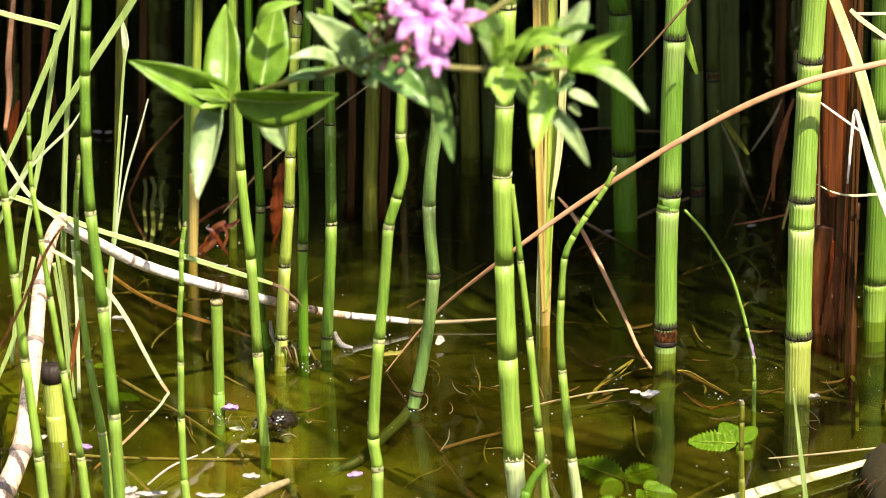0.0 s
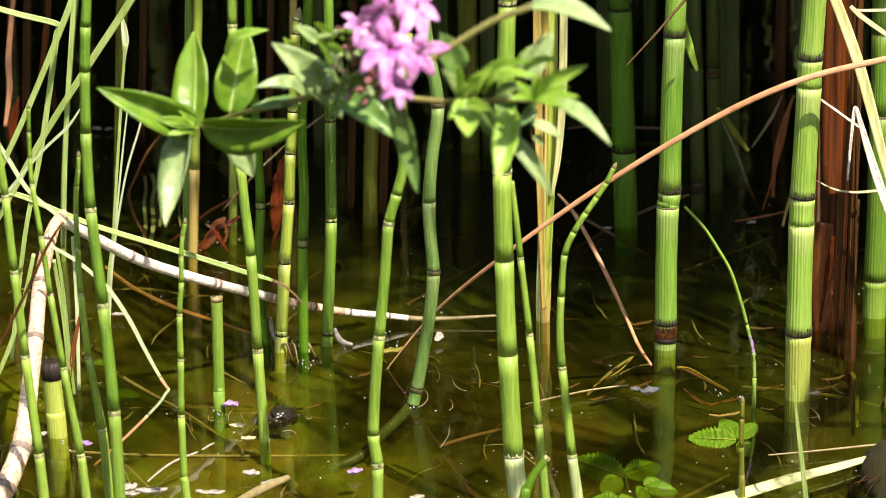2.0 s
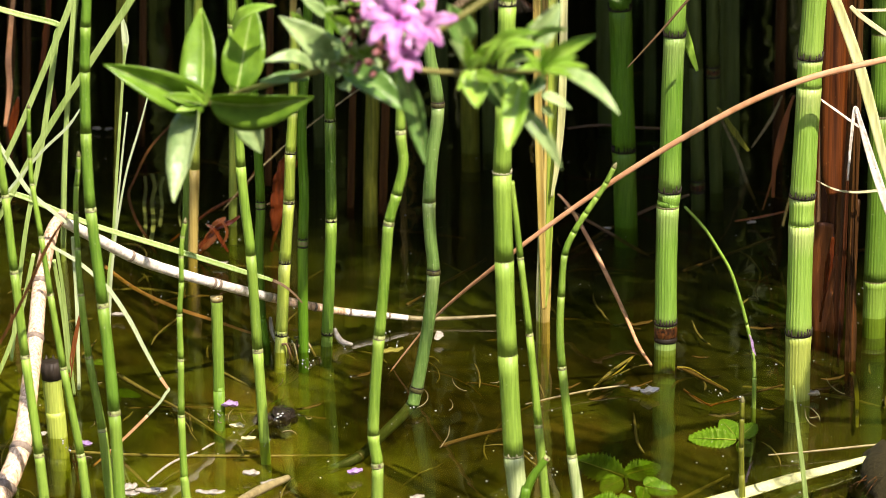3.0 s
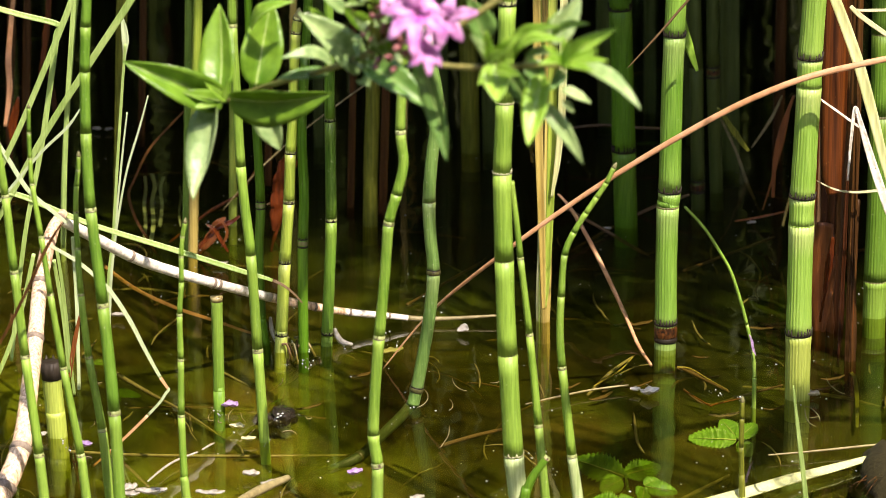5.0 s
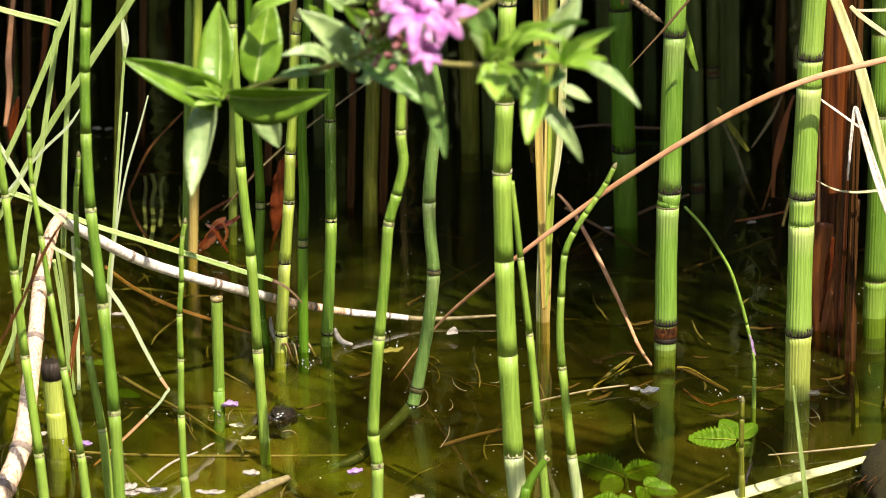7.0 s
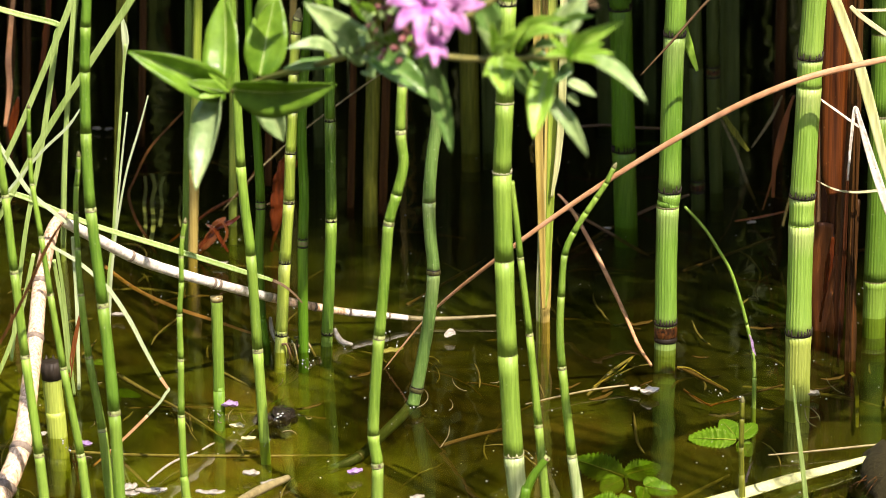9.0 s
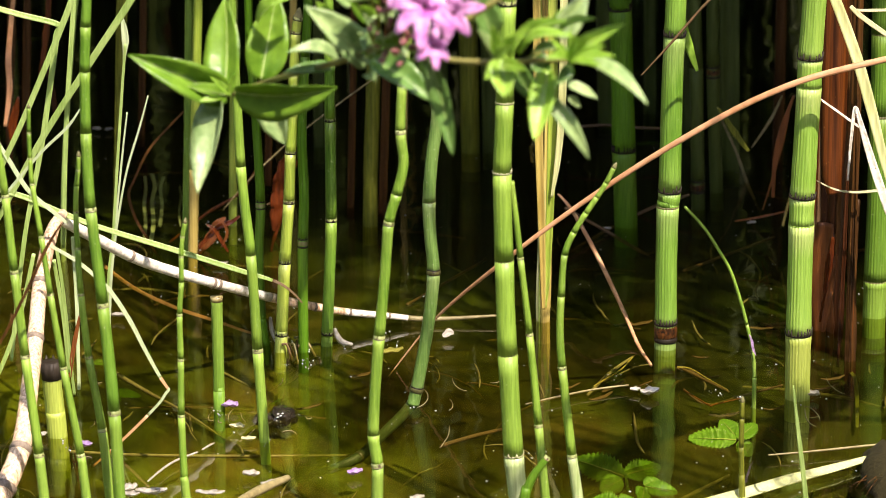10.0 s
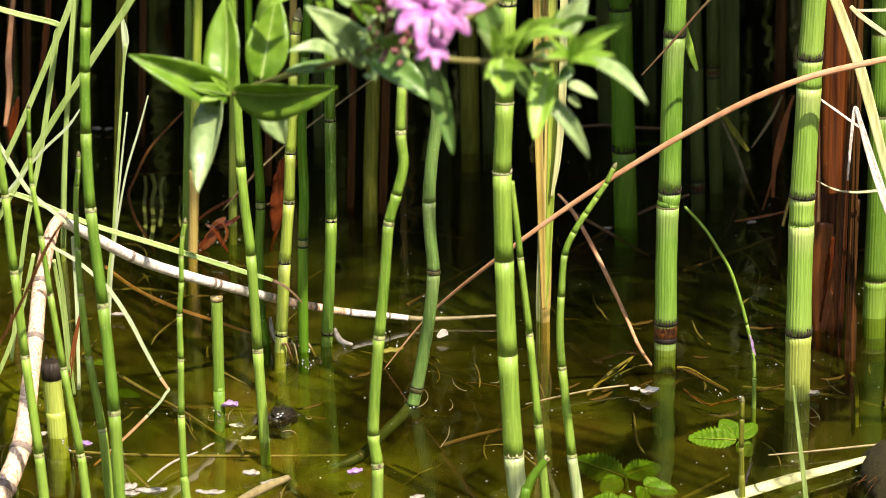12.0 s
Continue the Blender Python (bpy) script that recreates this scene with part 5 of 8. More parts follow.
# foliage ring added to hold off low blue sky and bounce green light
def build_backdrop():
    bm = bmesh.new()
    n = 120
    lows = []
    for k in range(n + 1):
        a = 2 * math.pi * k / n
        r = 3.3
        col = []
        for j in range(9):
            z = -0.1 + 0.30 * j
            rr = r + 0.12 * noise.noise(Vector((math.cos(a) * 5, math.sin(a) * 5, z * 4)))
            col.append(bm.verts.new((rr * math.cos(a), rr * math.sin(a), z + (0.25 * noise.noise(Vector((math.cos(a) * 8, math.sin(a) * 8, 7))) if j == 8 else 0))))
        lows.append(col)
    for a, b in zip(lows, lows[1:]):
        for j in range(8):
            bm.faces.new((a[j], a[j + 1], b[j + 1], b[j]))
    tagged(new("backdrop", finish("backdrop", bm, M_BACKDROP)), "green foliage ring added all round to tint the fill light", "foliage", kind="structure")


build_backdrop()

# ---- the loosestrife spray ----
spray = thing("loosestrife", (-0.0021, -0.42, 0.1798), "flowering loosestrife spray with magenta blossom and lance-shaped green leaves", "flowering plant")


def leaf(parent, base, tip, width, mat, face, sag, fold=0.78):
    """A lance-shaped leaf from base to tip, folded along its pale midrib."""
    a, b = Vector(base), Vector(tip)
    d = b - a
    face = (Vector(face) - d * (Vector(face).dot(d) / d.length_squared)).normalized()
    s = d.cross(face).normalized()
    n, bm = 22, bmesh.new()
    rows, rib = [], []
    rnd = random.Random(int(abs(a.x * 9e5 + b.z * 7e5)))
    ph, wave = rnd.uniform(0, 6), rnd.uniform(0.03, 0.08)
    for i in range(n + 1):
        t = i / n
        w = width * 0.5 * max(0.03, (t + 0.015) ** 0.5 * (1 - t) ** 0.9 / 0.40)
        c = a + d * t + face * (sag * math.sin(math.pi * t) + abs(sag) * 1.5 * (t - t * t))
        rib.append(c - face * 0.0002)
        row = []
        for k in (-1, -0.66, -0.33, 0, 0.33, 0.66, 1):
            lift = fold * abs(k) + wave * math.sin(t * 14 + ph + k * 2) * abs(k) + (0.035 if (i + round(abs(k) * 3)) % 3 == 0 else 0) * (abs(k) < 0.9)
            row.append(c + s * (w * k * 1.2) + face * (w * lift))
        rows.append([bm.verts.new(q) for q in row] + [bm.verts.new(q - face * 0.00025) for q in row[::-1]])
    m = len(rows[0])
    for p, q in zip(rows, rows[1:]):
        for k in range(m):
            bm.faces.new((p[k], p[(k + 1) % m], q[(k + 1) % m], q[k]))
    bm.faces.new(rows[0][::-1])
    bm.faces.new(rows[-1])
    bmesh.ops.recalc_face_normals(bm, faces=bm.faces)
    ob = part("leaf", bm, mat, parent)
    part("midrib", tube(bmesh.new(), [q + face * 0.0003 for q in rib[:-1]], [width * 0.022 * (1 - i / 26) for i in range(n)], 6), M_VEIN, ob)
    return ob


def shoot(parent, pts, radii):
    path = smooth_path(pts, 6)
    part("stem", tube(bmesh.new(), path, lerp_list(radii, len(path)), 10), M_SHOOT, parent, "brownish green stem")


def floret(parent, place, r, seed):
    """A six-petalled blossom with a red calyx behind it."""
    rnd = random.Random(seed)
    c = Vector(place)
    axis = Vector((rnd.uniform(-0.5, 0.5), -1, rnd.uniform(-0.2, 0.6))).normalized()
    u = axis.cross(Vector((0, 0, 1))).normalized()
    v = axis.cross(u)
    bm = bmesh.new()
    tube(bm, [c - axis * r * f for f in (0.55, 0.3, 0.05)], [r * 0.08, r * 0.15, r * 0.12], 8)
    cal = part("calyx", bm, M_CALYX, parent, "dark red calyx")
    turn = rnd.uniform(0, 1)
    for k in range(6):
        a = turn + k * math.pi / 3 + rnd.uniform(-0.14, 0.14)
        out = (u * math.cos(a) + v * math.sin(a) + axis * rnd.uniform(-0.4, 0.7)).normalized()
        s = out.cross(axis).normalized()
        up = s.cross(out)
        bm = bmesh.new()
        rows, long = [], rnd.uniform(0.75, 1.3)
        for i in range(7):
            t = i / 6
            w = r * 0.24 * max(0.10, math.sin(math.pi * min(1, 0.12 + 0.83 * t)) ** 0.7) * rnd.uniform(0.92, 1.08)
            p = c + out * (r * (0.08 + 0.92 * t) * long) - Vector((0, 0, r * 0.25 * t * t)) + up * (r * 0.16 * math.sin(t * 2.2) - r * 0.12 * t * t)
            row = [p + s * (w * q) + up * (w * 0.35 * q * q + 0.05 * w * math.sin(9 * t + 3 * q)) for q in (-1, -0.4, 0.4, 1)]
            rows.append([bm.verts.new(q) for q in row] + [bm.verts.new(q - up * 0.0002) for q in row[::-1]])
        for p, q in zip(rows, rows[1:]):
            for j in range(8):
                bm.faces.new((p[j], p[(j + 1) % 8], q[(j + 1) % 8], q[j]))
        bm.faces.new(rows[0][::-1])
        bm.faces.new(rows[-1])
        bmesh.ops.recalc_face_normals(bm, faces=bm.faces)
        part("petal", bm, M_PETAL, parent)


def bud(parent, place, r, seed):
    rnd = random.Random(seed + 40)
    bm = bmesh.new()
    c = Vector(place)
    d = Vector((rnd.uniform(-0.8, 0.8), -0.7, rnd.uniform(-0.3, 0.9))).normalized()
    tube(bm, [c + d * r * f for f in (-1.4, -0.7, 0.2, 1.1, 1.7)], [r * 0.2, r * 0.45, r * 0.6, r * 0.5, r * 0.12], 9)
    part("bud", bm, (M_LEAF, M_CALYX, M_LEAF_GREY)[seed % 3], parent)


shoot(spray, [(-0.0539, 0, -0.0166), (-0.045, -0.0033, -0.0123), (-0.0335, -0.0267, -0.0038), (-0.0226, -0.05, 0.0046), (-0.0123, -0.0733, 0.0143), (-0.0045, -0.0917, 0.0253), (-0.0004, -0.1, 0.0387)], [0.00076, 0.00069, 0.00076, 0.00084, 0.00099, 0.00122, 0.00137])
shoot(spray, [(-0.0066, -0.0867, 0.0221), (-0.0011, -0.096, 0.0173), (0.0043, -0.096, 0.0151), (0.015, -0.1, 0.0155), (0.0244, -0.1, 0.016), (0.0317, -0.1, 0.016)], [0.00091, 0.00076, 0.00069, 0.00069, 0.00069, 0.00061])
shoot(spray, [(-0.0095, -0.076, 0.012), (-0.0045, -0.0917, 0.0232), (-0.0004, -0.1, 0.0387)], [0.00076, 0.00091, 0.00122])
shoot(spray, [(0.0042, -0.1000, 0.0234), (0.0109, -0.1000, 0.0280), (0.0226, -0.1000, 0.0354), (0.0314, -0.1000, 0.0389), (0.0389, -0.0980, 0.0442)], [0.0007, 0.0008, 0.0009, 0.0009, 0.0006])
leaf(spray, (-0.0554, 0, -0.017), (-0.0807, -0.01, -0.0033), 0.0078, M_LEAF, (0.05, -0.95, 0.28), 0.002, 1.15)
leaf(spray, (-0.0562, 0.004, -0.0164), (-0.0564, 0.014, 0.0068), 0.0086, M_LEAF, (-0.35, -0.92, 0.1), -0.002)
leaf(spray, (-0.0570, -0.0030, -0.0169), (-0.0626, -0.0160, -0.0395), 0.0084, M_LEAF_GREY, (-0.62, -0.72, 0.25), -0.003, 1.05)
leaf(spray, (-0.0529, -0.0060, -0.0144), (-0.0256, -0.0100, -0.0121), 0.0094, M_LEAF, (0.0, -0.95, -0.32), 0.002)
leaf(spray, (-0.0467, 0.007, -0.014), (-0.0425, 0.014, 0.008), 0.0092, M_LEAF, (0.1, -0.95, 0.25), -0.001)
leaf(spray, (-0.0456, 0.009, -0.0199), (-0.0404, 0.007, -0.032), 0.0064, M_LEAF_GREY, (-0.3, -0.9, 0.3), -0.001)
leaf(spray, (-0.0554, -0.005, -0.0155), (-0.0655, -0.009, -0.012), 0.0032, M_LEAF, (0, -0.7, 0.7), 0.0)
leaf(spray, (-0.056, -0.007, -0.0156), (-0.0626, -0.01, -0.0161), 0.0019, M_LEAF_BRIGHT, (0, -0.6, 0.8), 0.0)
leaf(spray, (-0.0541, -0.006, -0.0152), (-0.0592, -0.01, -0.0092), 0.0017, M_LEAF_BRIGHT, (0.3, -0.8, 0.5), 0.0)
leaf(spray, (-0.0546, -0.006, -0.0148), (-0.0529, -0.008, -0.0086), 0.0017, M_LEAF_BRIGHT, (0.4, -0.8, 0.3), 0.0)
leaf(spray, (-0.0474, 0.006, 0.0016), (-0.0359, 0.002, 0.0099), 0.0037, M_LEAF_BRIGHT, (-0.1, -0.6, 0.8), 0.002)
leaf(spray, (-0.0171, -0.055, 0.0047), (-0.032, -0.062, 0.0209), 0.0072, M_LEAF_GREY, (-0.15, -0.75, 0.65), 0.0014)
leaf(spray, (-0.0184, -0.05, 0.006), (-0.0295, -0.052, 0.0166), 0.0047, M_LEAF, (0.2, -0.8, 0.5), 0.001)
leaf(spray, (-0.0245, -0.035, 0.0001), (-0.0375, -0.042, 0.0047), 0.0043, M_LEAF_GREY, (0, -0.55, 0.8), 0.002)
leaf(spray, (-0.026, -0.032, -0.0018), (-0.0388, -0.038, -0.0016), 0.0033, M_LEAF_DARK, (0, -0.6, 0.75), 0.0)
leaf(spray, (-0.0241, -0.045, 0.01), (-0.0296, -0.05, 0.0195), 0.0035, M_LEAF_BRIGHT, (0.3, -0.8, 0.5), 0.0)
leaf(spray, (-0.0211, -0.05, 0.0184), (-0.0267, -0.052, 0.0231), 0.0030, M_LEAF_GREY, (0, -0.7, 0.7), 0.0)
leaf(spray, (-0.016, -0.058, 0.0158), (-0.0211, -0.06, 0.0219), 0.0025, M_LEAF, (-0.3, -0.7, 0.6), 0.0)
leaf(spray, (-0.015, -0.06, 0.0134), (-0.018, -0.064, 0.02), 0.0021, M_LEAF_GREY, (0.3, -0.7, 0.6), 0.0)
leaf(spray, (-0.0167, -0.06, 0.0033), (-0.0146, -0.064, 0.0025), 0.0028, M_LEAF_GREY, (0, -0.8, 0.6), 0.0)
leaf(spray, (-0.0152, -0.068, 0.0087), (0.0004, -0.078, 0.0001), 0.0062, M_LEAF_DARK, (0.15, -0.85, 0.5), 0.0016)
leaf(spray, (-0.0011, -0.092, 0.0143), (0.0045, -0.096, -0.0085), 0.0043, M_LEAF_DARK, (-0.3, -0.92, 0.25), -0.003)
leaf(spray, (-0.0032, -0.088, 0.014), (0.0009, -0.092, 0.0066), 0.0034, M_LEAF, (0.3, -0.9, 0.3), 0.0)
leaf(spray, (0.0138, -0.086, 0.0194), (0.0097, -0.09, 0.03), 0.0058, M_LEAF_DARK, (0.3, -0.85, 0.3), 0.0)
leaf(spray, (0.0099, -0.094, 0.024), (0.0072, -0.098, 0.0287), 0.0020, M_LEAF_GREY, (0, -0.6, 0.8), 0.0)
leaf(spray, (0.0139, -0.1, 0.0168), (0.0103, -0.108, 0.0252), 0.0029, M_LEAF_GREY, (0.15, -0.7, 0.7), 0.0)
leaf(spray, (0.0155, -0.1, 0.0168), (0.0138, -0.104, 0.0254), 0.0026, M_LEAF_BRIGHT, (-0.3, -0.9, 0.3), 0.0)
leaf(spray, (0.0162, -0.104, 0.017), (0.0164, -0.112, 0.0098), 0.0057, M_LEAF_BRIGHT, (-0.05, -0.9, 0.45), -0.001)
leaf(spray, (0.0159, -0.107, 0.0168), (0.0217, -0.112, 0.0163), 0.0024, M_LEAF, (0, -0.75, 0.65), 0.0)
leaf(spray, (0.0177, -0.098, 0.0166), (0.0221, -0.104, 0.0248), 0.0033, M_LEAF_BRIGHT, (-0.4, -0.85, 0.35), 0.001)
leaf(spray, (0.0184, -0.094, 0.0138), (0.0246, -0.092, 0.0036), 0.0042, M_LEAF_DARK, (0.1, -0.95, 0.1), 0.0)
leaf(spray, (0.0193, -0.097, 0.0172), (0.0313, -0.106, 0.0269), 0.0038, M_LEAF, (-0.15, -0.6, 0.78), 0.002)
leaf(spray, (0.0203, -0.103, 0.0183), (0.0322, -0.112, 0.0247), 0.0033, M_LEAF_BRIGHT, (-0.1, -0.55, 0.83), 0.002)
leaf(spray, (0.0229, -0.105, 0.018), (0.0314, -0.112, 0.0215), 0.0028, M_LEAF_GREY, (0, -0.6, 0.8), 0.001)
leaf(spray, (0.0293, -0.092, 0.0197), (0.0367, -0.088, 0.0301), 0.0051, M_LEAF_GREY, (0.35, -0.85, 0.4), 0.0)
leaf(spray, (0.0303, -0.09, 0.0187), (0.0314, -0.088, 0.0265), 0.0045, M_LEAF, (-0.3, -0.9, 0.3), 0.0)
leaf(spray, (0.0291, -0.096, 0.0208), (0.0379, -0.106, 0.0274), 0.0029, M_LEAF_BRIGHT, (-0.1, -0.6, 0.8), 0.001)
leaf(spray, (0.0322, -0.106, 0.0165), (0.0317, -0.11, 0.0256), 0.0022, M_LEAF_BRIGHT, (0.5, -0.8, 0.2), 0.0)
leaf(spray, (0.0327, -0.1, 0.0168), (0.0446, -0.106, 0.0261), 0.0035, M_LEAF_BRIGHT, (-0.15, -0.85, 0.5), 0.001)
leaf(spray, (0.0329, -0.104, 0.0177), (0.0423, -0.112, 0.0198), 0.0022, M_LEAF_BRIGHT, (0, -0.65, 0.75), 0.0)
leaf(spray, (0.0322, -0.106, 0.0176), (0.0399, -0.112, 0.0223), 0.0022, M_LEAF_BRIGHT, (-0.3, -0.7, 0.6), 0.0)
leaf(spray, (0.0314, -0.108, 0.018), (0.0359, -0.112, 0.0234), 0.0017, M_LEAF_BRIGHT, (0.3, -0.8, 0.5), 0.0)
leaf(spray, (0.0334, -0.102, 0.0164), (0.0499, -0.116, 0.0091), 0.0044, M_LEAF_GREY, (0.35, -0.55, 0.76), 0.0016)
leaf(spray, (0.0269, -0.104, 0.0143), (0.0236, -0.114, -0.0001), 0.0053, M_LEAF_BRIGHT, (-0.28, -0.9, 0.32), -0.002)
leaf(spray, (0.026, -0.102, 0.0079), (0.0369, -0.106, -0.0068), 0.0033, M_LEAF_GREY, (0.15, -0.85, 0.4), 0.002)
leaf(spray, (0.0237, -0.098, 0.0163), (0.0277, -0.1, 0.0116), 0.0040, M_LEAF_DARK, (0.1, -0.9, 0.3), 0.0)
leaf(spray, (0.0326, -0.08, 0.0052), (0.0398, -0.08, 0.0018), 0.0025, M_LEAF_GREY, (0, -0.6, 0.8), 0.0)
leaf(spray, (0.0327, -0.08, 0.0021), (0.0355, -0.08, -0.0005), 0.0020, M_LEAF_GREY, (0, -0.6, 0.8), 0.0)
leaf(spray, (0.0307, -0.104, 0.0394), (0.0497, -0.112, 0.0355), 0.0050, M_LEAF_GREY, (0.1, -0.5, 0.8), 0.0014)
leaf(spray, (0.0256, -0.096, 0.0399), (0.0365, -0.09, 0.0445), 0.0038, M_LEAF, (0, -0.8, 0.6), 0.0)
leaf(spray, (0.0328, -0.1100, 0.0175), (0.0272, -0.1140, 0.0241), 0.0020, M_LEAF_BRIGHT, (0, -0.7, 0.7), 0.0)
leaf(spray, (0.0323, -0.1100, 0.0172), (0.0259, -0.1160, 0.0199), 0.0026, M_LEAF_BRIGHT, (0, -0.6, 0.8), 0.001)
leaf(spray, (0.0317, -0.1110, 0.0180), (0.0334, -0.1150, 0.0256), 0.0017, M_LEAF_BRIGHT, (-0.4, -0.8, 0.4), 0.0)
leaf(spray, (0.0321, -0.1080, 0.0162), (0.0287, -0.1120, 0.0128), 0.0026, M_LEAF_DARK, (0.1, -0.9, 0.3), 0.0)
leaf(spray, (0.0148, -0.1080, 0.0181), (0.0181, -0.1120, 0.0223), 0.0028, M_LEAF_BRIGHT, (-0.2, -0.7, 0.7), 0.0)
leaf(spray, (0.0146, -0.1040, 0.0164), (0.0119, -0.1100, 0.0137), 0.0020, M_LEAF_BRIGHT, (0.3, -0.8, 0.4), 0.0)
leaf(spray, (0.0334, -0.1100, 0.0180), (0.0387, -0.1160, 0.0183), 0.0020, M_LEAF_BRIGHT, (0.1, -0.6, 0.8), 0.0)
leaf(spray, (-0.0055, -0.0866, 0.0206), (-0.0011, -0.0921, 0.0221), 0.0026, M_LEAF_DARK, (-0.4594967402943372, -0.7, 0.6), 0)
leaf(spray, (-0.0131, -0.0739, 0.0202), (-0.0085, -0.0747, 0.0226), 0.0026, M_LEAF_GREY, (0.2995046593300813, -0.7, 0.6), 0)
leaf(spray, (-0.0095, -0.0824, 0.0153), (-0.0146, -0.0858, 0.017), 0.0023, M_LEAF, (-0.0036095598758715264, -0.7, 0.6), 0)
leaf(spray, (-0.0064, -0.0917, 0.0267), (-0.0091, -0.0873, 0.0285), 0.0020, M_LEAF_DARK, (0.16718991738790978, -0.7, 0.6), 0)
leaf(spray, (-0.0178, -0.0642, 0.0227), (-0.021, -0.0703, 0.0279), 0.0024, M_LEAF, (0.42236199346737924, -0.7, 0.6), 0)
leaf(spray, (-0.0187, -0.0593, 0.009), (-0.0143, -0.06, 0.0051), 0.0024, M_LEAF_GREY, (-0.29833055166973566, -0.7, 0.6), 0)
leaf(spray, (-0.0091, -0.0823, 0.0238), (-0.0047, -0.0899, 0.029), 0.0021, M_LEAF_DARK, (0.1954269751495632, -0.7, 0.6), 0)
leaf(spray, (-0.0172, -0.0604, 0.0149), (-0.0173, -0.0669, 0.0105), 0.0017, M_LEAF_GREY, (-0.48944873141543244, -0.7, 0.6), 0)
leaf(spray, (-0.0068, -0.0884, 0.0165), (-0.0026, -0.0887, 0.014), 0.0020, M_LEAF, (0.35547465805916934, -0.7, 0.6), 0)
leaf(spray, (-0.0129, -0.0735, 0.0263), (-0.008, -0.0746, 0.0295), 0.0020, M_LEAF, (-0.05576062897653977, -0.7, 0.6), 0)
leaf(spray, (-0.0098, -0.0773, 0.012), (-0.0135, -0.0876, 0.019), 0.0021, M_LEAF_GREY, (0.3742871520133363, -0.7, 0.6), 0)
leaf(spray, (-0.0162, -0.0631, 0.0228), (-0.0203, -0.0742, 0.025), 0.0022, M_LEAF_GREY, (-0.18818285971170035, -0.7, 0.6), 0)
leaf(spray, (-0.0109, -0.0784, 0.0202), (-0.0118, -0.0836, 0.026), 0.0017, M_LEAF_GREY, (-0.27079101825751417, -0.7, 0.6), 0)
leaf(spray, (-0.0163, -0.0612, 0.0097), (-0.0126, -0.0697, 0.0115), 0.0026, M_LEAF_DARK, (0.41140813058867376, -0.7, 0.6), 0)
leaf(spray, (-0.0143, -0.072, 0.012), (-0.0131, -0.0726, 0.0173), 0.0021, M_LEAF_GREY, (0.4858959739065667, -0.7, 0.6), 0)
leaf(spray, (-0.0139, -0.0666, 0.0186), (-0.0179, -0.0759, 0.0239), 0.0023, M_LEAF, (0.07598247970562377, -0.7, 0.6), 0)
floret(spray, (-0.0003, -0.112, 0.022), 0.0052, 0)
floret(spray, (-0.0021, -0.113, 0.0316), 0.0080, 1)
floret(spray, (-0.0103, -0.082, 0.0300), 0.0042, 2)
floret(spray, (0.0045, -0.106, 0.0285), 0.0068, 3)
floret(spray, (-0.0044, -0.1, 0.0375), 0.0066, 4)
floret(spray, (0.0042, -0.1, 0.0384), 0.0066, 5)
floret(spray, (-0.0004, -0.1, 0.0434), 0.0060, 6)
bud(spray, (-0.0071, -0.1, 0.0206), 0.0016, 1)
bud(spray, (-0.0051, -0.104, 0.0199), 0.0015, 4)
bud(spray, (-0.0092, -0.095, 0.0168), 0.0016, 7)
bud(spray, (-0.0126, -0.085, 0.0125), 0.0014, 10)
bud(spray, (-0.0107, -0.085, 0.0217), 0.0015, 13)
bud(spray, (-0.0118, -0.082, 0.0241), 0.0014, 16)
bud(spray, (-0.0065, -0.1, 0.0223), 0.0014, 19)
bud(spray, (-0.0081, -0.098, 0.0147), 0.0012, 1)
bud(spray, (-0.0138, -0.078, 0.0146), 0.0013, 4)
bud(spray, (-0.0157, -0.075, 0.0181), 0.0012, 10)
bud(spray, (-0.0093, -0.086, 0.0175), 0.0015, 0)
bud(spray, (-0.0118, -0.0783, 0.0126), 0.0014, 1)
bud(spray, (-0.0071, -0.0933, 0.0164), 0.0014, 2)
bud(spray, (-0.0108, -0.0807, 0.0208), 0.0014, 3)
bud(spray, (-0.0134, -0.0727, 0.0219), 0.0015, 4)
bud(spray, (-0.0134, -0.0707, 0.0137), 0.0014, 5)
bud(spray, (-0.0045, -0.0957, 0.0186), 0.0014, 6)
bud(spray, (-0.0151, -0.0667, 0.0177), 0.0014, 7)
bud(spray, (-0.0093, -0.084, 0.0243), 0.0014, 8)
bud(spray, (-0.0166, -0.0633, 0.0091), 0.0012, 9)
bud(spray, (-0.0149, -0.0702, 0.0257), 0.0007, 20)
bud(spray, (-0.0178, -0.0578, 0.0172), 0.0011, 21)
bud(spray, (-0.0067, -0.0879, 0.0272), 0.0008, 22)
bud(spray, (-0.0159, -0.0701, 0.0256), 0.0012, 23)
bud(spray, (-0.0058, -0.0871, 0.0159), 0.0007, 24)
bud(spray, (-0.0139, -0.0689, 0.0153), 0.0011, 25)
bud(spray, (-0.0049, -0.0913, 0.0305), 0.0010, 26)
bud(spray, (-0.0107, -0.0792, 0.0262), 0.0007, 27)
bud(spray, (-0.0041, -0.094, 0.0164), 0.0008, 28)
bud(spray, (-0.0045, -0.0891, 0.0208), 0.0011, 29)
bud(spray, (-0.0107, -0.0778, 0.0213), 0.0009, 30)
bud(spray, (-0.0162, -0.0625, 0.0201), 0.0006, 31)
bud(spray, (-0.018, -0.0647, 0.0143), 0.0009, 32)
bud(spray, (-0.0113, -0.0716, 0.0214), 0.0007, 33)
bud(spray, (-0.0122, -0.0739, 0.0246), 0.0008, 34)
bud(spray, (-0.013, -0.0755, 0.0144), 0.0010, 35)
bud(spray, (-0.0045, -0.0988, 0.0318), 0.0007, 36)
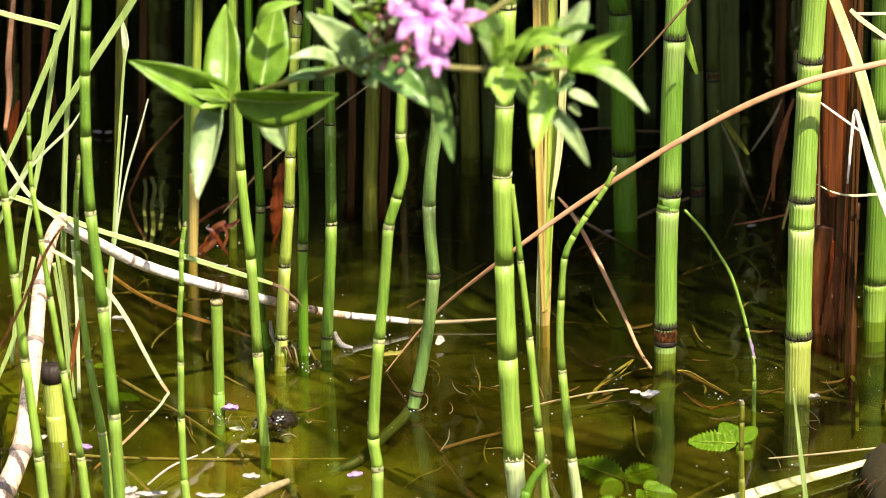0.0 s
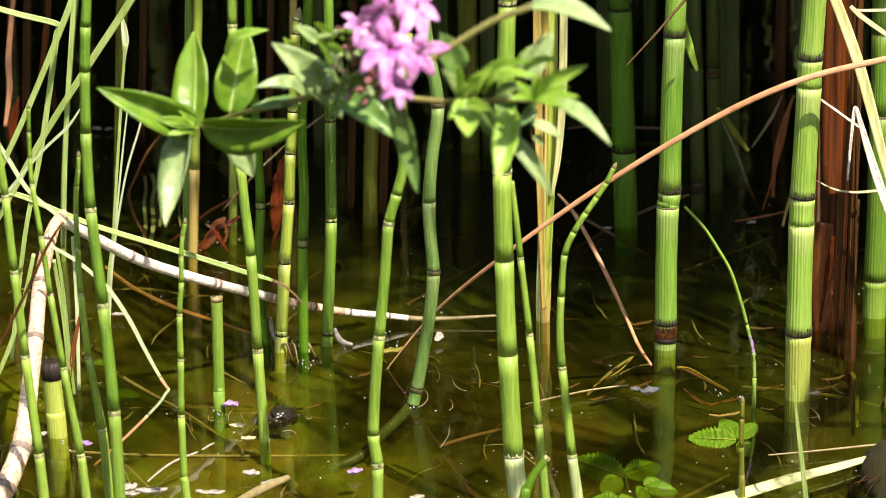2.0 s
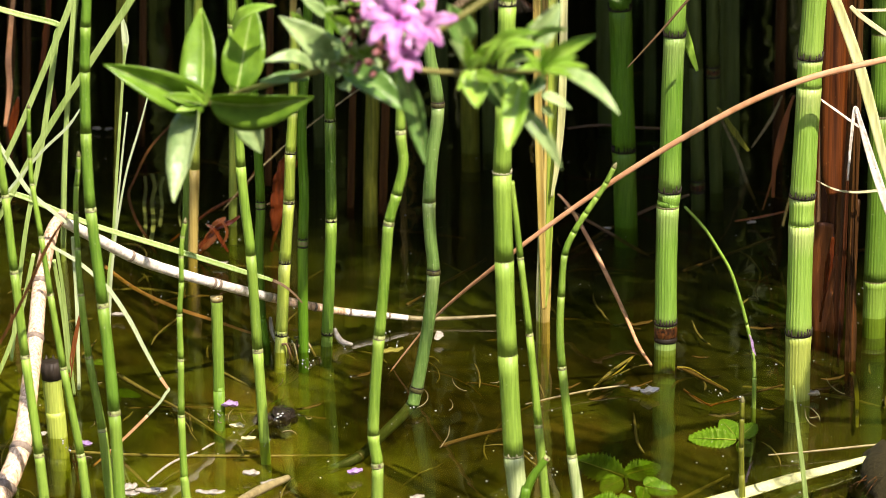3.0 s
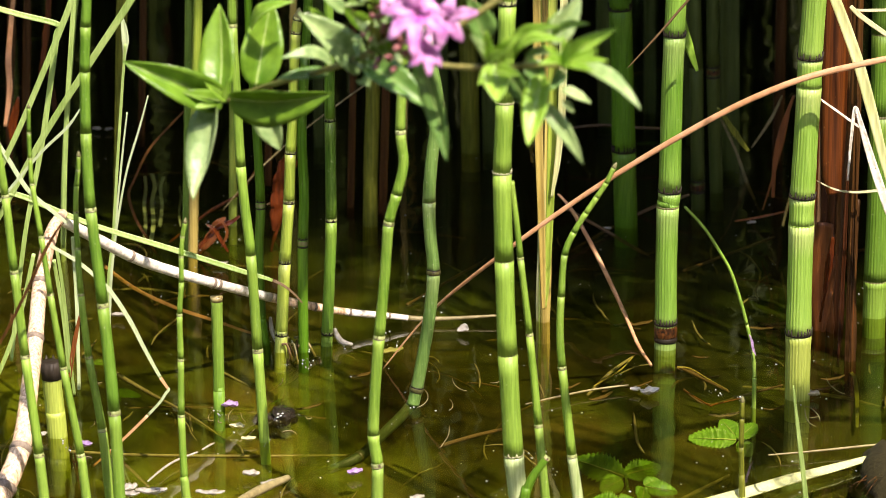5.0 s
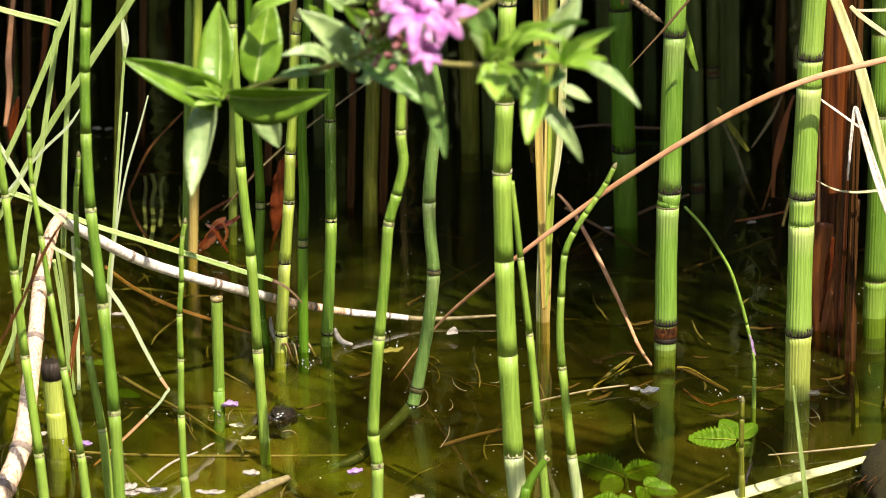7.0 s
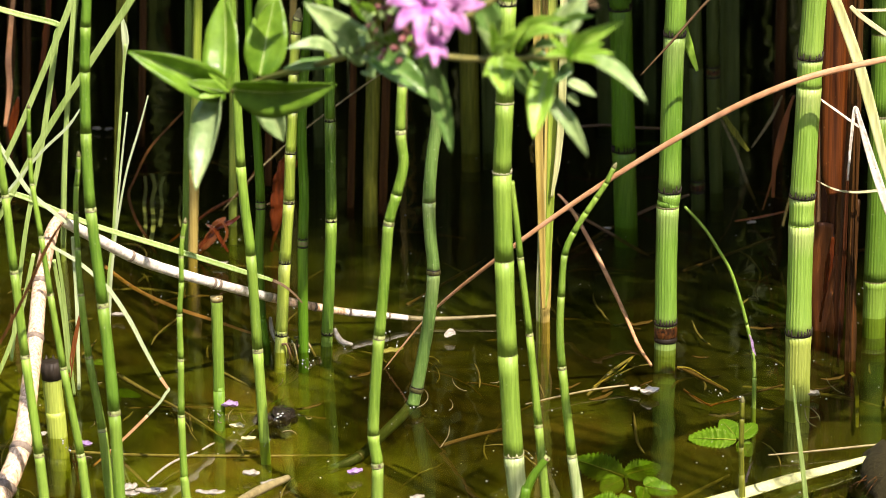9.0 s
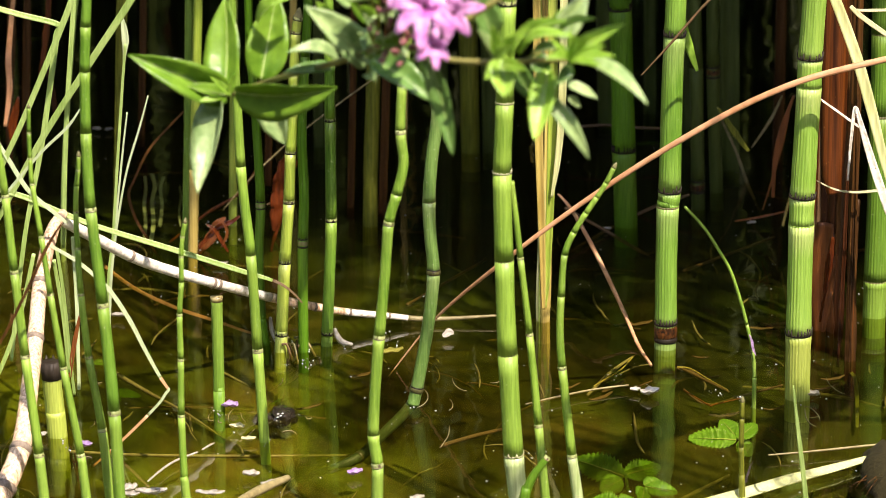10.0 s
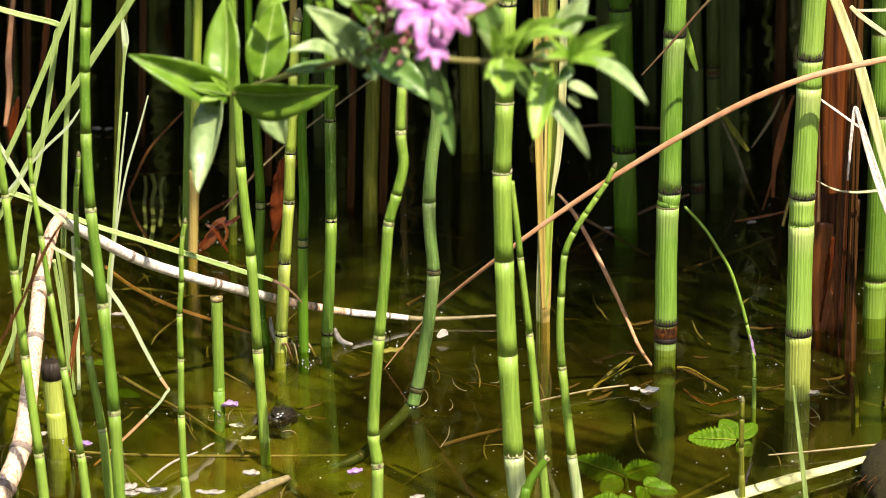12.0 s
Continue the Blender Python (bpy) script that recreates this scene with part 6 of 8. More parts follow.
bud(spray, (-0.0067, -0.0915, 0.0205), 0.0008, 37)
bud(spray, (-0.0158, -0.0723, 0.0193), 0.0010, 38)
bud(spray, (-0.0047, -0.0904, 0.0138), 0.0012, 39)
bud(spray, (-0.0186, -0.0554, 0.0189), 0.0011, 40)
bud(spray, (-0.0123, -0.0739, 0.0103), 0.0011, 41)
bud(spray, (-0.014, -0.0718, 0.0243), 0.0007, 42)
bud(spray, (-0.0127, -0.0764, 0.0105), 0.0006, 43)
bud(spray, (-0.0181, -0.0586, 0.0219), 0.0008, 44)
bud(spray, (-0.0142, -0.0652, 0.0247), 0.0009, 45)
bud(spray, (-0.0153, -0.0733, 0.0272), 0.0007, 46)
bud(spray, (-0.008, -0.0907, 0.0291), 0.0009, 47)
bud(spray, (-0.0147, -0.074, 0.0092), 0.0009, 48)
bud(spray, (-0.0066, -0.0829, 0.0225), 0.0009, 49)
bud(spray, (-0.0148, -0.0748, 0.0207), 0.0009, 50)
bud(spray, (-0.0149, -0.0655, 0.0094), 0.0009, 51)
bud(spray, (-0.0182, -0.0646, 0.0216), 0.0007, 52)
bud(spray, (-0.015, -0.0731, 0.0115), 0.0006, 53)


def spray_stalk():
    """The main stalk arches up from the flowers and down to its root in the mud, out of sight beside the pond."""
    root = Vector((0.46, -0.34, BED - 0.03)) - spray.location
    pts = [(-0.0003, -0.1, 0.0389), (0.0016, -0.1, 0.0454), (0.0055, -0.1, 0.0562), (0.10, -0.05, 0.10), (0.2, 0.03, 0.17), (0.33, 0.04, 0.12), tuple(root)]
    path = smooth_path(pts, 8)
    part("stalk", tube(bmesh.new(), path, lerp_list([0.0008, 0.0010, 0.0013, 0.002, 0.0028, 0.0032, 0.0035], len(path)), 10), M_SHOOT, spray, "woody brown stalk")
    rnd = random.Random(8)
    for k in range(32, len(path) - 8, 3):
        for sgn in (-1, 1):
            p = path[k]
            q = p + Vector((rnd.uniform(-0.03, 0.03), sgn * 0.05, rnd.uniform(-0.02, 0.03)))
            leaf(spray, tuple(p), tuple(q), 0.013, M_LEAF, (0.1, 0, 1), 0.002)


spray_stalk()

# ---- floating and sunken things ----


def petal(label, place, length, width, turn, mat):
    """A thin curled petal or scrap lying on the water."""
    ob = thing("fallen_petal", place, label, "petal", "petals and scraps on the water")
    ob.rotation_euler.z = radians(turn)
    rnd = random.Random(int(abs(place[0] * 8e4 + place[1] * 5e4)))
    bm = bmesh.new()
    width = min(width, length * 0.8)
    rows, n, curl, ph = [], 14, rnd.uniform(0.5, 1.0), rnd.uniform(0, 6)
    for i in range(n + 1):
        t = i / n
        w = width * 0.5 * max(0.06, math.sin(math.pi * (0.06 + 0.88 * t)) ** 0.65) * rnd.uniform(0.80, 1.06)
        c = Vector(((t - 0.5) * length, width * 0.16 * math.sin(t * 5 + ph), 0.0004 + length * curl * 0.5 * (t - 0.45) ** 2))
        row = [c + Vector((0, w * q, w * (0.75 * curl * q * q + 0.16 * math.sin(6 * q + 11 * t + ph)))) for q in (-1, -0.5, 0, 0.5, 1)]
        rows.append([bm.verts.new(q) for q in row] + [bm.verts.new(q - Vector((0, 0, 0.0003))) for q in row[::-1]])
    for p, q in zip(rows, rows[1:]):
        for j in range(10):
            bm.faces.new((p[j], p[(j + 1) % 10], q[(j + 1) % 10], q[j]))
    bm.faces.new(rows[0][::-1])
    bm.faces.new(rows[-1])
    bmesh.ops.recalc_face_normals(bm, faces=bm.faces)
    part("petal_blade", bm, mat, ob)
    return ob


petal("small white petal floating on the water", (-0.0992, -0.2816, 0.0012), 0.0061, 0.0054, 20, M_WHITE)
petal("small white petal floating on the water", (-0.0918, -0.2847, 0.0012), 0.0100, 0.0040, 5, M_WHITE)
petal("small white petal floating on the water", (-0.0981, -0.2857, 0.0012), 0.0053, 0.0034, -10, M_WHITE)
petal("small white petal floating on the water", (-0.0612, -0.2672, 0.0012), 0.0054, 0.0062, 10, M_WHITE)
petal("small white petal floating on the water", (-0.0542, -0.2752, 0.0012), 0.0075, 0.0041, 25, M_WHITE)
petal("small white petal floating on the water", (-0.0733, -0.2847, 0.0012), 0.0093, 0.0034, 0, M_WHITE)
petal("lilac fallen petal floating on the water", (-0.0282, -0.2656, 0.0012), 0.0051, 0.0055, 0, M_LILAC)
petal("lilac fallen petal floating on the water", (-0.0718, -0.1984, 0.0012), 0.0057, 0.0051, -20, M_LILAC)
petal("lilac fallen petal floating on the water", (-0.1172, -0.238, 0.0012), 0.0048, 0.0042, -15, M_LILAC)
petal("small white petal floating on the water", (-0.1316, -0.2278, 0.0012), 0.0026, 0.0064, 60, M_WHITE)
petal("small white petal floating on the water", (-0.0081, -0.2899, 0.0012), 0.0046, 0.0034, 0, M_WHITE)
petal("pale scrap of plant floating on the water", (0.0707, -0.1839, 0.0012), 0.0066, 0.0051, 0, M_CANE)
petal("pale scrap of plant floating on the water", (0.066, -0.1802, 0.0012), 0.0035, 0.0044, 30, M_CANE)
petal("small white petal floating on the water", (-0.1532, -0.0004, 0.0012), 0.0018, 0.0017, 0, M_WHITE)
petal("small white petal floating on the water", (-0.1523, 0.1861, 0.0012), 0.0040, 0.0038, 0, M_WHITE)
petal("small white petal floating on the water", (-0.1472, 0.1851, 0.0012), 0.0035, 0.0038, 20, M_WHITE)
petal("pale scrap of leaf floating on the water", (-0.0683, -0.2203, 0.0012), 0.0056, 0.0036, -40, M_BLADE_PALE)
petal("pale scrap of leaf floating on the water", (-0.0639, -0.2324, 0.0012), 0.0048, 0.0028, 20, M_BLADE_PALE)
petal("small white petal floating on the water", (0.1393, -0.2816, 0.0012), 0.0043, 0.0047, 0, M_WHITE)
petal("small white petal floating on the water", (0.1264, -0.1863, 0.0012), 0.0042, 0.0044, 0, M_WHITE)
petal("brown scrap floating on the water", (0.1602, -0.0859, -0.0060), 0.0042, 0.0021, 0, M_LITTER)
petal("dry pale scrap of leaf on the water", (-0.019, -0.1206, -0.0042), 0.0101, 0.0046, 15, M_BLADE_PALE)
petal("rusty scrap of dead leaf on the water", (-0.0287, -0.1433, -0.0060), 0.0080, 0.0020, 30, M_LITTER)
petal("rusty scrap of dead leaf on the water", (-0.0463, -0.1789, -0.0060), 0.0097, 0.0014, 30, M_LITTER)
petal("small white petal floating on the water", (-0.1186, -0.0944, 0.0012), 0.0050, 0.0031, -10, M_WHITE)
petal("small white petal floating on the water", (0.0186, 0.16, 0.0012), 0.0024, 0.0028, 0, M_WHITE)
petal("small white petal floating on the water", (0.0653, 0.0241, 0.0012), 0.0031, 0.0021, 0, M_WHITE)
petal("small white petal floating on the water", (0.1232, 0.0324, 0.0012), 0.0036, 0.0026, 0, M_WHITE)
petal("brown scrap of dead reed on the water", (0.0658, -0.0838, -0.0060), 0.0083, 0.0021, 10, M_LITTER)
petal("brown scrap of dead reed on the water", (0.1249, -0.0859, -0.0060), 0.0083, 0.0013, 0, M_LITTER)
petal("brown scrap of dead reed on the water", (0.0923, -0.122, -0.0060), 0.0061, 0.0010, -15, M_LITTER)
petal("dry straw on the water", (0.0683, -0.1549, -0.0060), 0.0118, 0.0010, 30, M_LITTER)
petal("dry straw on the water", (0.1135, -0.1802, -0.0060), 0.0077, 0.0007, 20, M_LITTER)
petal("rusty scrap of dead leaf on the water", (0.1231, -0.0830, -0.0060), 0.0120, 0.0026, 10, M_LITTER)
petal("dry straw scrap of leaf on the water", (0.1164, -0.0879, -0.0060), 0.0100, 0.0020, -15, M_LITTER)
petal("rusty scrap of dead leaf on the water", (0.0721, -0.0830, -0.0060), 0.0110, 0.0026, 20, M_LITTER)
petal("dry buff scrap of leaf on the water", (0.0687, -0.0879, -0.0060), 0.0090, 0.0020, -30, M_LITTER)
petal("dry straw scrap of leaf on the water", (0.0593, -0.1574, -0.0060), 0.0140, 0.0026, 55, M_LITTER)
petal("dry buff scrap of leaf on the water", (0.0549, -0.1682, -0.0060), 0.0110, 0.0020, 40, M_LITTER)
petal("dry straw on the water", (0.0872, -0.1379, -0.0060), 0.0090, 0.0013, -20, M_LITTER)
petal("dry straw on the water", (0.0927, -0.1445, -0.0060), 0.0120, 0.0013, -35, M_LITTER)
petal("dry straw on the water", (0.0961, -0.1929, -0.0042), 0.0120, 0.0020, 15, M_CANE_PINK)
petal("dry buff scrap of leaf on the water", (0.1372, -0.1477, -0.0060), 0.0090, 0.0020, 20, M_LITTER)
petal("rusty scrap of dead leaf on the water", (0.1342, -0.1574, -0.0060), 0.0100, 0.0013, 30, M_LITTER)
petal("rusty scrap of dead leaf on the water", (0.1647, 0.0159, -0.0060), 0.0080, 0.0020, 10, M_LITTER)
petal("small white petal floating on the water", (-0.0855, -0.0256, 0.0012), 0.0060, 0.0020, 10, M_WHITE)
petal("dry straw on the water", (0.0436, -0.1574, -0.0060), 0.0100, 0.0013, 30, M_LITTER)
petal("dry buff scrap of leaf on the water", (-0.0287, -0.1425, -0.0060), 0.0110, 0.0020, 35, M_LITTER)
drifting_petal = petal("white petal drifting slowly across the water", (0, 0, 0.0018), 0.0042, 0.0032, 0, M_WHITE)


def sunk_stalk(ob, tall):
    part("stalk", tube(bmesh.new(), [Vector((0.004 * math.sin(3 * t), 0, tall * t)) for t in (0, 0.3, 0.6, 1)], [0.0007, 0.0007, 0.0006, 0.0005], 8), M_SUNK, ob)


def sunk_leaf(ob, base, tip, width, tilt=45):
    """A pointed oval leaf with a finely toothed edge and raised side veins; tilt: how far its blade turns up away from level."""
    a, b = Vector(base) - ob.location, Vector(tip) - ob.location
    d = b - a
    s = Vector((-d.y, d.x, 0)).normalized()
    s = s if s.y > 0 else -s
    s = s * math.cos(radians(tilt)) + Vector((0, 0, math.sin(radians(tilt))))
    s = (s - d * (s.dot(d) / d.length_squared)).normalized()
    up = d.cross(s).normalized()
    up = up if up.z > 0 else -up
    bm = bmesh.new()
    rows, n = [], 48
    for i in range(n + 1):
        t = i / n
        w = width * 0.5 * max(0.04, math.sin(math.pi * (0.03 + 0.94 * t ** 0.85)) ** 0.75) * (0.84 + 0.30 * (i % 4) / 3)
        c = a + d * t - up * (0.08 * width * t * t)
        row = []
        for q in (-1, -0.66, -0.33, 0, 0.33, 0.66, 1):
            # side veins run forward from the midrib
            vein = max(0.0, math.cos((t * 7 - abs(q) * 0.9) * 2 * math.pi)) * 0.11 * (abs(q) < 0.9)
            row.append(c + s * (w * q) + up * (w * (0.16 * abs(q) - vein + 0.05 * math.sin(9 * t + 4 * q))))
        rows.append([bm.verts.new(q) for q in row] + [bm.verts.new(q - up * 0.0003) for q in row[::-1]])
    m = len(rows[0])
    for p, q in zip(rows, rows[1:]):
        for j in range(m):
            bm.faces.new((p[j], p[(j + 1) % m], q[(j + 1) % m], q[j]))
    bm.faces.new(rows[0][::-1])
    bm.faces.new(rows[-1])
    bmesh.ops.recalc_face_normals(bm, faces=bm.faces)
    lf = part("leaf", bm, M_SUNK, ob)
    part("midrib", tube(bmesh.new(), [a + d * t + up * (0.0002 - 0.08 * width * t * t) for t in (0, 0.3, 0.6, 0.9)], [width * 0.028, width * 0.024, width * 0.016, width * 0.008], 6), M_VEIN, lf)


ob = thing("water_mint", (0.0984, -0.2119, -0.06), "bright green serrated leaves just under the water", "water plant", "sunken leafy sprigs")
sunk_stalk(ob, 0.053)
sunk_leaf(ob, (0.0981, -0.2128, -0.0055), (0.0823, -0.2084, -0.0060), 0.0080, 45)
sunk_leaf(ob, (0.0986, -0.2090, -0.0060), (0.0938, -0.2008, -0.0020), 0.0070, 20)
sunk_leaf(ob, (0.0989, -0.2102, -0.0060), (0.1056, -0.2020, -0.0030), 0.0066, 20)
sunk_leaf(ob, (0.0989, -0.2102, -0.0070), (0.1034, -0.2125, -0.0110), 0.0066, 30)
ob = thing("water_mint", (0.0598, -0.2283, -0.06), "dim green serrated leaves sunk in murky water", "water plant", "sunken leafy sprigs")
sunk_stalk(ob, 0.048)
sunk_leaf(ob, (0.0598, -0.2286, -0.0127), (0.0439, -0.2134, -0.0117), 0.0098, 48)
sunk_leaf(ob, (0.0603, -0.2261, -0.0132), (0.0729, -0.2159, -0.0132), 0.0080, 40)
sunk_leaf(ob, (0.0590, -0.2306, -0.0132), (0.0520, -0.2363, -0.0147), 0.0070, 40)
ob = thing("water_mint", (0.0650, -0.2555, -0.06), "bright green serrated leaves just under the water", "water plant", "sunken leafy sprigs")
sunk_stalk(ob, 0.053)
sunk_leaf(ob, (0.0655, -0.2526, -0.0077), (0.0754, -0.2580, -0.0077), 0.0056, 40)
sunk_leaf(ob, (0.0652, -0.2523, -0.0082), (0.0638, -0.2645, -0.0092), 0.0058, 35)
sunk_leaf(ob, (0.0652, -0.2515, -0.0077), (0.0701, -0.2492, -0.0062), 0.0046, 30)
ob = thing("water_mint", (0.0552, -0.2694, -0.06), "bright green serrated leaves just under the water", "water plant", "sunken leafy sprigs")
sunk_stalk(ob, 0.053)
sunk_leaf(ob, (0.0562, -0.2715, -0.0082), (0.0471, -0.2655, -0.0077), 0.0084, 45)
sunk_leaf(ob, (0.0563, -0.2705, -0.0082), (0.0619, -0.2658, -0.0072), 0.0066, 40)
ob = thing("water_mint", (-0.1204, -0.1128, -0.06), "bright green serrated leaves just under the water", "water plant", "sunken leafy sprigs")
sunk_stalk(ob, 0.052)
sunk_leaf(ob, (-0.1196, -0.1170, -0.0202), (-0.1091, -0.1213, -0.0202), 0.0042, 30)
sunk_leaf(ob, (-0.1211, -0.1148, -0.0092), (-0.1258, -0.1168, -0.0092), 0.0034, 30)
cane("dark bent horsetail stalk under the water", "sunken stick", [(-0.01, -0.1861, -0.001), (-0.0145, -0.1985, -0.0025), (-0.0206, -0.2135, -0.0038), (-0.0269, -0.2295, -0.005), (-0.0342, -0.2336, -0.0075), (-0.0437, -0.2298, -0.012)], [0.00195, 0.00195, 0.00186, 0.00186, 0.00167, 0.00112], M_SUNK_STALK, (0.06, 0.64), name="sunken_stalk", node_mat=M_KNEE)
cane("long pale stick lying under the water", "sunken stick", [(-0.1516, -0.2164, -0.006), (-0.1096, -0.2227, -0.007), (-0.0682, -0.2249, -0.007), (-0.0252, -0.2181, -0.009)], [0.00056, 0.00056, 0.00056, 0.00037], M_STICK, (), name="sunken_stick")
cane("pale stick under the water", "sunken stick", [(-0.1158, -0.1395, -0.006), (-0.1034, -0.1584, -0.0065), (-0.0881, -0.1804, -0.007), (-0.073, -0.206, -0.008)], [0.00093, 0.00074, 0.00046, 0.00028], M_STICK, (), name="sunken_stick")
cane("pale stick under the water", "sunken stick", [(-0.0779, -0.1382, -0.006), (-0.0643, -0.1515, -0.009), (-0.0604, -0.1501, -0.013)], [0.00046, 0.00056, 0.00046], M_STICK, (), name="sunken_stick")
cane("thin straw under the water", "sunken stick", [(0.0842, -0.1392, -0.004), (0.0916, -0.149, -0.005), (0.0997, -0.1599, -0.006)], [0.00056, 0.00056, 0.00037], M_LITTER, (), name="sunken_stick")
cane("thin straw under the water", "sunken stick", [(0.0839, -0.1604, -0.005), (0.0913, -0.1676, -0.008), (0.1038, -0.1589, -0.008), (0.1182, -0.1615, -0.003)], [0.00046, 0.00046, 0.00046, 0.00037], M_LITTER, (), name="sunken_stick")
cane("brown stick under the water", "sunken stick", [(0.069, -0.2666, -0.011), (0.0816, -0.2546, -0.009), (0.0943, -0.2326, -0.011)], [0.00065, 0.00065, 0.00046], M_STICK, (), name="sunken_stick")
cane("brown stick under the water", "sunken stick", [(0.0505, -0.1576, -0.008), (0.0593, -0.1382, -0.006), (0.0677, -0.1292, -0.003)], [0.00056, 0.00065, 0.00046], M_STICK, (), name="sunken_stick")
cane("brown stick under the water", "sunken stick", [(-0.0008, -0.2175, -0.006), (0.0106, -0.2071, -0.006), (0.0222, -0.196, -0.007)], [0.00074, 0.00074, 0.00056], M_LITTER, (), name="sunken_stick")
cane("brown stick under the water", "sunken stick", [(-0.0136, -0.0588, -0.005), (0.0013, -0.0222, -0.007), (0.0169, 0.0091, -0.007)], [0.00056, 0.00056, 0.00046], M_LITTER, (), name="sunken_stick")
cane("brown stick under the water", "sunken stick", [(0.0933, -0.0135, -0.005), (0.1132, 0.0171, -0.007), (0.1333, 0.0417, -0.007)], [0.00056, 0.00056, 0.00046], M_LITTER, (), name="sunken_stick")


def lump(bm, centre, size, seed, rough=0.25, fine=3):
    """An uneven rounded lump."""
    out = bmesh.ops.create_icosphere(bm, subdivisions=fine, radius=1.0)
    for vert in out["verts"]:
        p = vert.co.normalized()
        k = 1 + rough * noise.noise(p * 1.7 + Vector((seed, 0, 0))) + rough * 0.5 * noise.noise(p * 4.5 + Vector((0, seed, 0)))
        vert.co = Vector(centre) + Vector((p.x * size[0], p.y * size[1], p.z * size[2])) * k


def small_lumps():
    ob = thing("wet_snail", (-0.054, -0.2047, 0), "wet black water snail shell at the surface with bright glints", "snail")
    bm = bmesh.new()
    lump(bm, (0, 0.002, -0.001), (0.0046, 0.007, 0.0036), 2, 0.3, 4)
    part("shell", bm, M_SNAIL, ob)
    bm = bmesh.new()
    lump(bm, (-0.006, 0.0, -0.001), (0.004, 0.005, 0.0018), 5)
    part("body", bm, M_SNAIL, ob)
    # the shell's glints are put in as pale beads
    for k, (x, z) in enumerate(((-0.0012, 0.0022), (-0.0004, 0.0016), (-0.0014, 0.0012), (0.0002, 0.0024))):
        bm = bmesh.new()
        lump(bm, (x, -0.0045 + z * 0.3, z), (0.0005, 0.0003, 0.00025), k, 0.2, 2)
        part("air_bubble", bm, M_BUBBLE_GLINT, ob, "pale bead for a glint")
    ob = thing("root_tuft", (-0.0542, -0.1293, 0), "brown tuft of rootlets with air bubbles at a stem's foot", "roots")
    rnd = random.Random(3)
    for k in range(8):
        a = Vector((rnd.uniform(-0.006, 0.004), rnd.uniform(-0.006, 0.006), 0.002 + rnd.uniform(0, 0.0015)))
        b = a + Vector((rnd.uniform(-0.002, 0.010), rnd.uniform(-0.01, 0.004), -0.006))
        part("rootlet", tube(bmesh.new(), smooth_path([a, a.lerp(b, 0.5) + Vector((0, 0, 0.003)), b], 4), [rnd.uniform(0.0002, 0.0005)] * 9, 6), M_STICK if k % 2 else M_LITTER, ob)
    ob = thing("white_root", Vector((-0.0542, -0.1293, 0)) + Vector((0.0155, 0.005, 0)), "curled white root tip at a stem's foot", "roots")
    part("root", tube(bmesh.new(), smooth_path([(0, 0, 0.006), (0.001, 0, 0.003), (0.003, -0.002, 0.0015), (0.0065, -0.003, 0.001)], 5), lerp_list([0.0006, 0.0011, 0.0011, 0.0005], 16), 9), M_WHITE, ob)
    ob = thing("white_root", Vector((-0.0542, -0.1293, 0)) + Vector((-0.0075, 0.006, 0)), "curled white root tip at a stem's foot", "roots")
    part("root", tube(bmesh.new(), smooth_path([(0, 0, 0.010), (0.0005, 0, 0.005), (0.0022, -0.002, 0.001)], 5), lerp_list([0.0005, 0.0009, 0.0005], 11), 9), M_WHITE, ob)
    ob = thing("mud_clump", (0.1374, -0.2678, 0), "rounded brown clump of fibrous mud at the surface", "mud")
    bm = bmesh.new()
    lump(bm, (0.009, 0, -0.005), (0.0145, 0.034, 0.0135), 9, 0.22, 4)
    part("clump", bm, M_MUD, ob)
    for k in range(22):
        a = Vector((rnd.uniform(-0.004, 0.014), rnd.uniform(-0.022, 0.0), rnd.uniform(0.0, 0.008)))
        b = a + Vector((rnd.uniform(-0.006, 0.003), -0.004, rnd.uniform(-0.006, 0.002)))
        part("fibre", tube(bmesh.new(), [a, a.lerp(b, 0.5) + Vector((0, -0.001, 0.001)), b], [0.0002, 0.00015, 0.0001], 5), M_REED_SHADE if k % 3 else M_MUD, ob)


small_lumps()


def dead_leaf(label, pts, widths, mat):
    base = Vector(min(pts, key=lambda p: p[2]))
    ob = thing("dead_leaf", base, label, "dead leaf")
    path = smooth_path([Vector(p) - base for p in pts], 8)
    rnd = random.Random(int(abs(pts[0][0] * 9e5 + pts[0][2] * 7e5)))
    wide = max(widths)
    path = [p + Vector((0.12 * noise.noise(p * 300), 0.25 * noise.noise(p * 170), 0.0)) * wide for p in path]
    ws = [w * (0.97 + 0.2 * noise.noise(p * 420)) for p, w in zip(path, lerp_list(widths, len(path)))]
    part("blade", strap(bmesh.new(), path, ws, (rnd.uniform(-0.2, 0.5), -1, rnd.uniform(0.1, 0.6)), 0.0005, 0.7), mat, ob)


dead_leaf("broad rusty dead leaf hanging in shade", [(-0.0601, 0.012, 0.0377), (-0.0615, 0.012, 0.0290), (-0.0636, 0.012, 0.0198), (-0.0653, 0.012, 0.0106), (-0.0663, 0.012, 0.0037)], [0.0020, 0.0062, 0.0066, 0.0048, 0.0012], M_RUST)
dead_leaf("curled rusty dead leaf in shade", [(-0.0574, 0.020, 0.0303), (-0.0615, 0.020, 0.0227), (-0.0627, 0.020, 0.0165), (-0.0607, 0.020, 0.0126)], [0.0008, 0.0026, 0.003, 0.0008], M_SHEATH_BROWN)
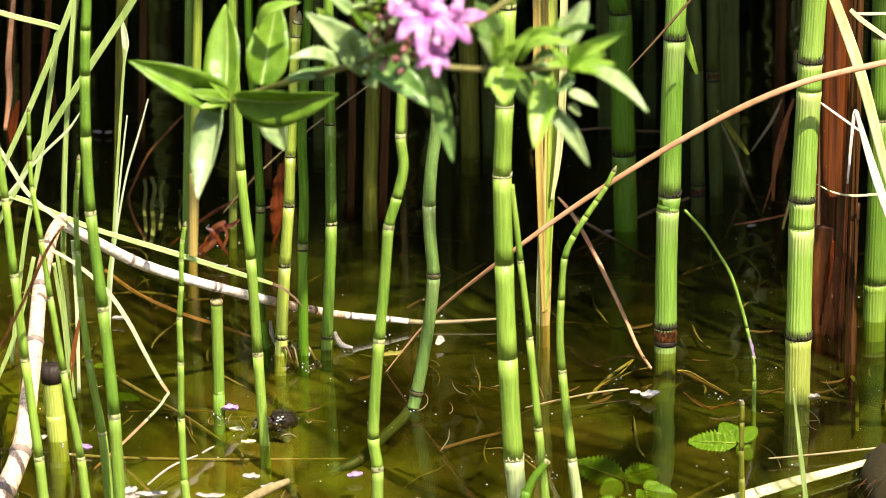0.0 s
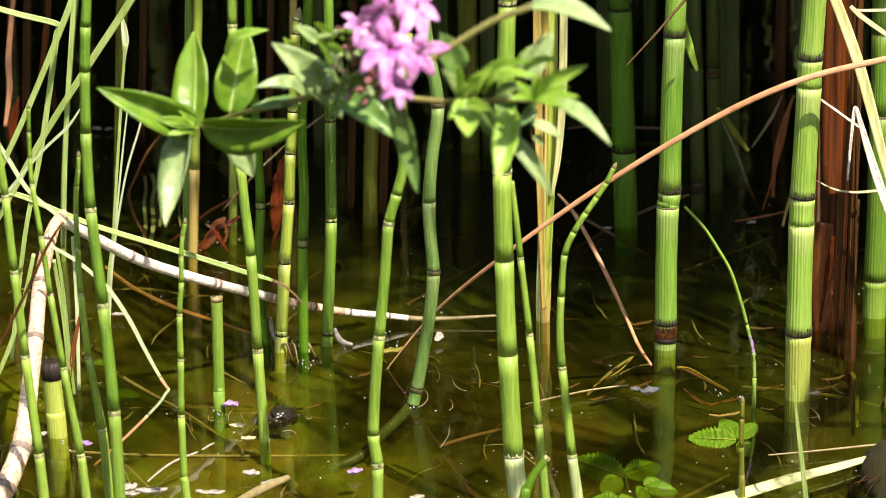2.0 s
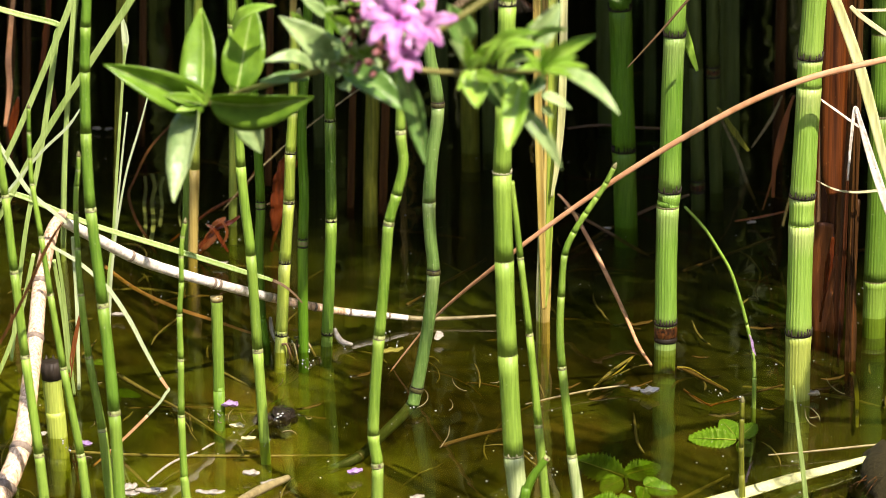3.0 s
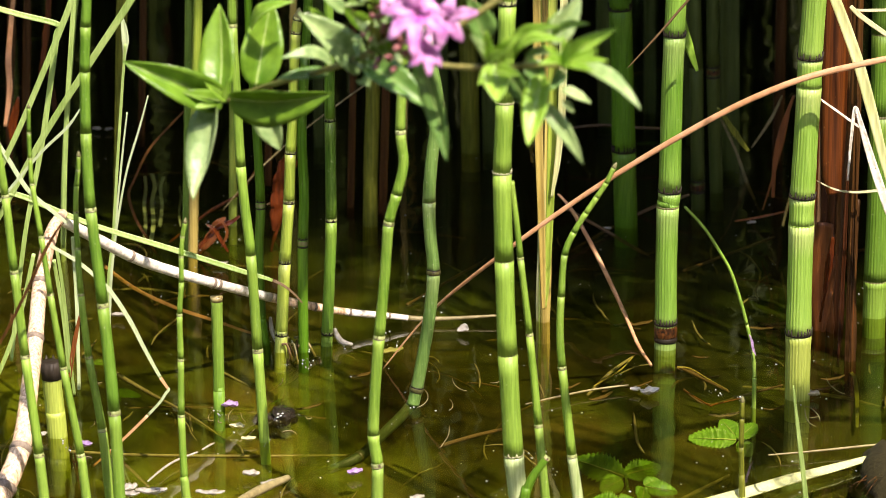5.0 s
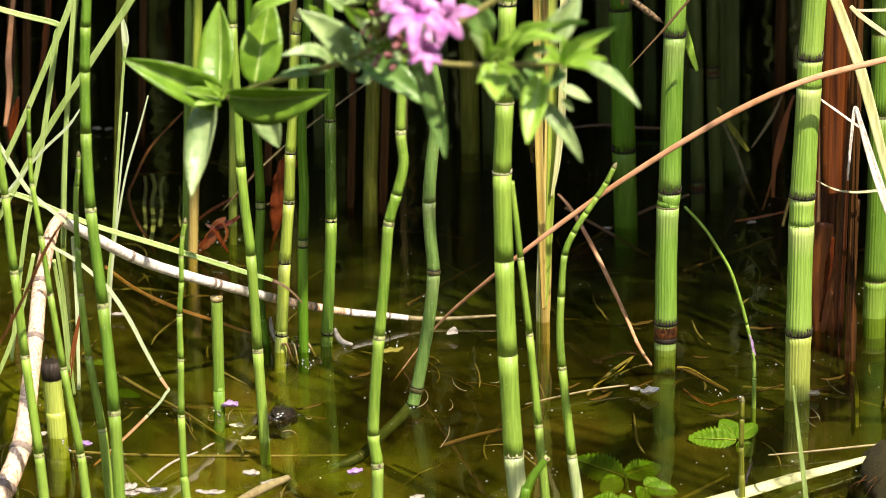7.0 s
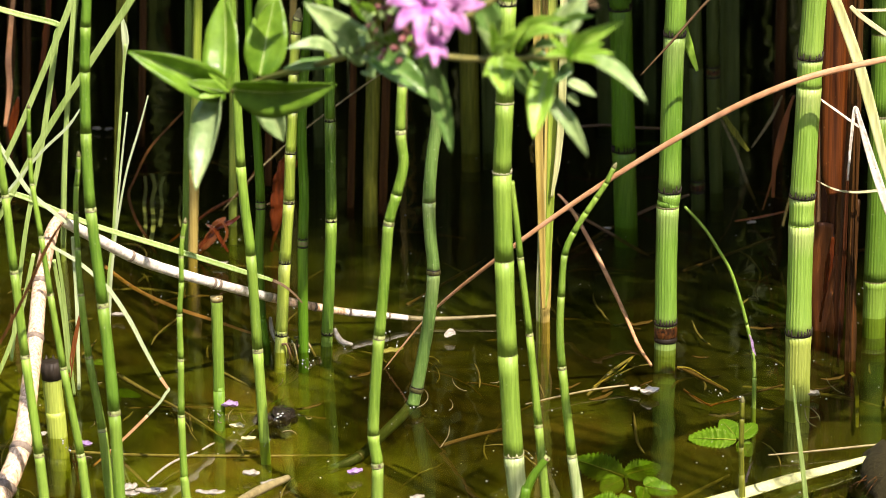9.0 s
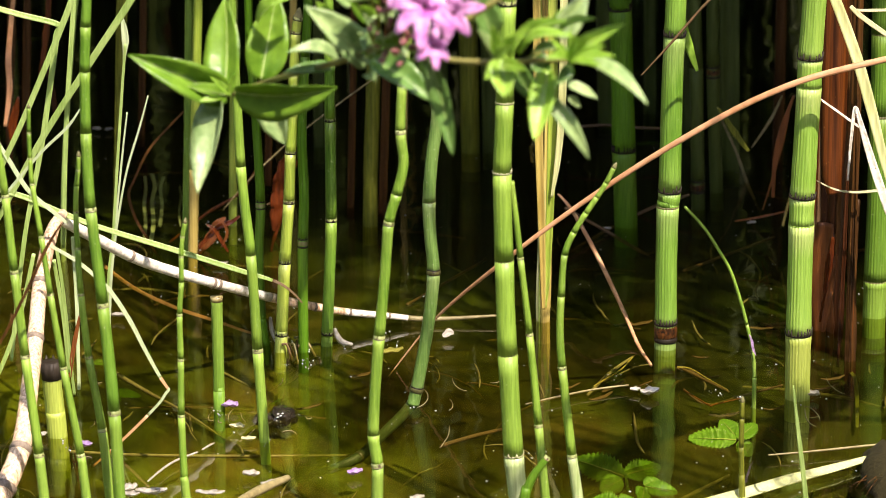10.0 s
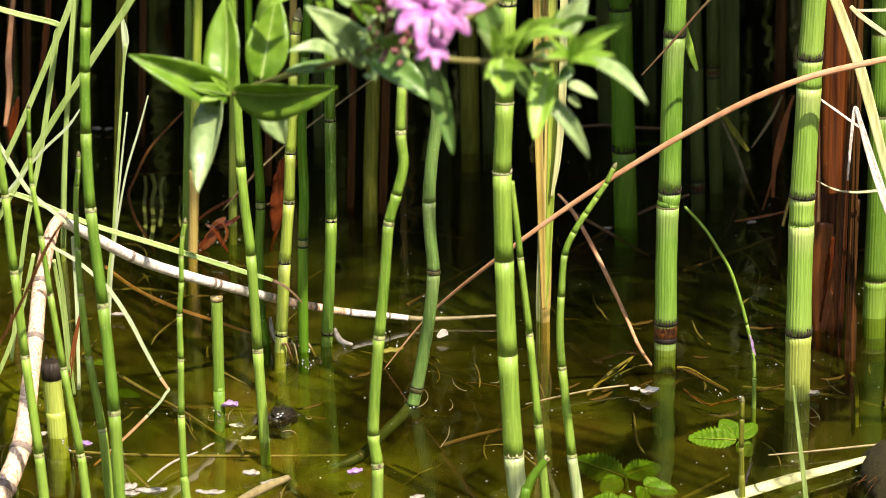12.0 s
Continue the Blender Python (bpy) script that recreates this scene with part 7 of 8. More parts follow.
dead_leaf("thin rusty dead leaf in shade", [(-0.0632, 0.020, 0.0269), (-0.0642, 0.020, 0.0176), (-0.0637, 0.020, 0.0084), (-0.0672, 0.020, -0.0021), (-0.0681, 0.020, -0.0070)], [0.0005, 0.0013, 0.001, 0.0013, 0.0005], M_RUST)
dead_leaf("thin curled dead leaf strip in shade", [(-0.0603, 0.015, 0.0282), (-0.0660, 0.015, 0.0213), (-0.0654, 0.015, 0.0162), (-0.0694, 0.015, 0.0139)], [0.0004, 0.001, 0.001, 0.0004], M_ORANGE)
dead_leaf("curled rusty dead leaf at the water", [(-0.0850, 0.000, 0.0125), (-0.0882, 0.000, 0.0098), (-0.0900, 0.000, 0.0052), (-0.0936, 0.000, 0.0011), (-0.0954, 0.000, -0.0021)], [0.0008, 0.0034, 0.0044, 0.0034, 0.001], M_SHEATH_BROWN)
dead_leaf("curled rusty dead leaf at the water", [(-0.0947, -0.010, 0.0030), (-0.0902, -0.010, 0.0085), (-0.0867, -0.010, 0.0117), (-0.0814, -0.010, 0.0140), (-0.0787, -0.010, 0.0162)], [0.0008, 0.002, 0.0024, 0.0018, 0.0006], M_RUST)
dead_leaf("wet rusty dead leaf strip at the water", [(-0.0913, -0.012, 0.0132), (-0.0887, -0.012, 0.0113), (-0.0857, -0.012, 0.0063), (-0.0832, -0.012, 0.0022)], [0.0005, 0.0013, 0.0015, 0.0006], M_RUST)
dead_leaf("wet curled dead leaf strip at the water", [(-0.0873, -0.012, 0.0154), (-0.0848, -0.012, 0.0136), (-0.0835, -0.012, 0.0095), (-0.0858, -0.012, 0.0041)], [0.0004, 0.001, 0.0012, 0.0005], M_SHEATH_BROWN)
dead_leaf("torn brown sheath at a dry reed's foot", [(0.1389, -0.1310, 0.0356), (0.1376, -0.1310, 0.0242), (0.1361, -0.1310, 0.0148), (0.1349, -0.1310, 0.0068)], [0.0008, 0.0022, 0.0028, 0.0012], M_SHEATH_BROWN)
dead_leaf("curled rust-red sheath on a dry reed", [(0.1380, -0.1270, 0.0407), (0.1367, -0.1270, 0.0303), (0.1362, -0.1270, 0.0178), (0.1345, -0.1270, 0.0093)], [0.0010, 0.0030, 0.0034, 0.0012], M_RUST)
dead_leaf("thin rusty strip hanging on a dry reed", [(0.1415, -0.1350, 0.0676), (0.1413, -0.1350, 0.0471), (0.1409, -0.1350, 0.0223), (0.1401, -0.1350, -0.0050)], [0.0008, 0.0014, 0.0014, 0.0008], M_REED_BROWN)
dead_leaf("rusty dead reed leaf drooping in shade", [(0.1364, 0.02, 0.0544), (0.1341, 0.02, 0.0407), (0.1309, 0.02, 0.0269), (0.1264, 0.02, 0.0103)], [0.0004, 0.0011, 0.0009, 0.0004], M_SHEATH_BROWN)
dead_leaf("rusty dead reed leaf drooping in shade", [(0.1406, 0, 0.0345), (0.1354, 0, 0.022), (0.1325, 0, 0.0094)], [0.0004, 0.0011, 0.0007], M_REED_TAN)
dead_leaf("rusty dead reed leaf drooping in shade", [(0.1137, 0, 0.0112), (0.1247, 0, 0.0131), (0.1356, 0, 0.0158)], [0.0004, 0.0009, 0.0004], M_SHEATH_BROWN)
dead_leaf("rusty dead reed leaf drooping in shade", [(-0.1645, 0.1, 0.0518), (-0.162, 0.1, 0.0398), (-0.1606, 0.1, 0.0265)], [0.0012, 0.0028, 0.0012], M_REED_BROWN)
dead_leaf("rusty dead reed leaf drooping in shade", [(-0.1595, 0.08, 0.0869), (-0.1614, 0.08, 0.0682), (-0.1648, 0.08, 0.0469)], [0.0019, 0.0028, 0.0014], M_REED_BROWN)


FEET = [(-0.0589, -0.2326), (-0.0579, -0.2269), (-0.0771, -0.1988), (-0.0474, -0.132), (-0.0554, -0.147), (-0.049, -0.1438), (0.1262, -0.183), (0.1248, -0.1879), (0.1283, -0.1799), (0.1015, -0.1855), (0.0921, -0.1768), (-0.1252, -0.2292), (-0.1223, -0.2393), (0.1051, -0.1952), (-0.0103, -0.1952), (0.0205, -0.2029), (0.0601, -0.1618), (0.0356, -0.2614), (0.0913, -0.2581), (-0.0685, -0.2176), (0.1205, -0.1928), (-0.0500, -0.1174), (-0.0509, -0.1255), (-0.0476, -0.1440), (-0.0472, -0.1505), (-0.0489, -0.1295), (-0.0531, -0.1214), (-0.0761, -0.1832), (-0.0745, -0.2049), (-0.0584, -0.2310), (-0.0336, -0.2190), (0.1269, -0.1819), (0.1255, -0.1801), (0.1053, -0.1953), (0.0940, -0.1819), (-0.0764, -0.1953), (-0.0540, -0.2049), (-0.0961, 0.0103), (-0.0921, 0.0185), (-0.0885, 0.0071), (-0.0867, 0.0251), (-0.0847, 0.0136), (-0.0916, 0.0317), (-0.0811, 0.0136), (-0.0946, 0.0368), (-0.0350, -0.1308), (-0.0212, -0.1106), (-0.0162, -0.1255)]


def build_bubbles():
    """Tiny bubbles and specks on the water, some of them in place of glints."""
    rnd = random.Random(21)
    bm = bmesh.new()
    for _ in range(420):
        y = -0.30 + 0.5 * rnd.random() ** 1.6
        x = rnd.uniform(-0.16, 0.17) * (1.1 + 0.7 * (y + 0.3))
        r = rnd.choice((0.00011, 0.00014, 0.00018, 0.00026))
        lump(bm, (x, y, r * 0.4), (r * rnd.uniform(1, 2), r, r * 0.8), 1, 0.1, 1)
    # froth where stems and scraps meet the water; rear spots stand for glints
    for x, y in FEET:
        for _ in range(rnd.randint(2, 5)):
            r = rnd.choice((0.00012, 0.0002, 0.0003))
            lump(bm, (x + rnd.gauss(0, 0.0012), y + rnd.gauss(0, 0.002), r * 0.5), (r, r, r), 1, 0.1, 2)
    tagged(new("water_specks", finish("water_specks", bm, M_BUBBLE_GLINT)), "tiny pale specks and bubbles on the water, some in place of glints", "specks", kind="stuff")


def build_sunken_litter():
    rnd = random.Random(17)
    for name, mat, count in (("sunken_litter", M_LITTER, 90), ("sunken_straw", M_STICK, 14), ("sunken_weed", M_SUNK, 12)):
        bm = bmesh.new()
        for _ in range(count):
            y = rnd.uniform(-0.34, 0.5)
            x = rnd.uniform(-0.2, 0.2) * (1.1 + 0.6 * (y + 0.3))
            z = -0.0095 - 0.03 * rnd.random() ** 2
            a, ln, w = rnd.gauss(0.2, 0.7), rnd.uniform(0.01, 0.06), rnd.uniform(0.0004, 0.0011)
            d = Vector((math.cos(a), math.sin(a), rnd.uniform(-0.1, 0.1)))
            side = Vector((-d.y, d.x, rnd.uniform(-0.3, 0.3))).normalized()
            rows = []
            for t in (-0.5, -0.17, 0.17, 0.5):
                c = Vector((x, y, z)) + d * (ln * t) + side * (ln * 0.12 * math.cos(t * 3))
                ww = w * (1 - 1.5 * abs(t) ** 2)
                rows.append([bm.verts.new(c - side * ww), bm.verts.new(c + Vector((0, 0, ww * 0.8))), bm.verts.new(c + side * ww), bm.verts.new(c - Vector((0, 0, ww * 0.5)))])
            for p, q in zip(rows, rows[1:]):
                for k in range(4):
                    bm.faces.new((p[k], p[(k + 1) % 4], q[(k + 1) % 4], q[k]))
        tagged(new(name, finish(name, bm, mat)), "litter and weed drifting under the pond water", "litter", kind="stuff")


def build_reflection_threads():
    """Pale curled threads at and under the surface that stand in for rippled reflections."""
    rnd = random.Random(31)
    bm = bmesh.new()
    for _ in range(95):
        y = rnd.uniform(-0.31, 0.05)
        x = rnd.uniform(-0.17, 0.17) * (1 + 0.6 * (y + 0.3))
        a, ln, bend, r = rnd.uniform(0.9, 2.2), rnd.uniform(0.012, 0.045), rnd.uniform(-1.8, 1.8), rnd.uniform(0.00018, 0.0005)
        p, pts = Vector((x, y, -0.004 - 0.008 * rnd.random())), []
        for k in range(9):
            pts.append(p.copy())
            a += bend / 8 + rnd.gauss(0, 0.12)
            p += Vector((math.cos(a) * 0.45, math.sin(a), rnd.gauss(0, 0.03))) * (ln / 8)
        tube(bm, pts, [r * q for q in (0.5, 0.9, 1, 1, 1, 1, 0.9, 0.7, 0.3)], 6)
    for _ in range(26):
        x, y = rnd.choice(((-0.07, -0.225), (-0.06, -0.215), (-0.05, -0.205), (-0.11, -0.22), (0.13, -0.19), (0.0, -0.2)))
        p, a, bend, r, pts = Vector((x + rnd.gauss(0, 0.012), y + rnd.gauss(0, 0.022), 0.0002)), rnd.uniform(0, 6.28), rnd.uniform(-3.2, 3.2), rnd.uniform(0.0001, 0.0002), []
        ln = rnd.uniform(0.008, 0.026)
        for k in range(9):
            pts.append(p.copy())
            a += bend / 8 + rnd.gauss(0, 0.1)
            p += Vector((math.cos(a) * 0.35, math.sin(a), 0)) * (ln / 8)
        tube(bm, pts, [r * q for q in (0.5, 0.9, 1, 1, 1, 1, 0.9, 0.7, 0.3)], 6)
    tagged(new("weed_threads", finish("weed_threads", bm, M_STICK)), "pale curled threads standing in for reflections on the pond", "weed", kind="stuff")


build_bubbles()
build_reflection_threads()
build_sunken_litter()

# ---- the two darters ----


def darter(label, abdomen_mat, thorax_mat, girth=1.0):
    """A darter that faces +x: head, thorax, legs, a jointed abdomen and four veined wings."""
    ob = thing("darter_dragonfly", (0, 0, 1), label, "dragonfly", "darters in tandem")
    bm = bmesh.new()
    lump(bm, (0.0012, 0, 0.0), (0.0046, 0.0028, 0.0029), 3, 0.3, 4)
    lump(bm, (-0.0022, 0, -0.0002), (0.0032, 0.0024, 0.0024), 8, 0.3, 4)
    lump(bm, (0.0042, 0, -0.0004), (0.0024, 0.0024, 0.0024), 4, 0.25, 4)
    for k in range(5):
        # dark furrows between the plates of the thorax stand out as low ridges
        lump(bm, (0.0036 - 0.0019 * k, 0, 0.0012), (0.0007, 0.0024, 0.0022), k, 0.35, 3)
    part("thorax", bm, thorax_mat, ob)
    bm = bmesh.new()
    lump(bm, (0.0074, 0, -0.0006), (0.0017, 0.0022, 0.0022), 6, 0.08)
    head = part("head", bm, thorax_mat, ob)
    for sgn in (-1, 1):
        bm = bmesh.new()
        lump(bm, (0.0079, sgn * 0.0016, 0.0003), (0.0015, 0.0014, 0.0017), 7, 0.03)
        part("eye", bm, M_EYE, head, "large dark red eye")
    ab = new("abdomen")
    ab.empty_display_size = 0.005
    ab.parent = ob
    for k in range(9):
        bm = bmesh.new()
        x0, x1 = -0.0026 * k, -0.0026 * (k + 1)
        w = girth * 0.00088 - 0.00022 * math.sin(min(1, k / 5) * math.pi) + (0.0003 if k == 0 else 0) - (0.0002 if k == 8 else 0)
        tube(bm, [Vector((x, 0, 0)) for x in (x0, x0 - 0.0003, (x0 + x1) / 2, x1 + 0.0003, x1)], [w * 0.95, w, w * 0.99, w, w * 0.95], 10)
        part("segment", bm, abdomen_mat, ab)
    bm = bmesh.new()
    for sgn in (-1, 1):
        tube(bm, [Vector((-0.0233, sgn * 0.0004, 0)), Vector((-0.0245, sgn * 0.0006, 0)), Vector((-0.0256, sgn * 0.0003, 0))], [0.0003, 0.0003, 0.0001], 6)
    part("claspers", bm, M_BAND, ab)
    for sgn in (-1, 1):
        for k, x in enumerate((0.003, 0.0012, -0.0008)):
            p = [(x, sgn * 0.002, -0.003), (x + 0.001 - 0.002 * k, sgn * 0.0045, -0.0050), (x + 0.0005 - 0.003 * k, sgn * 0.0055, -0.009)]
            part("leg", tube(bmesh.new(), smooth_path(p, 3), lerp_list([0.0003, 0.00022, 0.00010], 7), 6), M_BAND, ob)
    wings = []
    for fore in (1, 0):
        for sgn in (-1, 1):
            bm = bmesh.new()
            ln, ch = (0.0275, 0.0066) if fore else (0.0262, 0.0086)
            n = 12
            lead, trail = [], []
            for i in range(n + 1):
                t = i / n
                lead.append(Vector((0.0006 * math.sin(t * 3) + 0.0012 * t, sgn * ln * t, 0)))
                c = ch * (0.35 + 0.65 * math.sin(math.pi * min(1, 0.12 + 0.74 * t)) ** 0.8) * (1 - t ** 6 * 0.85)
                trail.append(Vector((lead[-1].x - c, sgn * ln * t, 0.0003 * math.sin(t * 9))))
            top = [[bm.verts.new(p.lerp(q, f) + Vector((0, 0, 0.00004 + 0.0002 * (j % 2)))) for j, f in enumerate((0, 0.2, 0.4, 0.6, 0.8, 1))] for p, q in zip(lead, trail)]
            low = [[bm.verts.new(v.co - Vector((0, 0, 0.00008))) for v in r] for r in top]
            for i in range(n):
                for j in range(5):
                    bm.faces.new((top[i][j], top[i + 1][j], top[i + 1][j + 1], top[i][j + 1]))
                    bm.faces.new((low[i][j], low[i][j + 1], low[i + 1][j + 1], low[i + 1][j]))
            wing = part("wing", bm, M_WING, ob, "clear veined wing", smooth=False)
            part("wing_edge", tube(bmesh.new(), lead, [0.00026] * 9 + [0.00018] * 4, 6), M_REED_BROWN, wing)
            bm = bmesh.new()
            c = lead[10]
            tube(bm, [c + Vector((-0.0005, -sgn * 0.0012, 0)), c + Vector((-0.0005, sgn * 0.0012, 0))], [0.0005, 0.0005], 6)
            part("wing_spot", bm, M_BAND, wing, "dark wing spot")
            wings.append((wing, fore, sgn))
    return ob, ab, wings


male, male_abdomen, male_wings = darter("male darter dragonfly with brown thorax and red abdomen, in flight", M_RED, M_OLIVE, 1.12)
female, female_abdomen, female_wings = darter("female darter dragonfly with grey-brown body, held in tandem", M_GREY, M_OLIVE, 1.2)

# ---- a thin twig that gets nudged ----
twig = cane("thin dry twig hanging among the stems", "twig", [(0.0965, -0.158, 0.1467), (0.0843, -0.158, 0.1346), (0.0731, -0.158, 0.1213), (0.0627, -0.158, 0.1095)], [0.0005, 0.0005, 0.00045, 0.0002], M_LITTER, name="twig")


def motions():
    """Everything that moves: the nodding spray, the drifting petal, the twig and the darters."""
    walk(spray, [
        (0, pose(-0.002, -0.42, 0.1787, 0, 0.2126, 0)),
        (0.3, pose(-0.0021, -0.42, 0.1787, 0, 0.2122, 0)),
        (0.4, pose(-0.0038, -0.42, 0.1783, 0, 0.1053, 0)),
        (0.5, pose(-0.0063, -0.42, 0.1774, 0, -0.2099, 0)),
        (1, pose(-0.009, -0.42, 0.1764, 0, -0.6228, 0)),
        (1.3, pose(-0.0103, -0.42, 0.1751, 0, 0.4182, 0)),
        (1.4, pose(-0.0132, -0.42, 0.1725, 0, 1.259, 0)),
        (1.5, pose(-0.0141, -0.42, 0.1716, 0, 1.2614, 0)),
        (1.6, pose(-0.0132, -0.42, 0.171, 0, 1.259, 0)),
        (2, pose(-0.0106, -0.42, 0.1702, 0, 0.426, 0)),
        (2.2, pose(-0.01, -0.42, 0.1718, 0, 0, 0)),
        (2.4, pose(-0.0075, -0.42, 0.1759, 0, 0.2099, 0)),
        (2.5, pose(-0.0053, -0.42, 0.178, 0, 0.1055, 0)),
        (2.6, pose(-0.005, -0.42, 0.1782, 0, 0.1053, 0)),
        (2.8, pose(-0.0082, -0.42, 0.1771, 0, 0, 0)),
        (3, pose(-0.0085, -0.42, 0.1771, 0, 0, 0)),
        (3.2, pose(-0.002, -0.42, 0.1785, 0, -0.1063, 0)),
        (4, pose(-0.003, -0.42, 0.1784, 0, -0.1055, 0)),
        (5, pose(-0.0036, -0.42, 0.1783, 0, -0.3154, 0)),
        (5.5, pose(-0.0057, -0.42, 0.1776, 0, -0.1049, 0)),
        (6, pose(-0.0054, -0.42, 0.178, 0, -0.3148, 0)),
        (6.5, pose(-0.0048, -0.42, 0.1784, 0, -0.3148, 0)),
        (7, pose(-0.0038, -0.42, 0.1788, 0, -0.1053, 0)),
        (8, pose(-0.0029, -0.42, 0.1798, 0, 0, 0)),
        (9, pose(-0.0024, -0.42, 0.1804, 0, 0.213, 0)),
        (9.5, pose(-0.0024, -0.42, 0.1798, 0, 0, 0)),
        (10, pose(-0.0021, -0.42, 0.1797, 0, 0, 0)),
        (12, pose(-0.0021, -0.42, 0.1798, 0, 0, 0))])
    walk(drifting_petal, [
        (0, pose(-0.0016, -0.1231, 0.0018, 48, 0, 40)),
        (3.2, pose(-0.002, -0.121, 0.0018, 48, 0, 40)),
        (4, pose(0.0022, -0.117, 0.0018, 48, 0, -25)),
        (4.8, pose(0.0071, -0.1129, 0.0018, 48, 0, -25)),
        (5.5, pose(0.0078, -0.1115, 0.0018, 48, 0, -25)),
        (6, pose(0.0059, -0.1129, 0.0018, 48, 0, -25)),
        (6.5, pose(0.0043, -0.1149, 0.0018, 48, 0, -25)),
        (7, pose(0.0037, -0.1163, 0.0018, 48, 0, -25)),
        (9, pose(0.0022, -0.1183, 0.0018, 48, 0, 15)),
        (10, pose(0.0016, -0.1183, 0.0018, 48, 0, 15)),
        (11, pose(0.0004, -0.119, 0.0018, 48, 0, 15)),
        (12, pose(-0.0004, -0.119, 0.0018, 48, 0, 15))])
    home = Vector(twig.location)
    walk(twig, [(t, pose(home.x + dx, home.y, home.z + dz)) for t, dx, dz in ((0, 0, 0), (1.0, -0.002, 0.001), (2.5, 0, 0), (7.0, 0.0004, -0.0002), (8.8, 0.0045, -0.0028), (12, 0.0047, -0.003))])
    hinge = Vector(swaying_reed.location)
    walk(swaying_reed, [(t, pose(hinge.x, hinge.y, hinge.z, 0, a, 0)) for t, a in ((0, -0.1), (1, 0.1), (2, -0.2), (2.7, -0.2), (3, -0.65), (3.3, -0.3), (4, 0), (5, 0.1), (5.5, -0.2), (6.5, -0.2), (6.6, 0.3), (6.7, 3.5), (6.8, -5), (6.9, 3.6), (7.0, -1.5), (7.1, 1.4), (7.2, -0.6), (7.4, 0.2), (7.7, 0), (9.4, 0),
        (9.6, 0.2), (9.8, 0.7), (9.9, -0.3), (10.0, -0.8), (10.1, -0.4), (10.2, 0), (10.3, -1.0), (10.4, -0.4), (10.5, 0), (10.6, -0.3), (10.7, 1.0), (10.8, 0),
        (10.9, -0.5), (11.0, -1.3), (11.1, -2.2), (11.2, 0.5), (11.3, -0.4), (11.5, 0), (11.6, 0.2), (11.7, -0.3), (11.8, 0.2), (12, 0))])
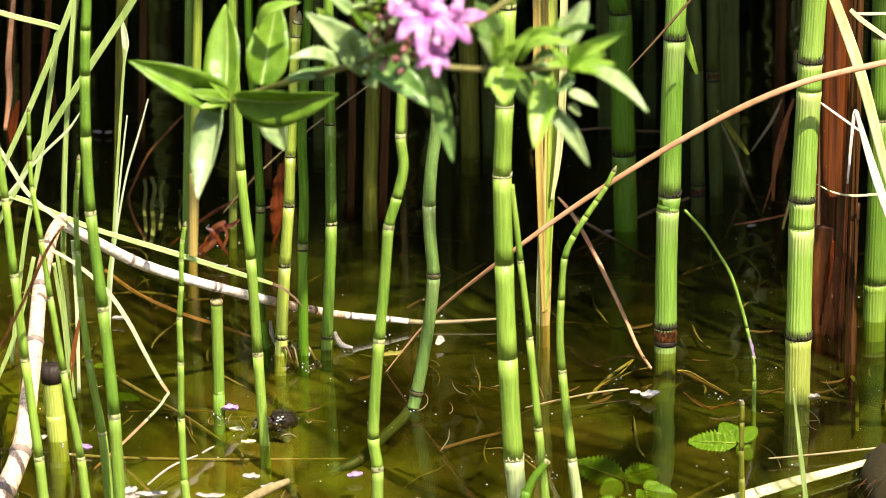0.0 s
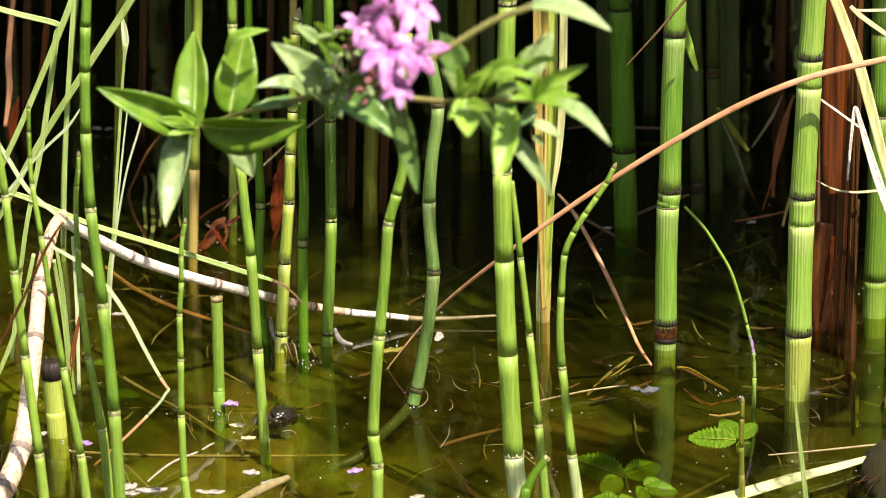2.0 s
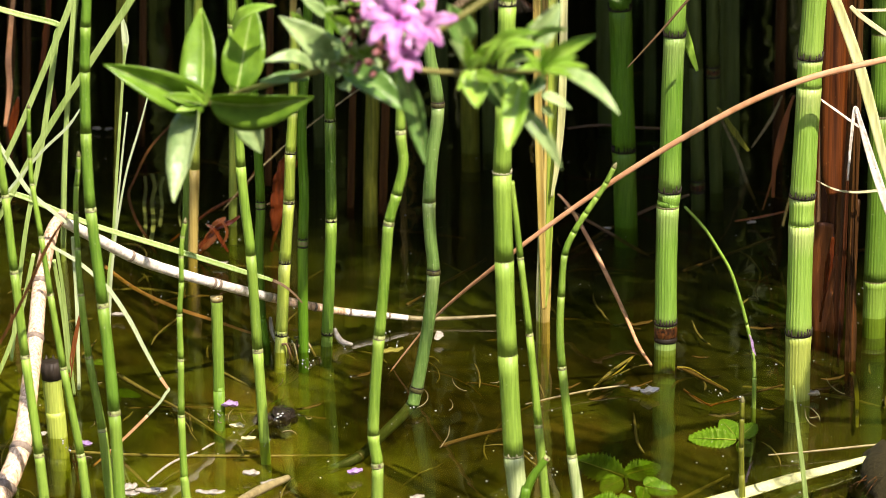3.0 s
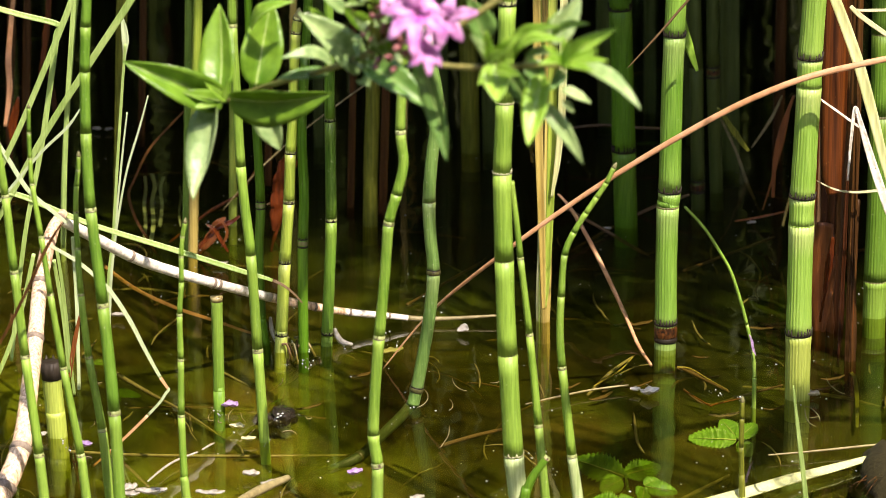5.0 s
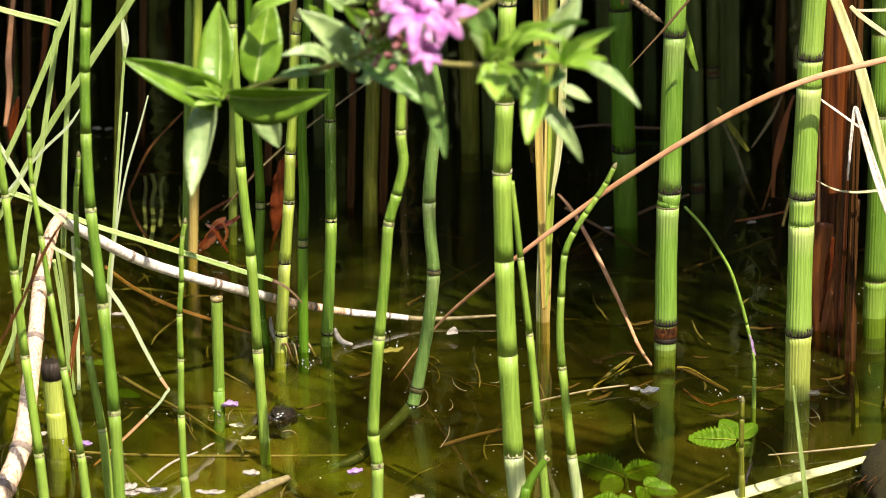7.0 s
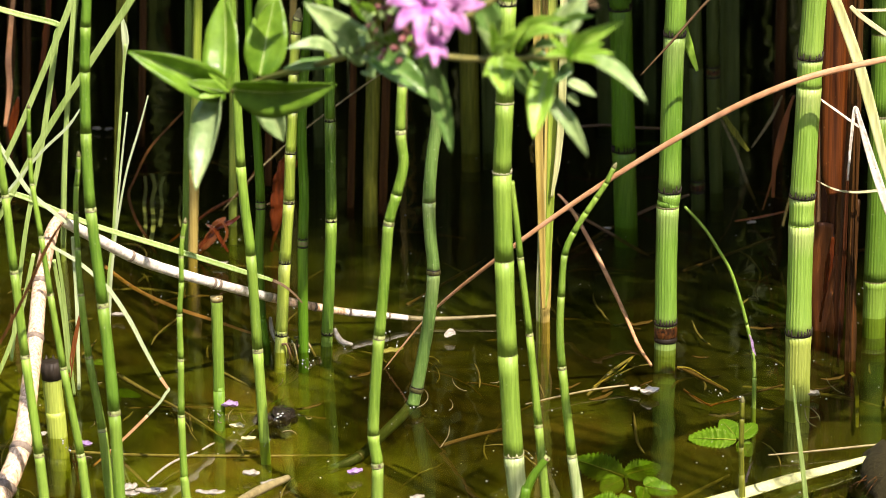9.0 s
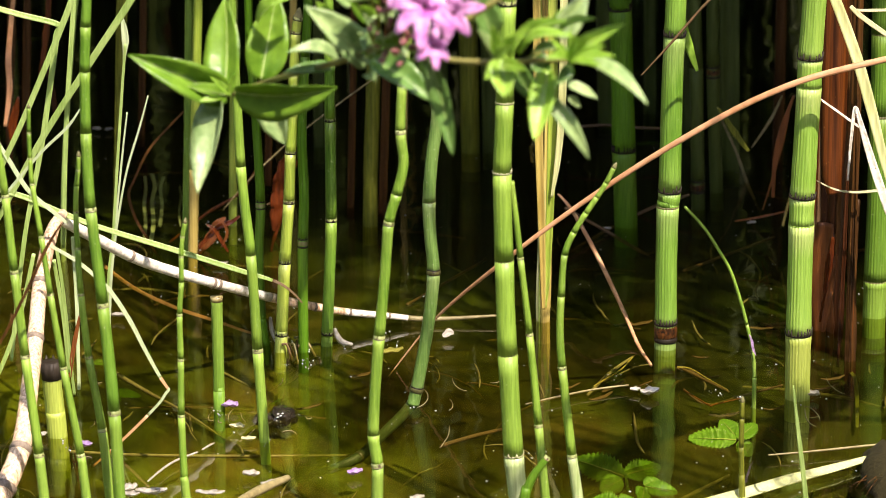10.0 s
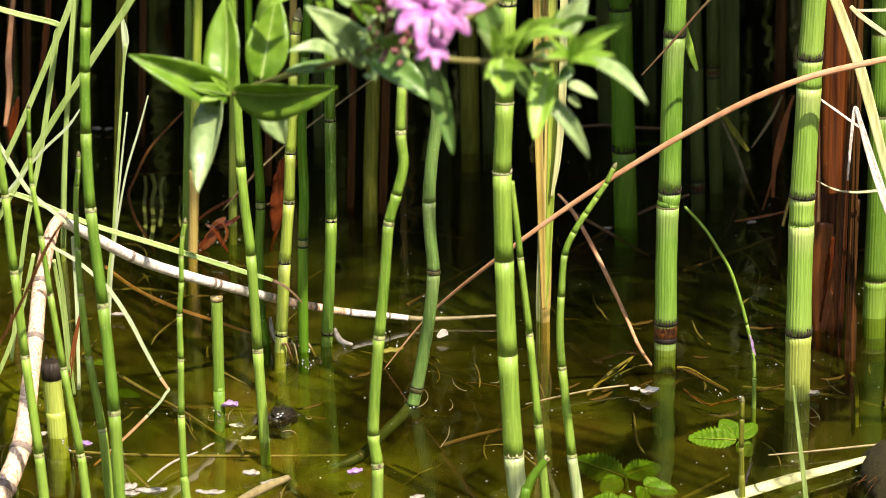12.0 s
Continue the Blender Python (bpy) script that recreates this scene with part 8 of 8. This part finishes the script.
    # seconds, the male's place, the way he faces and his abdomen points, and the same of the female, in degrees above level
    flight = [
        (0, (0.003, -0.165, 0.1654), 10, -170, (-0.0272, -0.165, 0.1577), 10, -170),
        (0.2, (0.0278, -0.165, 0.1229), 5, -165, (-0.0008, -0.165, 0.1151), 10, -165),
        (0.3, (0.0481, -0.165, 0.098), 0, -162, (0.0161, -0.165, 0.0871), 15, -160),
        (0.4, (0.0681, -0.165, 0.0831), 75, -90, (0.0647, -0.165, 0.0495), 55, -121),
        (0.5, (0.0686, -0.165, 0.0902), 58, -117, (0.0556, -0.165, 0.0542), 55, -92),
        (0.6, (0.0692, -0.165, 0.1577), 60, -110, (0.0583, -0.165, 0.1229), 60, -100),
        (0.8, (0.0743, -0.165, 0.192), 60, -110, (0.0635, -0.165, 0.1596), 60, -110),
        (1.05, (0.0559, -0.165, 0.1635), 20, -165, (0.0276, -0.165, 0.1539), 20, -165),
        (1.2, (0.0385, -0.165, 0.1023), 0, -170, (0.0123, -0.165, 0.095), 10, -172),
        (1.3, (0.065, -0.165, 0.0875), 50, -115, (0.0511, -0.165, 0.0572), 50, -118),
        (1.4, (0.0665, -0.165, 0.0869), 52, -113, (0.05, -0.165, 0.054), 55, -93),
        (1.5, (0.0609, -0.165, 0.1423), 50, -130, (0.0384, -0.165, 0.1151), 40, -120),
        (1.6, (0.0688, -0.165, 0.1825), 45, -130, (0.0485, -0.165, 0.1539), 40, -125),
        (1.95, (0.0446, -0.165, 0.1654), 20, -160, (0.0163, -0.165, 0.1558), 20, -165),
        (2.1, (0.0431, -0.165, 0.1219), 10, -165, (0.0136, -0.165, 0.1131), 15, -170),
        (2.2, (0.0641, -0.165, 0.0938), 45, -128, (0.0433, -0.165, 0.0666), 30, -150),
        (2.3, (0.065, -0.165, 0.0833), 60, -92, (0.0586, -0.165, 0.0459), 50, -90),
        (2.4, (0.0562, -0.165, 0.1141), 65, -112, (0.0461, -0.165, 0.0911), 60, -97),
        (2.5, (0.057, -0.165, 0.1539), 60, -115, (0.0469, -0.165, 0.1229), 60, -100),
        (2.6, (0.0631, -0.165, 0.1882), 50, -120, (0.0484, -0.165, 0.1577), 50, -110),
        (2.9, (0.037, -0.165, 0.1654), 30, -150, (0.0106, -0.165, 0.15), 30, -150),
        (3.1, (0.0472, -0.165, 0.1326), 20, -145, (0.0231, -0.165, 0.1121), 30, -150),
        (3.2, (0.0414, -0.165, 0.1033), 50, -115, (0.0291, -0.165, 0.0786), 50, -110),
        (3.4, (0.0428, -0.165, 0.1577), 60, -120, (0.0278, -0.165, 0.1307), 60, -115),
        (3.8, (0.0368, -0.165, 0.192), 80, -110, (0.0257, -0.165, 0.1616), 80, -100),
        (4.6, (0.0142, -0.17, 0.1928), 100, -80, (0.0181, -0.17, 0.1625), 100, -80),
        (5.1, (-0.0045, -0.17, 0.1815), 110, -70, (0.003, -0.17, 0.151), 110, -70),
        (5.3, (-0.0093, -0.17, 0.1318), 120, -50, (0.0097, -0.17, 0.1123), 130, -45),
        (5.4, (-0.0088, -0.17, 0.0868), 130, -45, (0.0088, -0.17, 0.0674), 140, -40),
        (5.5, (-0.018, -0.17, 0.0939), 100, -88, (-0.0175, -0.17, 0.0566), 100, -70),
        (5.6, (0.0036, -0.17, 0.0923), 110, -72, (0.0127, -0.17, 0.0574), 105, -75),
        (5.7, (0.0325, -0.17, 0.1191), 118, -62, (0.0422, -0.17, 0.0976), 115, -66),
        (5.8, (0.0387, -0.17, 0.1701), 120, -62, (0.0493, -0.17, 0.1433), 115, -66),
        (6.1, (0.0329, -0.17, 0.1891), 140, -50, (0.0519, -0.17, 0.1625), 140, -50),
        (6.3, (0.0125, -0.17, 0.1356), 170, -10, (0.0429, -0.17, 0.1298), 170, -10),
        (6.4, (-0.0088, -0.17, 0.0826), 174, -6, (0.0228, -0.17, 0.0781), 175, -5),
        (6.5, (-0.0444, -0.17, 0.0709), 164, -77, (-0.0292, -0.17, 0.0413), 150, -70),
        (6.6, (-0.0127, -0.17, 0.0638), 160, -50, (0.0041, -0.17, 0.0385), 140, -45),
        (6.7, (0.0093, -0.17, 0.1065), 152, -30, (0.036, -0.17, 0.0892), 145, -42),
        (6.8, (0.0337, -0.17, 0.1385), 142, -38, (0.0534, -0.17, 0.123), 140, -38),
        (7, (0.0294, -0.17, 0.1568), 148, -32, (0.0531, -0.17, 0.1433), 145, -35),
        (7.2, (0.0314, -0.17, 0.1443), 152, -25, (0.0561, -0.17, 0.1333), 150, -27),
        (7.5, (0.018, -0.17, 0.1739), 150, -35, (0.0407, -0.17, 0.1568), 150, -35),
        (8.2, (-0.0045, -0.17, 0.1928), 130, -50, (0.0124, -0.17, 0.1663), 130, -50),
        (8.6, (-0.0073, -0.17, 0.1625), 120, -60, (0.0059, -0.17, 0.1395), 120, -60),
        (8.8, (-0.0046, -0.17, 0.1269), 120, -60, (0.008, -0.17, 0.1061), 118, -64),
        (8.95, (0.003, -0.17, 0.1663), 140, -40, (0.02, -0.17, 0.1472), 135, -45),
        (9.2, (0.0275, -0.17, 0.1529), 170, -10, (0.0578, -0.17, 0.1472), 170, -10),
        (9.3, (0.0002, -0.17, 0.1098), 175, -8, (0.0313, -0.17, 0.1061), 175, -8),
        (9.4, (-0.0485, -0.17, 0.067), 171, -19, (-0.0133, -0.17, 0.0558), 170, -5),
        (9.5, (-0.0651, -0.17, 0.06), 155, -94, (-0.0571, -0.17, 0.0223), 130, -55),
        (9.6, (-0.0399, -0.17, 0.0824), 155, -34, (-0.0089, -0.17, 0.0614), 150, -45),
        (9.7, (-0.0177, -0.17, 0.1587), 150, -35, (0.0087, -0.17, 0.1395), 150, -40),
        (10, (-0.0045, -0.17, 0.1928), 160, -20, (0.0255, -0.17, 0.1796), 160, -20),
        (10.45, (0.0011, -0.17, 0.1587), 172, -8, (0.0313, -0.17, 0.1549), 172, -8),
        (10.6, (-0.0236, -0.17, 0.109), 175, -5, (0.0084, -0.17, 0.1072), 175, -5),
        (10.7, (-0.0455, -0.17, 0.097), 165, -22, (-0.0176, -0.17, 0.0864), 160, -10),
        (10.8, (-0.008, -0.17, 0.1162), 122, -58, (0.0059, -0.17, 0.0915), 118, -60),
        (10.9, (0.003, -0.17, 0.1644), 120, -60, (0.0163, -0.17, 0.1414), 120, -60),
        (11.3, (0.0179, -0.17, 0.1966), 110, -70, (0.0274, -0.17, 0.1701), 110, -70),
        (12, (0.0216, -0.17, 0.2116), 110, -70, (0.0311, -0.17, 0.1834), 110, -70),
    ]
    for ob, ab, at in ((male, male_abdomen, 1), (female, female_abdomen, 4)):
        # one turn about the axis across the body; the back stays up on either heading
        rows, bends = [], []
        for r in flight:
            face, tail = r[at + 1], r[at + 2]
            rows.append((r[0], Matrix.Translation(r[at]) @ flight_turn(face)))
            inner = flight_turn(face).to_3x3().inverted() @ Vector((math.cos(radians(tail)), 0, math.sin(radians(tail))))
            bends.append((r[0], Matrix.Translation((-0.0042, 0, 0.0)) @ pose(0, 0, 0, 0, math.degrees(math.atan2(inner.z, -inner.x)), 0)))
        walk(ob, rows)
        walk(ab, bends)
    for wings, shift in ((male_wings, 0), (female_wings, 1)):
        for wing, fore, sgn in wings:
            rows = []
            for k in range(0, 361, 2):
                beat = 38 if (k // 2 + shift + fore) % 2 else -30
                rows.append((k / 30, pose(0.0022 if fore else -0.0006, sgn * 0.0016, 0.0032, sgn * (beat + 8), 0, sgn * (6 if fore else -4))))
            walk(wing, rows)


def flight_turn(face):
    """The body's turn: level flight to the right at 0, to the left at 180; in between it swings round while pitched up."""
    swing = max(0.0, min(180.0, (face - 60) / 60 * 180)) if 60 < face < 120 else (0.0 if face <= 60 else 180.0)
    pitch = face if face <= 60 else (180 - face if face >= 120 else 60)
    return pose(0, 0, 0, 0, 0, swing + 25) @ pose(0, 0, 0, 0, -pitch, 0)


motions()
